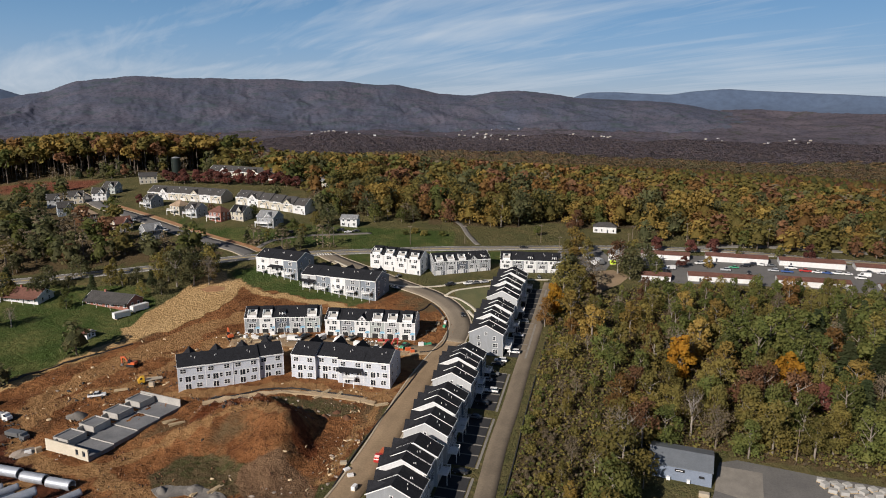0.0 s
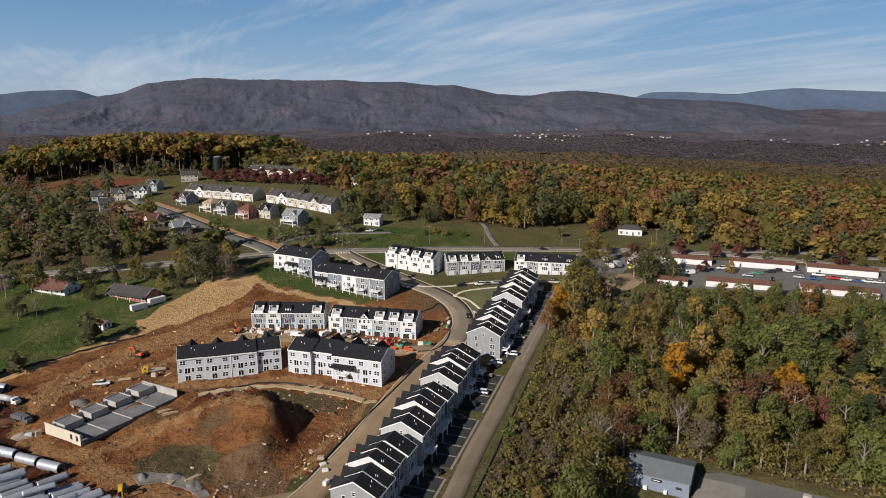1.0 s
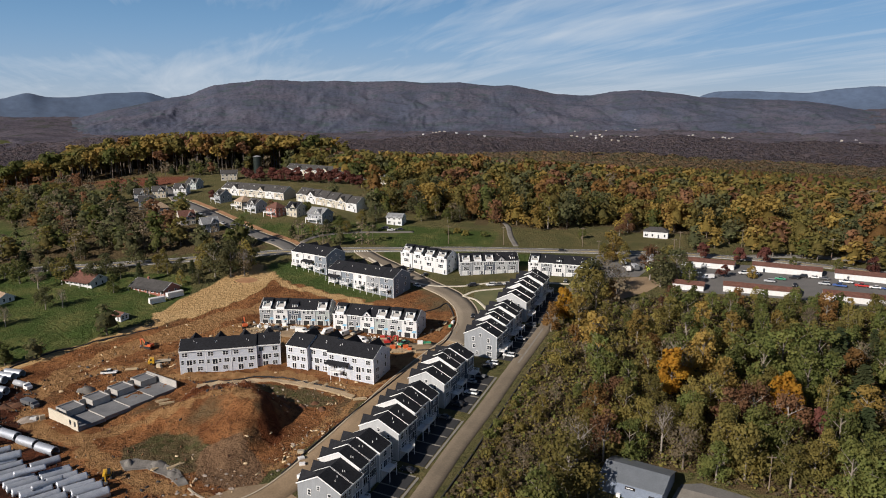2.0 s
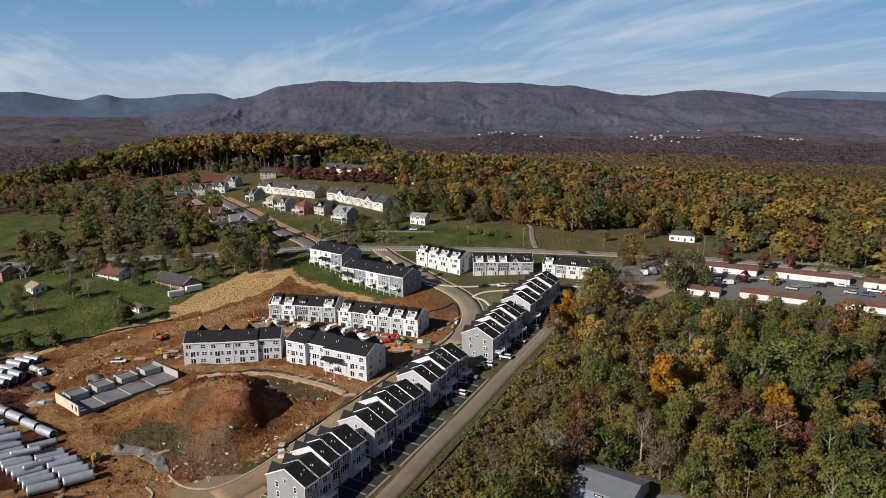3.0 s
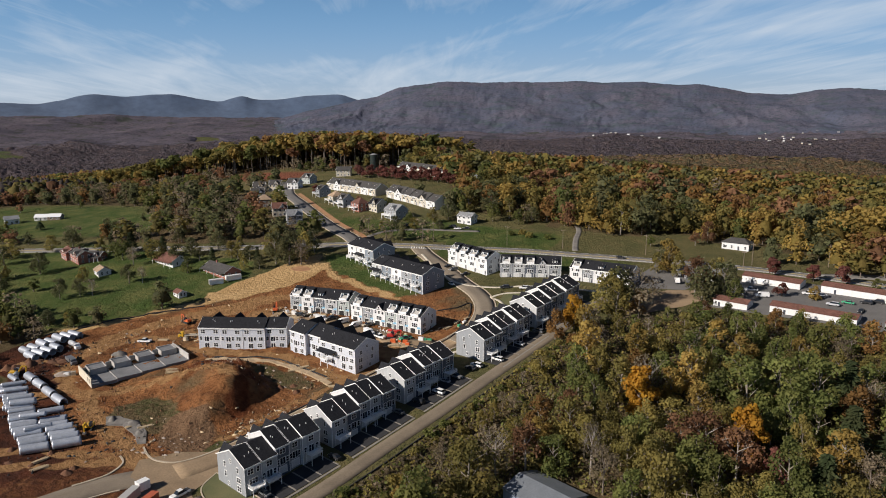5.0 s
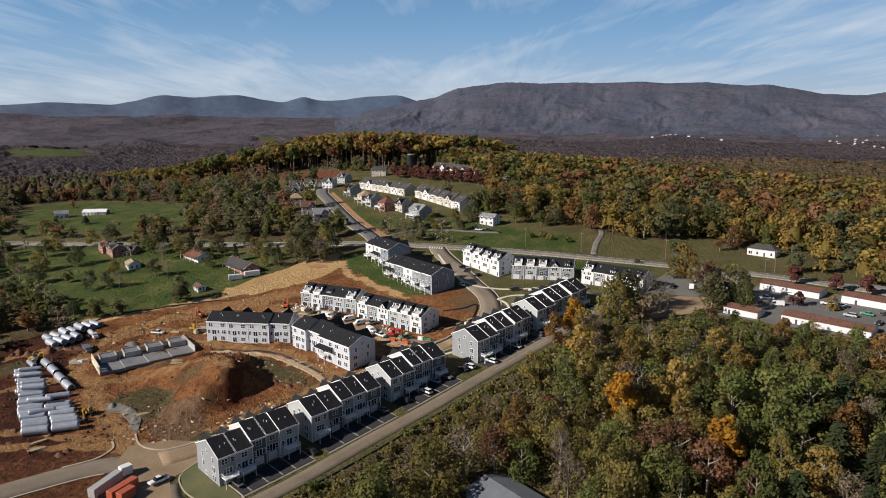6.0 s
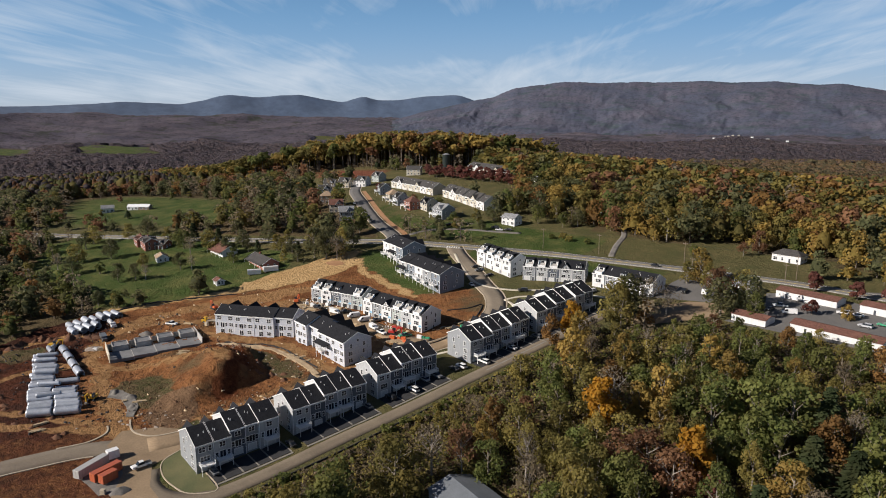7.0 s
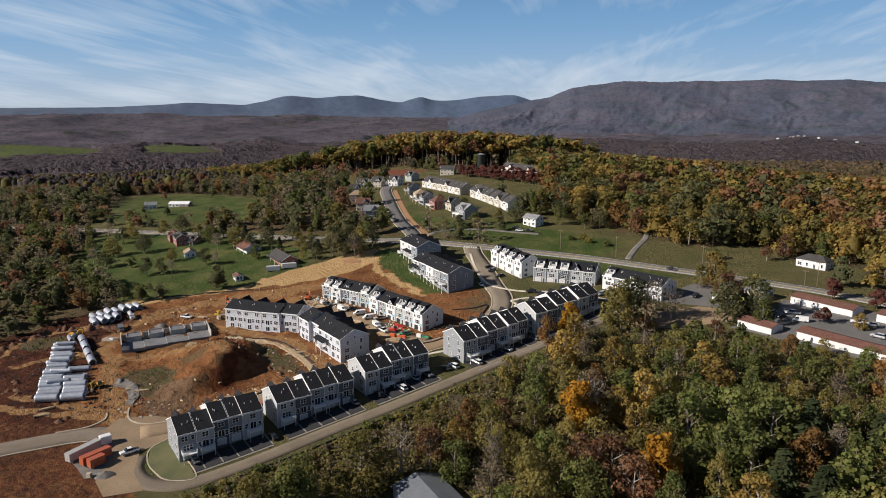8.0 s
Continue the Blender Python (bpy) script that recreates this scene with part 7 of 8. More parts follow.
road("road_house_drive", [(-110, 400), (-104, 414), (-86, 425), (-60, 432), (-46, 436)], 3.4, "gravel", "pale gravel drive to the white house", 0.08, ())
for pts in ([(-58.5, 147), (-54.6, 154.6), (-54.2, 158.7), (-55.2, 162.3), (-57.6, 164.2), (-59.5, 165)], [(-57, 172.2), (-53.8, 170.2), (-49.5, 168.4), (-45.2, 168.2), (-40, 170.2), (-35.8, 176), (-32.6, 184), (-30.2, 192)]):
    tagged(new("kerb", ribbon(bend(pts, 1.2), -0.28, 0.28, 0.3, 0.6, 1, rolling).mesh("kerb", M["kerb"])), "pale concrete kerb round the junction", "kerb", kind="structure")
patch("dirt_pit", [(-123.4, 336.6), (-121, 341), (-117, 342.5), (-112, 341), (-111, 338), (-114, 335.4), (-119, 334.6)], "orange_verge", "shallow orange clay pit in the straw slope", 0.12, land, "pit", 2.0)
# crossing at the mouth of the street
for k in range(6):
    p = Vector((-72.5 + 1.5 * k, 390.8 + 0.35 * k))
    tagged(new("road_marking", ribbon([p, p + Vector((-1.2, 2.6))], -0.3, 0.3, 0.24, 0.05, 1, rolling).mesh("crossing_bar", M["road_paint"])), "white bar of the street crossing", "road marking", kind="structure")
# black drives from the garages to the alley
for r, (p0, s0, s1, code, widths) in enumerate(ALLEY_ROWS):
    w = (s1 - s0) / sum(widths)
    s = s0
    for wk in widths:
        mid = p0 + U * (s + wk * w / 2)
        out = Vector((U.y, -U.x))
        line_ = [mid + out * (0.2 + 1.7 * j) for j in range(6)]
        ob = tagged(new("driveway", ribbon(line_, -wk * w / 2 + 0.3, wk * w / 2 - 0.3, 0.11, 0.4, 1, rolling).mesh("driveway", M["driveway"])), "black asphalt garage drive", "driveway", kind="structure")
        edge_ = [p + U * (wk * w / 2) for p in line_]
        tagged(new("kerb", ribbon(edge_, -0.22, 0.22, 0.15, 0.4, 1, rolling).mesh("drive_edge", M["apron"])), "pale concrete strip between garage drives", "kerb", kind="structure")
        s += wk * w
    a, b = p0 + U * s0, p0 + U * s1
    line_ = [a.lerp(b, t / 12) + Vector((U.y, -U.x)) * 9.5 for t in range(13)]
    tagged(new("kerb", ribbon(line_, -0.4, 0.4, 0.135, 0.4, 1, rolling).mesh("alley_apron", M["apron"])), "grey concrete apron between drives and alley", "kerb", kind="structure")
# dark silt socks along the street and the alley
for name, pts in (("silt_fence", [(-33, 184), (-28, 204), (-22, 223), (-15, 243), (-10.5, 256)]), ("silt_fence", [(-10, 274.2), (-3.5, 276), (0.5, 283), (2.0, 294.5), (0.2, 311), (-5.8, 326), (-9, 319.5), (-17, 312.5)]),
                  ("silt_fence", [(-178, 222), (-164, 244), (-150, 262), (-132, 278)]),
                  ("silt_fence", [(15, 172), (21.5, 196), (28, 222), (35, 248), (44, 281)]), ("silt_fence", [(-86, 234), (-76, 238), (-62, 244), (-48, 242), (-30, 238)])):
    line_ = bend(pts, 2.5)
    tagged(new(name, ribbon(line_, -0.16, 0.16, 0.5, 0.8, 1, land).mesh(name, M["black_cloth"])), "low black silt fence along the earthworks", "fence", "silt fences")
tagged(new("gravel_ramp", ribbon(bend([(-87, 231), (-80, 234), (-70, 238), (-60, 241), (-47, 239.5), (-34, 236.5), (-25, 233)], 2.5), -1.1, 1.1, 0.6, 1.6, 2, land).mesh("gravel_ramp", M["tan_gravel"])),
       "pale gravel bank below the unfinished houses", "bank", kind="structure")


# ---------------------------------------------------------------- vehicles
def loft_body(profile, width, taper=0.0, bevel=0.08):
    """A side profile (x, z) drawn out across the width, its top drawn in by taper."""
    bm = bmesh.new()
    zs = [p[1] for p in profile]
    z0, z1 = min(zs), max(zs)
    rings = []
    for s in (-1, 1):
        rings.append([bm.verts.new((x, s * (width / 2 - taper * (z - z0) / max(z1 - z0, 0.01)), z)) for x, z in profile])
    n = len(profile)
    bm.faces.new(rings[0])
    bm.faces.new(rings[1][::-1])
    for i in range(n):
        bm.faces.new((rings[0][i], rings[0][(i + 1) % n], rings[1][(i + 1) % n], rings[1][i]))
    bmesh.ops.recalc_face_normals(bm, faces=bm.faces)
    bmesh.ops.bevel(bm, geom=bm.edges[:], offset=bevel, segments=1, affect="EDGES")
    return bm


def bm_mesh(name, bm, material):
    me = bpy.data.meshes.new(name)
    bm.to_mesh(me)
    bm.free()
    me.materials.append(material)
    return me


WHEEL = {}


def wheel(parent, x, y, r, w=0.26):
    if r not in WHEEL:
        WHEEL[r] = (Soup().tube((0, -w / 2, 0), (0, w / 2, 0), r, r, 14).mesh("tyre", M["tyre"]), Soup().tube((0, -w / 2 - 0.02, 0), (0, w / 2 + 0.02, 0), r * 0.55, r * 0.55, 10).mesh("rim", M["rim"]))
    ob = part("wheel", WHEEL[r][0], parent, "", pose(x, y, r))
    part("rim", WHEEL[r][1], ob, "", Matrix())


SHAPES = {
    "sedan": (4.6, [(-2.3, 0.35), (-2.3, 0.85), (-1.1, 0.95), (1.5, 0.95), (2.3, 0.9), (2.3, 0.35)], [(-1.0, 0.9), (-0.3, 1.42), (1.1, 1.42), (1.8, 0.92)], 1.75),
    "suv": (4.8, [(-2.4, 0.4), (-2.4, 1.0), (-1.2, 1.1), (2.35, 1.1), (2.4, 0.4)], [(-1.15, 1.05), (-0.5, 1.72), (2.1, 1.72), (2.35, 1.08)], 1.85),
    "pickup": (5.6, [(-2.8, 0.45), (-2.8, 1.08), (-1.5, 1.16), (2.8, 1.12), (2.8, 0.45)], [(-1.45, 1.1), (-0.8, 1.85), (0.75, 1.85), (0.95, 1.1)], 1.95),
    "van": (5.6, [(-2.8, 0.4), (-2.8, 1.1), (-2.0, 1.25), (-1.4, 2.15), (2.7, 2.2), (2.8, 0.4)], [(-2.02, 1.2), (-1.5, 2.0), (-0.6, 2.05), (-0.6, 1.25)], 1.95),
}
CAR_MESH = {}


def car(shape, colour, x, y, turn, where, z=None, scale=1.08):
    length, low, top, width = SHAPES[shape]
    key = (shape, colour)
    if key not in CAR_MESH:
        CAR_MESH[key] = (bm_mesh("body", loft_body(low, width, 0.08), PAINT[colour]), bm_mesh("glasshouse", loft_body(top, width - (0.12 if shape != "van" else -0.03), 0.22 if shape != "van" else 0.02), M["glass"]),
                         bm_mesh("car_roof", loft_body([(a + s_ * 0.12, top[1][1] - 0.03 + h_) for (a, _), s_, h_ in ((top[1], 1, 0), (top[2], -1, 0), (top[2], -1, 0.07), (top[1], 1, 0.07))], width - 0.5, 0.02, 0.02), PAINT[colour]))
    z = float(rolling(x, y)) + 0.15 if z is None else z
    name = {"sedan": "car", "suv": "car", "pickup": "pickup_truck", "van": "van"}[shape]
    ob = thing(name, pose(x, y, z, 0, 0, turn) @ Matrix.Scale(scale, 4), "%s %s parked %s" % (colour, {"suv": "estate car"}.get(shape, shape), where), "car" if shape in ("sedan", "suv") else shape, "parked vehicles")
    body, glass, cap = CAR_MESH[key]
    bo = part("body", body, ob)
    part("cabin_glass", glass, ob)
    if shape != "van":
        part("roof", cap, ob)
    if shape == "pickup":
        part("cargo_bed", Soup().box(1.1, 2.7, -0.78, 0.78, 1.1, 1.14).mesh("cargo_bed", M["black_cloth"]), ob)
    for ex in (-1, 1):
        for ey in (-1, 1):
            wheel(ob, ex * length * 0.30, ey * (width / 2 - 0.1), 0.36)
    for ey in (-1, 1):
        part("headlight", Soup().box(-length / 2 - 0.02, -length / 2 + 0.1, ey * width * 0.36 - 0.18, ey * width * 0.36 + 0.18, 0.68, 0.84).mesh("headlight", M["trim"]), bo)
    return ob


alley_turn = math.degrees(math.atan2(U.y, U.x)) - 90
for shape, colour, x, y, turn, where in [
        ("suv", "white", 18.0, 241.0, alley_turn, "on a garage drive"), ("sedan", "grey", 10.6, 223.5, alley_turn, "on a garage drive"), ("suv", "black", 14.0, 232.5, alley_turn, "on a garage drive"),
        ("sedan", "silver", 16.5, 249.5, alley_turn, "on a garage drive"), ("pickup", "grey", 19.0, 254.0, alley_turn + 180, "on a garage drive"), ("suv", "white", 23.4, 264.8, alley_turn, "beside the alley"),
        ("sedan", "black", 5.0, 192.0, alley_turn, "on a garage drive"), ("sedan", "grey", -3.6, 168.2, alley_turn, "under a deck"), ("suv", "white", 29.5, 272, alley_turn, "on a garage drive"), ("sedan", "silver", 33, 288, alley_turn, "on a garage drive"),
        ("suv", "grey", 37.0, 302, alley_turn, "on a garage drive"), ("sedan", "black", 22, 262, alley_turn, "on a garage drive"),
        ("sedan", "black", -2.6, 243.0, 75, "at the kerb"), ("suv", "grey", 0.2, 249.5, 75, "at the kerb"), ("sedan", "black", 9.4, 311, 95, "at the kerb"), ("sedan", "white", -25, 346, 140, "at the kerb"),
        ("suv", "white", 13.5, 351.5, 20, "beside the green"), ("sedan", "grey", 17.5, 352.6, 18, "beside the green"), ("sedan", "silver", 22.0, 353.6, 18, "beside the green"), ("suv", "black", 3.5, 350, 30, "beside the green"), ("pickup", "yellow", 31, 357, 10, "beside the green"),
        ("suv", "grey", -33, 366, 60, "before a garage"), ("sedan", "black", -24, 362, 60, "before a garage"), ("sedan", "black", -38, 370, 55, "before a garage"), ("suv", "silver", 36, 362, 80, "before a garage"), ("sedan", "grey", 52, 359, 85, "before a garage"),
        ("van", "white", -53.5, 285.5, 62, "on the dirt court"), ("van", "white", -45.5, 284.2, 62, "on the dirt court"), ("van", "white", -35.5, 279.5, 160, "on the dirt court"), ("pickup", "white", -28.5, 277.0, 165, "on the dirt court"),
        ("pickup", "black", -77.5, 285.2, 175, "on the dirt court"), ("van", "white", -65.0, 284.6, 178, "on the dirt court"), ("pickup", "black", -61.0, 287.5, 60, "on the dirt court"), ("pickup", "green", -16.5, 279.0, 60, "on the dirt court"), ("pickup", "tan", -40.2, 286.5, 62, "on the dirt court"),
        ("pickup", "white", -126.8, 235.0, 200, "on red earth"), ("pickup", "white", -25.6, 157.4, 80, "at the dusty junction"), ("sedan", "black", 50, 413.0, 178, "on the country road"),
        ("van", "white", 84, 391, 100, "on the front lot"), ("pickup", "black", 76, 378, 95, "on the front lot"), ("pickup", "white", 119, 372, 20, "in the storage yard"),
        ("pickup", "black", 146, 366.5, 10, "in the storage yard"), ("suv", "white", 143, 371.5, 10, "in the storage yard"), ("sedan", "white", 148, 370.5, 12, "in the storage yard"), ("sedan", "green", 158, 362, -15, "in the storage yard"),
        ("suv", "black", 165, 364, -15, "in the storage yard"), ("suv", "black", 169.5, 366, -15, "in the storage yard"), ("sedan", "white", 174.5, 365, -20, "in the storage yard"), ("sedan", "grey", 179, 363.5, -20, "in the storage yard"),
        ("suv", "silver", 176, 354.5, -18, "in the storage yard"), ("pickup", "blue", 182, 352, -18, "in the storage yard"), ("pickup", "red", 192, 352.5, -18, "in the storage yard"), ("sedan", "white", 197, 350.5, -18, "in the storage yard"),
        ("sedan", "blue", 201.5, 349, -18, "in the storage yard"), ("suv", "white", 206, 348, -18, "in the storage yard"), ("sedan", "white", 211, 347, -18, "in the storage yard"), ("van", "white", 218, 343.5, -20, "in the storage yard"),
        ("suv", "grey", 112, 368, 70, "in the storage yard"), ("sedan", "black", 116, 366, 70, "in the storage yard"), ("van", "white", 124, 364, 15, "in the storage yard"), ("suv", "silver", 152, 358, -15, "in the storage yard"), ("pickup", "white", 187, 358, -18, "in the storage yard"), ("sedan", "black", 162, 352, 70, "in the storage yard"), ("suv", "white", 214, 340, -20, "in the storage yard"), ("sedan", "grey", 224, 350, -20, "in the storage yard"), ("sedan", "silver", 230, 348, -20, "in the storage yard"), ("suv", "black", 236, 345, -20, "in the storage yard"), ("sedan", "white", 241, 343, -20, "in the storage yard"), ("sedan", "white", -61, 434, 15, "on gravel by the white house"), ("sedan", "black", -56, 437, 20, "on gravel by the white house"), ("suv", "black", -66, 437, 10, "on gravel by the white house"), ("sedan", "white", 2, 485, 60, "on the gravel drive"),
        ("suv", "black", -97, 428, 10, "near the drive"), ("pickup", "silver", -176, 428, 135, "on the estate road"), ("sedan", "white", -206, 452, 135, "on the estate road"), ("suv", "grey", -155, 414, 135, "on the estate road")]:
    car(shape, colour, x, y, turn, where)


def truck(x, y, turn, cab, box, label, kind="box"):
    ob = thing("lorry", pose(x, y, ground_z(x, y) + 0.1, 0, 0, turn), label, "lorry", "site vehicles")
    part("chassis", Soup().box(-4.4, 3.9, -0.5, 0.5, 0.7, 1.0).mesh("chassis", M["black_cloth"]), ob)
    cb = part("cab", bm_mesh("cab", loft_body([(-4.6, 0.6), (-4.6, 1.7), (-4.0, 2.0), (-3.6, 2.8), (-2.2, 2.8), (-2.2, 0.6)], 2.3, 0.1), PAINT[cab]), ob)
    part("windscreen", bm_mesh("windscreen", loft_body([(-4.02, 1.95), (-3.64, 2.7), (-3.0, 2.7), (-3.0, 1.95)], 2.26, 0.08, 0.03), M["glass"]), cb)
    if kind == "dump":
        part("tipper_bed", bm_mesh("tipper_bed", loft_body([(-1.9, 1.1), (-2.0, 2.7), (3.9, 2.5), (3.9, 1.3), (3.2, 1.1)], 2.4, -0.12), PAINT[box]), ob)
    elif kind == "flat":
        part("flatbed", Soup().box(-1.9, 4.2, -1.2, 1.2, 1.0, 1.25).mesh("flatbed", PAINT[box]), ob)
    else:
        part("tank", Soup().tube((-1.8, 0, 1.95), (4.0, 0, 1.95), 1.1, 1.1, 14).mesh("tank", PAINT[box], True), ob)
    for ex in (-3.4, 1.6, 2.9):
        for ey in (-1, 1):
            wheel(ob, ex, ey * 1.0, 0.5, 0.4)


truck(-152.5, 219, 165, "white", "silver", "white tank lorry with silver tank on earth", "tank")
truck(-140, 208, 160, "grey", "grey", "dusty grey tipper lorry on red earth", "dump")
truck(-19.8, 200, 75, "red", "orange", "red flatbed lorry on the dusty street", "flat")
truck(120, 391, 5, "white", "silver", "white lorry with silver tank in the yard", "tank")
truck(128, 383, 8, "white", "white", "white flatbed lorry in the yard", "flat")
truck(-112, 247, 30, "yellow", "tan", "yellow flatbed site lorry on earth", "flat")


def excavator(x, y, turn, colour, label, reach=1.0):
    ob = thing("excavator", pose(x, y, ground_z(x, y), 0, 0, turn), label, "excavator", "site machines")
    for ey in (-1.1, 1.1):
        part("track", bm_mesh("track", loft_body([(-1.9, 0.35), (-1.5, 0.0), (1.5, 0.0), (1.9, 0.35), (1.5, 0.8), (-1.5, 0.8)], 0.55, 0, 0.05), M["tyre"]), ob, "", pose(0, ey, 0))
    part("house", bm_mesh("house", loft_body([(-1.9, 0.95), (-2.0, 2.0), (0.2, 2.1), (1.0, 1.4), (1.0, 0.95)], 2.4, 0.1), PAINT[colour]), ob)
    part("cab", bm_mesh("cab", loft_body([(-0.4, 1.5), (-0.4, 2.9), (0.9, 2.9), (1.2, 1.5)], 1.0, 0.05), M["glass"]), ob, "", pose(0, 0.65, 0))
    part("boom", bm_mesh("boom", loft_body([(0.9, 1.3), (2.6, 4.0), (4.3, 3.8), (4.4, 3.4), (2.9, 3.4), (1.4, 1.2)], 0.5, 0, 0.04), PAINT[colour]), ob)
    part("stick", bm_mesh("stick", loft_body([(4.1, 3.9), (4.6, 3.7), (4.2, 0.9), (3.9, 0.9)], 0.4, 0, 0.04), PAINT[colour]), ob)
    part("bucket", bm_mesh("bucket", loft_body([(3.7, 1.0), (4.5, 0.9), (4.6, 0.2), (3.6, 0.05)], 1.1, 0.05, 0.05), M["rim"]), ob)
    return ob


excavator(-84, 173, -60, "yellow", "yellow excavator with lowered boom on earth")
excavator(-93, 285.5, 120, "orange", "orange excavator on the churned earth")
excavator(-124, 258, 170, "orange", "orange excavator by the field's edge")
excavator(-150, 190, 40, "yellow", "yellow excavator behind the pipe stacks")
excavator(-23.5, 279, 20, "red", "red machine with raised boom on the court")


# ---------------------------------------------------------------- containers, pipes and building stuff
def container(x, y, turn, colour, label, length=12.0):
    ob = thing("container", pose(x, y, ground_z(x, y) + 0.35, 0, 0, turn), label, "container", "site containers")
    ring_ = []
    n = int(length / 0.5)
    for sgn in (1, -1):
        for k in range(n + 1):
            xx = sgn * (-length / 2 + k * length / n)
            ring_ += [(xx, sgn * (-1.2 if k % 2 else -1.27), 0.0)]
    s = Soup().prism(ring_, (0, 0, 2.7))
    part("shell", s.mesh("shell", PAINT[colour]), ob)
    for ey in (-0.6, 0.6):
        part("door", Soup().box(-length / 2 - 0.06, -length / 2, ey - 0.57, ey + 0.57, 0.12, 2.58).mesh("door", PAINT[colour]), ob)
    for ex in (-length / 2 + 1, length / 2 - 1):
        part("skid", Soup().box(ex - 0.2, ex + 0.2, -1.2, 1.2, -0.9, 0).mesh("skid", M["timber"]), ob)
    return ob


container(-36.6, 147.4, 105, "pallet", "long pale grey trailer on gravel", 11.5)
container(-30.2, 148.6, 97, "container_red", "rusty red shipping container on gravel", 9.5)
container(-27.0, 147.4, 97, "container_red", "short rusty red container on gravel", 5.0)
container(-38.2, 155.2, 80, "white", "small white cabin beside the trailer", 3.4)
container(-148.2, 303.5, 52, "white", "white caravan beside the straw slope", 7.5)
container(-143.2, 311.5, 60, "white", "long white trailer behind a caravan", 8.5)


def pipe_mesh(length, r, rib=0.09):
    s = Soup()
    n, sides = int(length / 0.45), 20
    for inner in (False, True):
        for k in range(n + 1):
            rad = (r + (rib if k % 2 else 0.0)) if not inner else r - 0.07
            for i in range(sides):
                t = 2 * math.pi * i / sides
                s.v.append((rad * math.cos(t), -length / 2 + k * length / n, rad * math.sin(t) + r))
    off = (n + 1) * sides
    for k in range(n):
        for i in range(sides):
            j = (i + 1) % sides
            a = k * sides
            s.f.append((a + i, a + j, a + sides + j, a + sides + i))
            s.f.append((off + a + i, off + a + sides + i, off + a + sides + j, off + a + j))
    for a in (0, n * sides):
        for i in range(sides):
            j = (i + 1) % sides
            s.f.append((a + i, off + a + i, off + a + j, a + j))
    return s.mesh("culvert_pipe", M["steel_pipe"], True)


PIPES = {r: pipe_mesh(8.4, r) for r in (0.75, 0.95, 1.2, 1.5)}


def pipe(x, y, r, turn=0.0, up=0.0):
    ob = thing("culvert_pipe", pose(x, y, ground_z(x, y) + up - 0.05, 0, 0, turn), "galvanised corrugated culvert pipe %s" % ("stacked on others" if up else "lying on red earth"), "pipe", "culvert pipes", PIPES[r])
    return ob


prnd = random.Random(3)
start, ending, axis_ = Vector((-142.0, 182.6)), Vector((-86.6, 154.6)), Vector((0.669, 0.743))
sizes = (0.95, 0.75, 0.95, 0.95, 0.75, 0.95, 0.95, 0.95, 0.75, 0.95, 1.2, 0.95, 1.2, 1.2, 0.95, 1.2, 1.2, 1.5, 1.2, 1.5, 1.5)
gone, total = 0.0, sum(2 * r for r in sizes) - sizes[0] - sizes[-1]
for k, r in enumerate(sizes):
    p = start.lerp(ending, gone / total)
    gone += r + (sizes[k + 1] if k + 1 < len(sizes) else 0)
    p += axis_ * prnd.uniform(-0.7, 0.7)
    pipe(p.x, p.y, r, -42 + prnd.uniform(-3, 3))
    if k in (1, 4, 7, 10, 12) or k > 13:
        q = p + axis_ * (8.9 + prnd.uniform(-0.5, 0.5)) if k > 11 else p + axis_ * 1.4
        pipe(q.x, q.y, r, -42 + prnd.uniform(-4, 4), 0.0 if k > 11 else 1.75)
    if k in (14, 17):
        q = p + axis_ * 3.0
        pipe(q.x, q.y, 0.75, -42 + prnd.uniform(-9, 9), 2.4)
for k in range(3):
    pipe(-145.5 - 2.2 * k, 186.5 + 2.0 * k, 0.95, 75 - 12 * k)
for k in range(4):
    pipe(-138.5 + 8.9 * k, 189.2 - 2.45 * k, 1.5, 75)
for k in range(7):
    pipe(-168.0 + 0.75 * k, 207.0 + 3.45 * k, 1.5, 82 + prnd.uniform(-3, 3))
    if k < 4:
        pipe(-159.5 + 0.3 * k, 203.5 + 3.6 * k, 1.5, 82 + prnd.uniform(-3, 3))


def lumber(x, y, turn, label="pile of pale sawn timber on earth", n=9, length=4.5):
    ob = thing("lumber_pile", pose(x, y, ground_z(x, y), 0, 0, turn), label, "timber", "timber piles")
    r = random.Random(int(x * 13 + y))
    for k in range(n):
        cx, cz = (k % 4) * 0.42 - 0.6, (k // 4) * 0.24
        me = Soup().box(-length / 2, length / 2, -0.16, 0.16, 0, 0.2).mesh("board", M["timber"]) if k == 0 else me
        part("board", me, ob, "", pose(r.uniform(-0.5, 0.5), cx, cz + 0.05, 0, 0, r.uniform(-9, 9)))


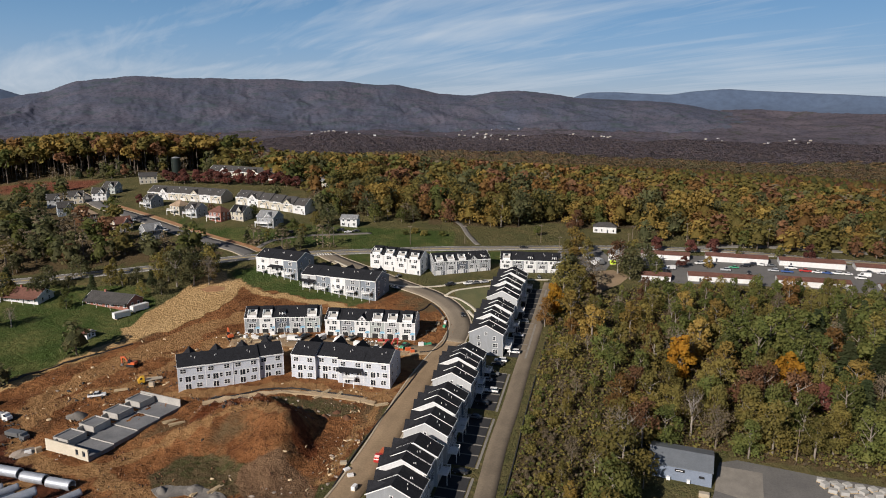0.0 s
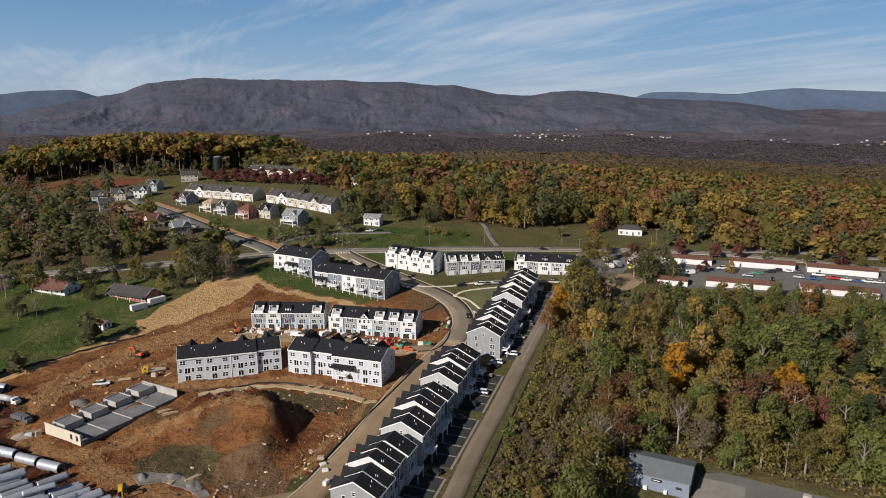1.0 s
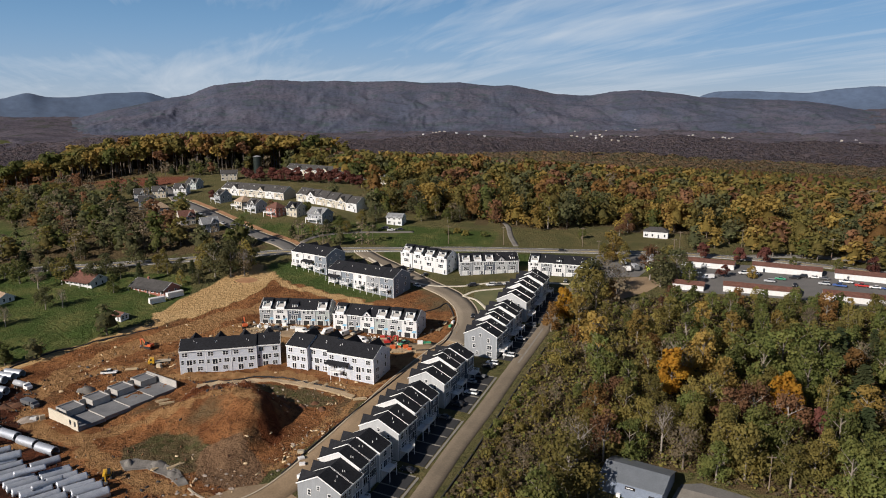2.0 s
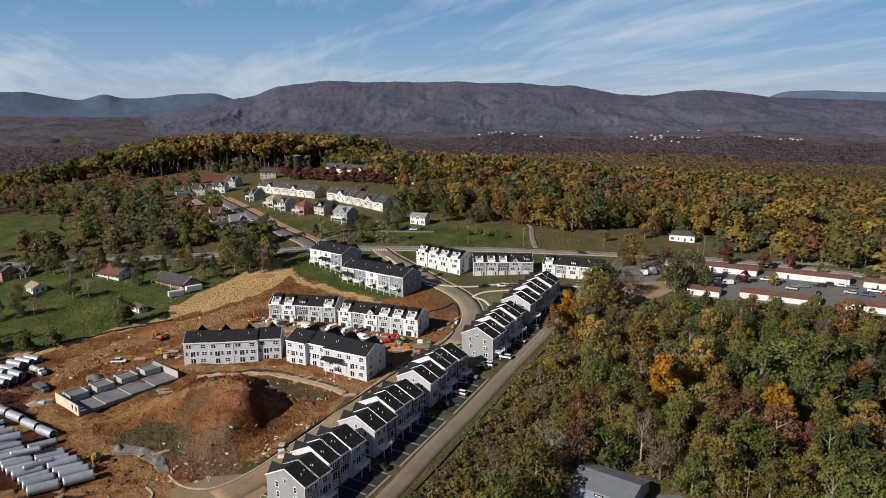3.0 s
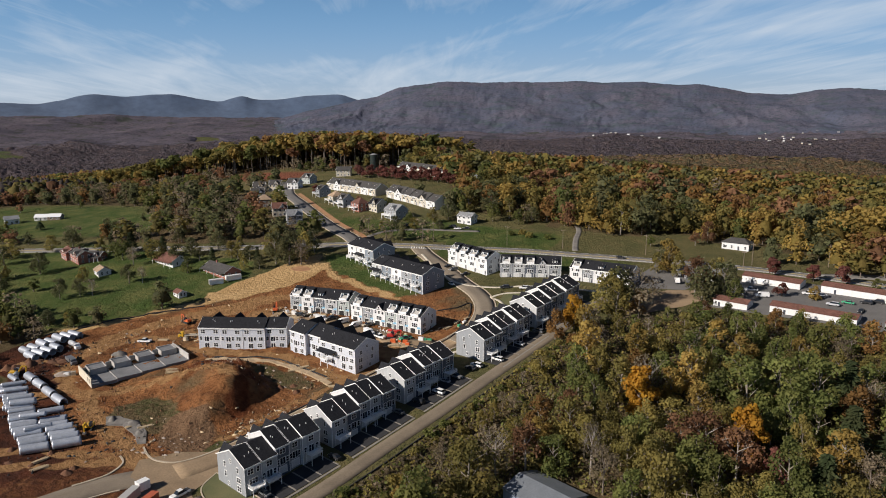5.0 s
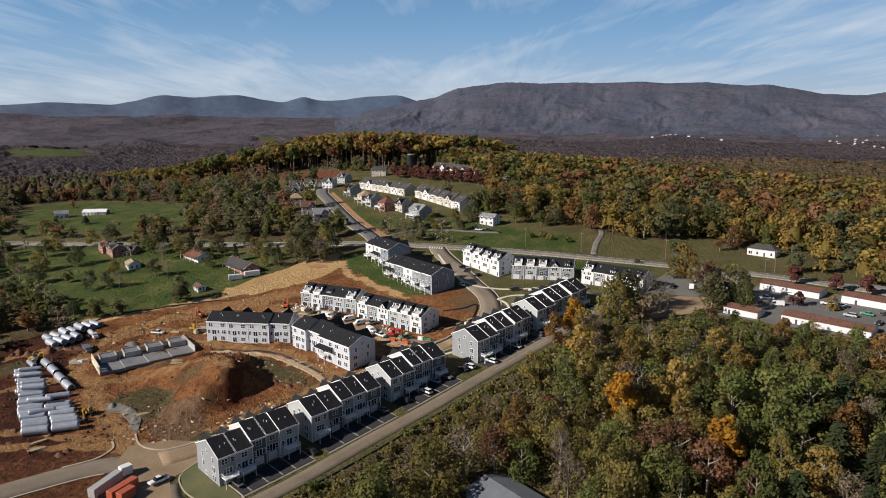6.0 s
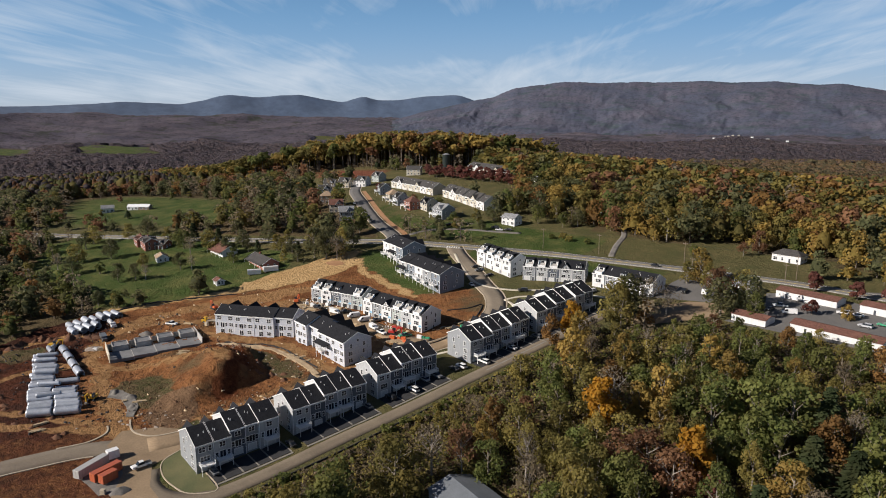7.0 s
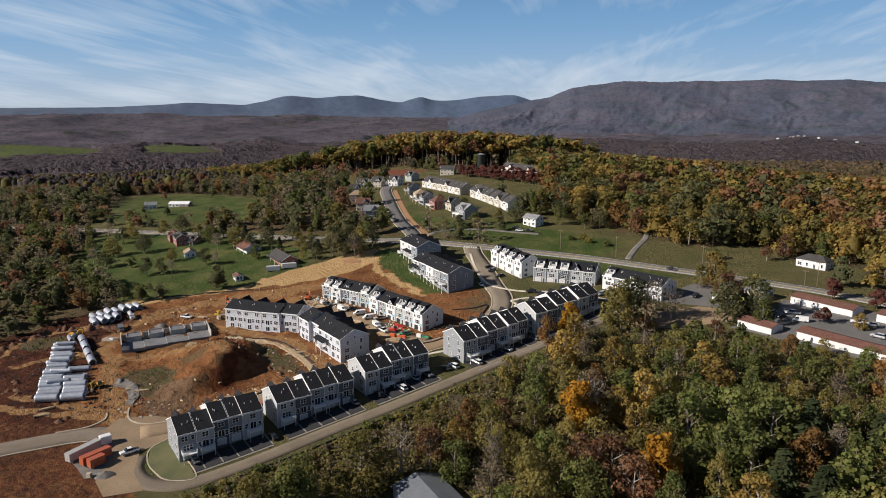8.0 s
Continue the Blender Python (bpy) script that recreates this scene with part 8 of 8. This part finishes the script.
for x, y, turn, n in [(-91, 217, 35, 10), (-94.5, 220, 40, 8), (-44, 241.5, 60, 8), (-39, 240, 70, 7), (-49, 242, 30, 7), (-22.5, 232.5, 20, 10), (-30, 236, 55, 6), (-84, 287.5, 10, 10), (-80, 287, 30, 9), (-74, 288.5, 60, 9),
                      (-69, 290, 15, 9), (-88, 285, 70, 8), (-96, 264, 15, 9), (-104, 262, 25, 9), (-112, 250, 20, 9), (-84, 283, 100, 8), (-72, 180.5, 70, 7), (-67, 182, 60, 7), (-80, 152, 80, 9), (-76, 149, 70, 8), (-12, 273, 15, 8), (-18.6, 272, 20, 9),
                      (-56, 281, 40, 7), (-87, 284.5, 35, 9), (-90, 287.5, 60, 9), (-79.5, 282.5, 20, 8), (-66.5, 288, 80, 8), (-48, 279.5, 15, 7), (0.2, 309, 80, 7), (-26, 283.5, 10, 8), (-46, 238.5, 35, 8), (-94, 256, 10, 8), (-120, 240, 20, 8), (-4, 296, 80, 8), (-2.5, 303, 85, 9)]:
    lumber(x, y, turn, n=n)


def stack(x, y, turn, w, d, h, material, label, name="pallet_stack", category="building material"):
    ob = thing(name, pose(x, y, ground_z(x, y), 0, 0, turn), label, category, "building materials")
    part("pallet", Soup().box(-w / 2, w / 2, -d / 2, d / 2, -0.2, 0.16).mesh("pallet", M["timber"]), ob)
    bm = loft_body([(-w / 2 + 0.05, 0.16), (-w / 2 + 0.05, h), (w / 2 - 0.05, h), (w / 2 - 0.05, 0.16)], d - 0.1, 0.03, 0.07)
    part("load", bm_mesh("load", bm, material), ob)


for x, y, turn, colour in [(-18, 276.5, 15, "orange"), (-15, 276, 20, "orange"), (-20.5, 275, 15, "orange"), (-13, 274.4, 10, "orange"), (-8.2, 281.2, 20, "green"), (-6.2, 281.8, 20, "green"), (-9.6, 280.6, 10, "white"), (-70.5, 287.6, 30, "white"), (-81.5, 285.6, 10, "white"),
                           (-75.5, 290, 0, "white"), (-131.5, 199.5, 30, "white"), (-128.8, 200.6, 50, "tan"), (-30, 193, 40, "white"), (-28.5, 190, 20, "white"), (-31.5, 196.5, 10, "tan"), (-26.5, 183.5, 70, "white"), (-110, 243, 0, "tan"), (-22, 143, 30, "tan"), (-55, 288.6, 20, "white"), (-27.5, 284.8, 15, "red"), (-24.5, 284.2, 20, "red"), (-83, 286.5, 25, "white"), (-86.4, 286.2, 60, "white"), (-78.5, 288.4, 15, "tan"), (0.6, 299, 70, "green"), (1.0, 303.5, 80, "white")]:
    stack(x, y, turn, prnd.uniform(1.6, 2.6), prnd.uniform(1.2, 1.7), prnd.uniform(0.8, 1.7), PAINT[colour], "wrapped %s load on a timber pallet" % colour)


def heap(x, y, r, h, material, label, name="gravel_mound", seed=0):
    rng = np.random.RandomState(seed)
    s = Soup()
    rings, sides = 5, 16
    z0 = ground_z(x, y)
    ph = rng.uniform(0, 6.28, 4)
    for k in range(rings):
        f = k / (rings - 1)
        for i in range(sides):
            t = 2 * math.pi * i / sides
            rad = r * (1 - f) * (1 + 0.16 * math.sin(2 * t + ph[0]) + 0.1 * math.sin(5 * t + ph[1])) + 0.05
            px_, py_ = rad * math.cos(t), rad * math.sin(t)
            s.v.append((px_, py_, float(land(x + px_, y + py_)) - z0 - 0.3 + (h + 0.3) * (f ** 0.8) + (0 if k in (0,) else rng.uniform(-0.06, 0.06) * h)))
    for k in range(rings - 1):
        for i in range(sides):
            j = (i + 1) % sides
            s.f.append((k * sides + i, k * sides + j, (k + 1) * sides + j, (k + 1) * sides + i))
    s.f.append(tuple((rings - 1) * sides + i for i in range(sides)))
    ob = new(name, s.mesh(name, M[material], True))
    ob.matrix_world = pose(x, y, z0)
    return tagged(ob, label, "mound", "mounds of loose ground")


patch("riprap_channel", [(-85, 180.5), (-81.7, 183), (-73, 183), (-64, 179.6), (-58, 174), (-60.5, 172.5), (-66, 176.5), (-75, 179), (-81, 177)], "gravel", "grey stone channel beside the track", 0.3, land, "channel", 1.5)
heap(-72.5, 181.5, 3.0, 1.4, "gravel", "heap of grey gravel by the track", seed=1)
heap(-66.0, 178.0, 2.5, 0.9, "gravel", "low heap of grey gravel by the track", seed=2)
heap(-82.0, 180.5, 2.2, 1.2, "gravel", "low heap of grey gravel by the kerb", seed=3)
heap(-19.0, 146.5, 3.2, 1.4, "gravel", "heap of grey gravel at the depot", seed=4)
heap(-133.0, 199.2, 3.8, 1.3, "rubble", "heap of grey sheeting and waste", seed=9)
heap(-128.0, 222.0, 3.4, 1.9, "gravel", "heap of grey gravel behind the foundation", seed=5)
for k in range(14):
    a = k / 13
    heap(-86 + 52 * a, 227 - 3 * a + 3 * math.sin(k * 1.7), prnd.uniform(1.2, 2.8), prnd.uniform(0.6, 1.5), "red_spoil" if "red_spoil" in M else "rubble", "heap of red clay spoil", "spoil_mound", 60 + k)

mrnd = random.Random(17)
for k in range(26):
    a = k / 25
    p = Vector((-146, 206)).lerp(Vector((-168, 190)), min(1, a * 3)) if a < 0.33 else Vector((-168, 190)).lerp(Vector((-160, 154)), (a - 0.33) / 0.37) if a < 0.7 else Vector((-160, 154)).lerp(Vector((-118, 142)), (a - 0.7) / 0.3)
    heap(p.x + mrnd.uniform(-2.5, 2.5), p.y + mrnd.uniform(-2.5, 2.5), mrnd.uniform(1.6, 3.6), mrnd.uniform(0.7, 1.9), "red_spoil", "heap of red clay spoil at the edge of the site", "spoil_mound", 90 + k)
for k in range(16):
    heap(mrnd.uniform(-126, -66), mrnd.uniform(144, 156) + 6 * (k % 2), mrnd.uniform(1.0, 2.2), mrnd.uniform(0.4, 1.1), "red_spoil", "low heap of red clay spoil", "spoil_mound", 130 + k)

# stones and broken concrete strewn over the site
ROCKS = []
for k in range(5):
    rng = np.random.RandomState(200 + k)
    bm = bmesh.new()
    bmesh.ops.create_icosphere(bm, subdivisions=1, radius=1.0)
    for v in bm.verts:
        v.co *= rng.uniform(0.65, 1.2)
        v.co.z *= 0.7
    ROCKS.append(bm_mesh("rock", bm, M["rubble"]))
places = []
for k in range(34):
    places.append((prnd.uniform(-36, -26), prnd.uniform(182, 212)))
for k in range(34):
    places.append((prnd.uniform(-100, -30), prnd.uniform(224, 238)))
for k in range(26):
    places.append((prnd.uniform(-160, -60), prnd.uniform(150, 280)))
for k in range(30):
    places.append((prnd.uniform(-64, -44), prnd.uniform(166, 184)))
for x, y in places:
    if not in_poly(x, y, SITE):
        continue
    s = prnd.uniform(0.22, 0.65)
    ob = thing("rock", pose(x, y, ground_z(x, y) + 0.05, 0, 0, prnd.uniform(0, 360)) @ Matrix.Diagonal((s * prnd.uniform(0.8, 1.6), s, s, 1)), "pale broken stone on the churned earth", "stone", "strewn stones", prnd.choice(ROCKS))

def strewn(name, n, lo, hi, thin, material, label, seed, spots):
    """Small loose pieces over the site: boxes of uneven size lying on the ground, thickest near the spots (x, y, reach)."""
    rng = np.random.RandomState(seed)
    s_ = np.array(spots, float)
    pick = rng.randint(len(s_), size=n)
    x, y = s_[pick, 0] + rng.normal(size=n) * s_[pick, 2], s_[pick, 1] + rng.normal(size=n) * s_[pick, 2]
    keep = inside(x, y, SITE)
    x, y = x[keep], y[keep]
    m = len(x)
    z = land(x, y)
    a = rng.uniform(0, 6.28, m)
    L = rng.uniform(lo, hi, m) ** 1.0
    W, T = L * rng.uniform(*thin, m), np.minimum(L * 0.5, rng.uniform(0.08, 0.35, m))
    corners = []
    for sz, sh in ((-0.2, 1.0), (1.0, 0.75)):
        for sx, sy in ((-1, -1), (1, -1), (1, 1), (-1, 1)):
            u, v = sx * L / 2 * sh * rng.uniform(0.8, 1.1, m), sy * W / 2 * sh * rng.uniform(0.8, 1.1, m)
            corners.append(np.stack([x + u * np.cos(a) - v * np.sin(a), y + u * np.sin(a) + v * np.cos(a), z + T * sz * 2], 1))
    v = np.stack(corners, 1).reshape(-1, 3)
    f = np.array([(4, 5, 6, 7), (0, 1, 5, 4), (1, 2, 6, 5), (2, 3, 7, 6), (3, 0, 4, 7)])
    q = (f[None] + 8 * np.arange(m)[:, None, None]).reshape(-1, 4)
    tagged(new(name, arrays_mesh(name, v, q, M[material])), label, "debris", kind="stuff")


WORK = [(-68, 224, 7), (-78, 224, 6), (-100, 232, 10), (-122, 230, 12), (-130, 215, 10), (-110, 252, 9), (-92, 262, 9), (-84, 288, 6), (-70, 287, 6), (-30, 276, 9), (-95, 175, 10), (-66, 176, 9), (-35, 195, 6), (-28, 212, 6),
        (-60, 238, 14), (-30, 236, 6), (-140, 240, 14), (-120, 268, 12), (-150, 205, 12), (-90, 196, 12), (-5, 300, 7), (-45, 180, 8)]
strewn("clods", 1000, 0.15, 0.6, (0.5, 1.0), "red_spoil", "dark red clods of churned earth", 71, WORK)
strewn("dry_clods", 700, 0.15, 0.5, (0.5, 1.0), "haul", "dry orange-brown clods of earth", 72, WORK)
strewn("scrap_boards", 190, 0.5, 2.2, (0.06, 0.14), "timber", "pale scrap boards strewn over the site", 73, [p for p in WORK if p[1] > 225 or p[0] > -50])
strewn("rubble", 190, 0.12, 0.4, (0.5, 1.0), "rubble", "pale broken stone and waste on the earth", 74, WORK)

strewn("packaging", 120, 0.25, 0.9, (0.2, 0.6), "trim", "torn white packaging and offcuts on the court", 75, [(-84, 288, 3), (-77, 287, 3), (-69, 288, 2.5), (-90, 286, 3), (-30, 284, 3), (-18, 277, 2)])
strewn("dark_scrap", 300, 0.3, 1.5, (0.12, 0.4), "black_cloth", "dark scrap, hoses and wet boards on the earth", 76, [(-128, 236, 7), (-112, 246, 6), (-98, 262, 7), (-140, 200, 7), (-152, 212, 6), (-98, 172, 7), (-80, 160, 7), (-66, 172, 6), (-72, 226, 8), (-120, 160, 9), (-150, 172, 7)])

# ---------------------------------------------------------------- the concrete foundation
fd, fu, fturn, flen = facade_frame((-109.6, 194.2), (-94.2, 229.0))
fz = ground_z(-102, 211) + 0.9
found = thing("foundation", pose(fd.x, fd.y, fz, 0, 0, fturn), "grey concrete foundation of four unfinished houses", "foundation")
bay = flen / 4
for k in range(4):
    x0, lift = k * bay, 0.35 * k - 0.4
    part("slab", Soup().box(x0, x0 + bay - 0.15, 0, 11.5, lift - 1.2, lift + 0.15).mesh("slab", M["slab"]), found)
    part("footing", Soup().box(x0 + bay - 0.15, x0 + bay + 0.15, 0, 19, lift - 1.2, lift + 0.5).mesh("footing", M["concrete"]), found)
    w = Soup()
    a0, a1, y0, y1 = x0 + 2.2, x0 + bay - 0.6, 11.5, 18.6
    w.box(a0, a1, y0, y0 + 0.3, lift - 1, lift + 2.5).box(a0, a0 + 0.3, y0, y1, lift - 1, lift + 2.5).box(a1 - 0.3, a1, y0, y1, lift - 1, lift + 2.5).box(a0, a1, y1 - 0.3, y1, lift - 1, lift + 2.5)
    part("garage_wall", w.mesh("garage_wall", M["concrete"]), found)
    part("garage_floor", Soup().box(a0 + 0.3, a1 - 0.3, y0 + 0.3, y1 - 0.3, lift + 1.9, lift + 2.1).mesh("garage_floor", M["slab"]), found)
    part("back_wall", Soup().box(x0, a0, y1 - 2.2, y1 - 1.9, lift - 1, lift + 2.2).mesh("back_wall", M["concrete"]), found)
part("end_wall", Soup().box(flen, flen + 0.35, 0, 19.0, -1.5, 3.4).mesh("end_wall", M["concrete"]), found)
part("end_wall", lattice([0, 1.2, 2.4, 4.2, 5.4, 19.0], [-1.5, -0.3, 1.6, 2.4], lambda i, j: j == 1 and i in (1, 3), -0.18, 0.18).mesh("end_wall", M["path"]), found, "pale end wall with two openings", pose(0, 0, 0, 0, 0, 90))


# ---------------------------------------------------------------- poles, workshop, silo
def utility_pole(x, y, H=11.0, turn=0.0, lamp=False):
    ob = thing("utility_pole", pose(x, y, ground_z(x, y), 0, 0, turn), "weathered wooden utility pole beside the road", "pole", "utility poles")
    part("shaft", Soup().tube((0, 0, -1), (0, 0, H), 0.17, 0.11, 8).mesh("shaft", M["pole_wood"]), ob)
    part("crossarm", Soup().box(-1.3, 1.3, -0.07, 0.07, H - 0.9, H - 0.7).mesh("crossarm", M["pole_wood"]), ob)
    for ex in (-1.1, 0.0, 1.1):
        part("insulator", Soup().tube((ex, 0, H - 0.7), (ex, 0, H - 0.4), 0.07, 0.05, 6).mesh("insulator", M["rim"]), ob)
    return Vector((x, y, ground_z(x, y) + H - 0.45))


tops = [utility_pole(x, y, 12) for x, y in [(-110, 402), (-66, 408), (-20, 417), (14, 421), (62, 424), (118, 418), (154, 424), (196, 404), (250, 382)]]
for a, b in zip(tops, tops[1:]):
    cu_ = bpy.data.curves.new("cable", "CURVE")
    cu_.dimensions, cu_.bevel_depth = "3D", 0.035
    sp = cu_.splines.new("POLY")
    sp.points.add(8)
    for k in range(9):
        t = k / 8
        p = a.lerp(b, t)
        sp.points[k].co = (p.x, p.y, p.z - 4 * 0.9 * t * (1 - t), 1)
    cu_.materials.append(M["black_cloth"])
    tagged(new("cable", cu_), "sagging black cable between utility poles", "cable", "cables")
for x, y, H in ((58.8, 184.2, 9.5), (54.2, 181.2, 5.0), (110, 196, 11), (137, 470, 12), (114, 412, 9), (71, 407, 9)):
    utility_pole(x, y, H)

wz = ground_z(68, 190)
wd, wu, wturn, wlen = facade_frame((62.2, 191.0), (79.0, 184.2))
shop = thing("workshop", pose(wd.x, wd.y, wz, 0, 0, wturn), "pale blue-grey metal workshop with low pitched roof", "workshop")
part("wall", gable_walls(wlen, 14, 4.3, 1.9, 1.5).mesh("workshop_wall", M["metal_wall"]), shop)
rs = Soup().prism([(-0.3, -0.4, 4.22), (-0.3, 7, 6.23), (-0.3, 14.4, 4.22), (-0.3, 14.4, 4.4), (-0.3, 7, 6.42), (-0.3, -0.4, 4.4)], (wlen + 0.6, 0, 0))
part("roof", rs.mesh("workshop_roof", M["metal_roof"]), shop)
part("sign_board", Soup().box(wlen * 0.42, wlen * 0.58, -0.08, 0, 2.7, 3.6).mesh("sign_board", PAINT["black"]), shop, "dark sign with a white bar")
part("sign_bar", Soup().box(wlen * 0.44, wlen * 0.55, -0.12, -0.08, 3.05, 3.25).mesh("sign_bar", M["trim"]), shop)
part("awning", Soup().box(wlen * 0.80, wlen * 0.88, -0.7, 0, 2.2, 2.6).mesh("awning", PAINT["black"]), shop)
part("wall_unit", Soup().box(wlen * 0.30, wlen * 0.36, -0.9, -0.1, -0.1, 0.9).mesh("wall_unit", M["trim"]), shop)
part("wall_unit", Soup().box(wlen * 0.62, wlen * 0.67, -0.9, -0.1, -0.1, 0.9).mesh("wall_unit", M["trim"]), shop)
stack(75.5, 180.5, -20, 3.0, 1.8, 1.2, PAINT["tan"], "brown skip by the workshop", "skip", "skip")
for k in range(26):
    stack(113 + (k % 7) * 3.1 + prnd.uniform(-0.5, 0.5), 186.5 - (k % 7) * 1.2 - (k // 7) * 2.6 + prnd.uniform(-0.4, 0.4), prnd.uniform(-30, 30), 2.4, 1.8, prnd.uniform(0.7, 1.5), PAINT["pallet"], "white wrapped pallet load in the yard")

stack(96.3, 378.0, 20, 2.6, 2.4, 2.4, PAINT["lime"], "lime-green skip on the asphalt lot", "skip", "skip")
truck(84.9, 379.5, 100, "white", "white", "white flatbed lorry on the front lot", "flat")
truck(89.5, 381.0, 100, "grey", "silver", "grey tipper lorry on the front lot", "dump")
silo = thing("silo", pose(-245, 634, ground_z(-245, 634)), "dark green cylindrical water tank at the wood's edge", "water tank")
part("shell", Soup().tube((0, 0, -2), (0, 0, 15.5), 4.0, 4.0, 24).mesh("shell", PAINT["tank_green"]), silo)
for k in range(5):
    part("band", Soup().tube((0, 0, 2.6 + 3 * k), (0, 0, 2.8 + 3 * k), 4.08, 4.08, 24).mesh("band", M["grey_roof"]), silo)
part("dome", Soup().tube((0, 0, 15.5), (0, 0, 16.6), 4.15, 1.2, 24).mesh("dome", M["light_roof"]), silo, "pale shallow roof")
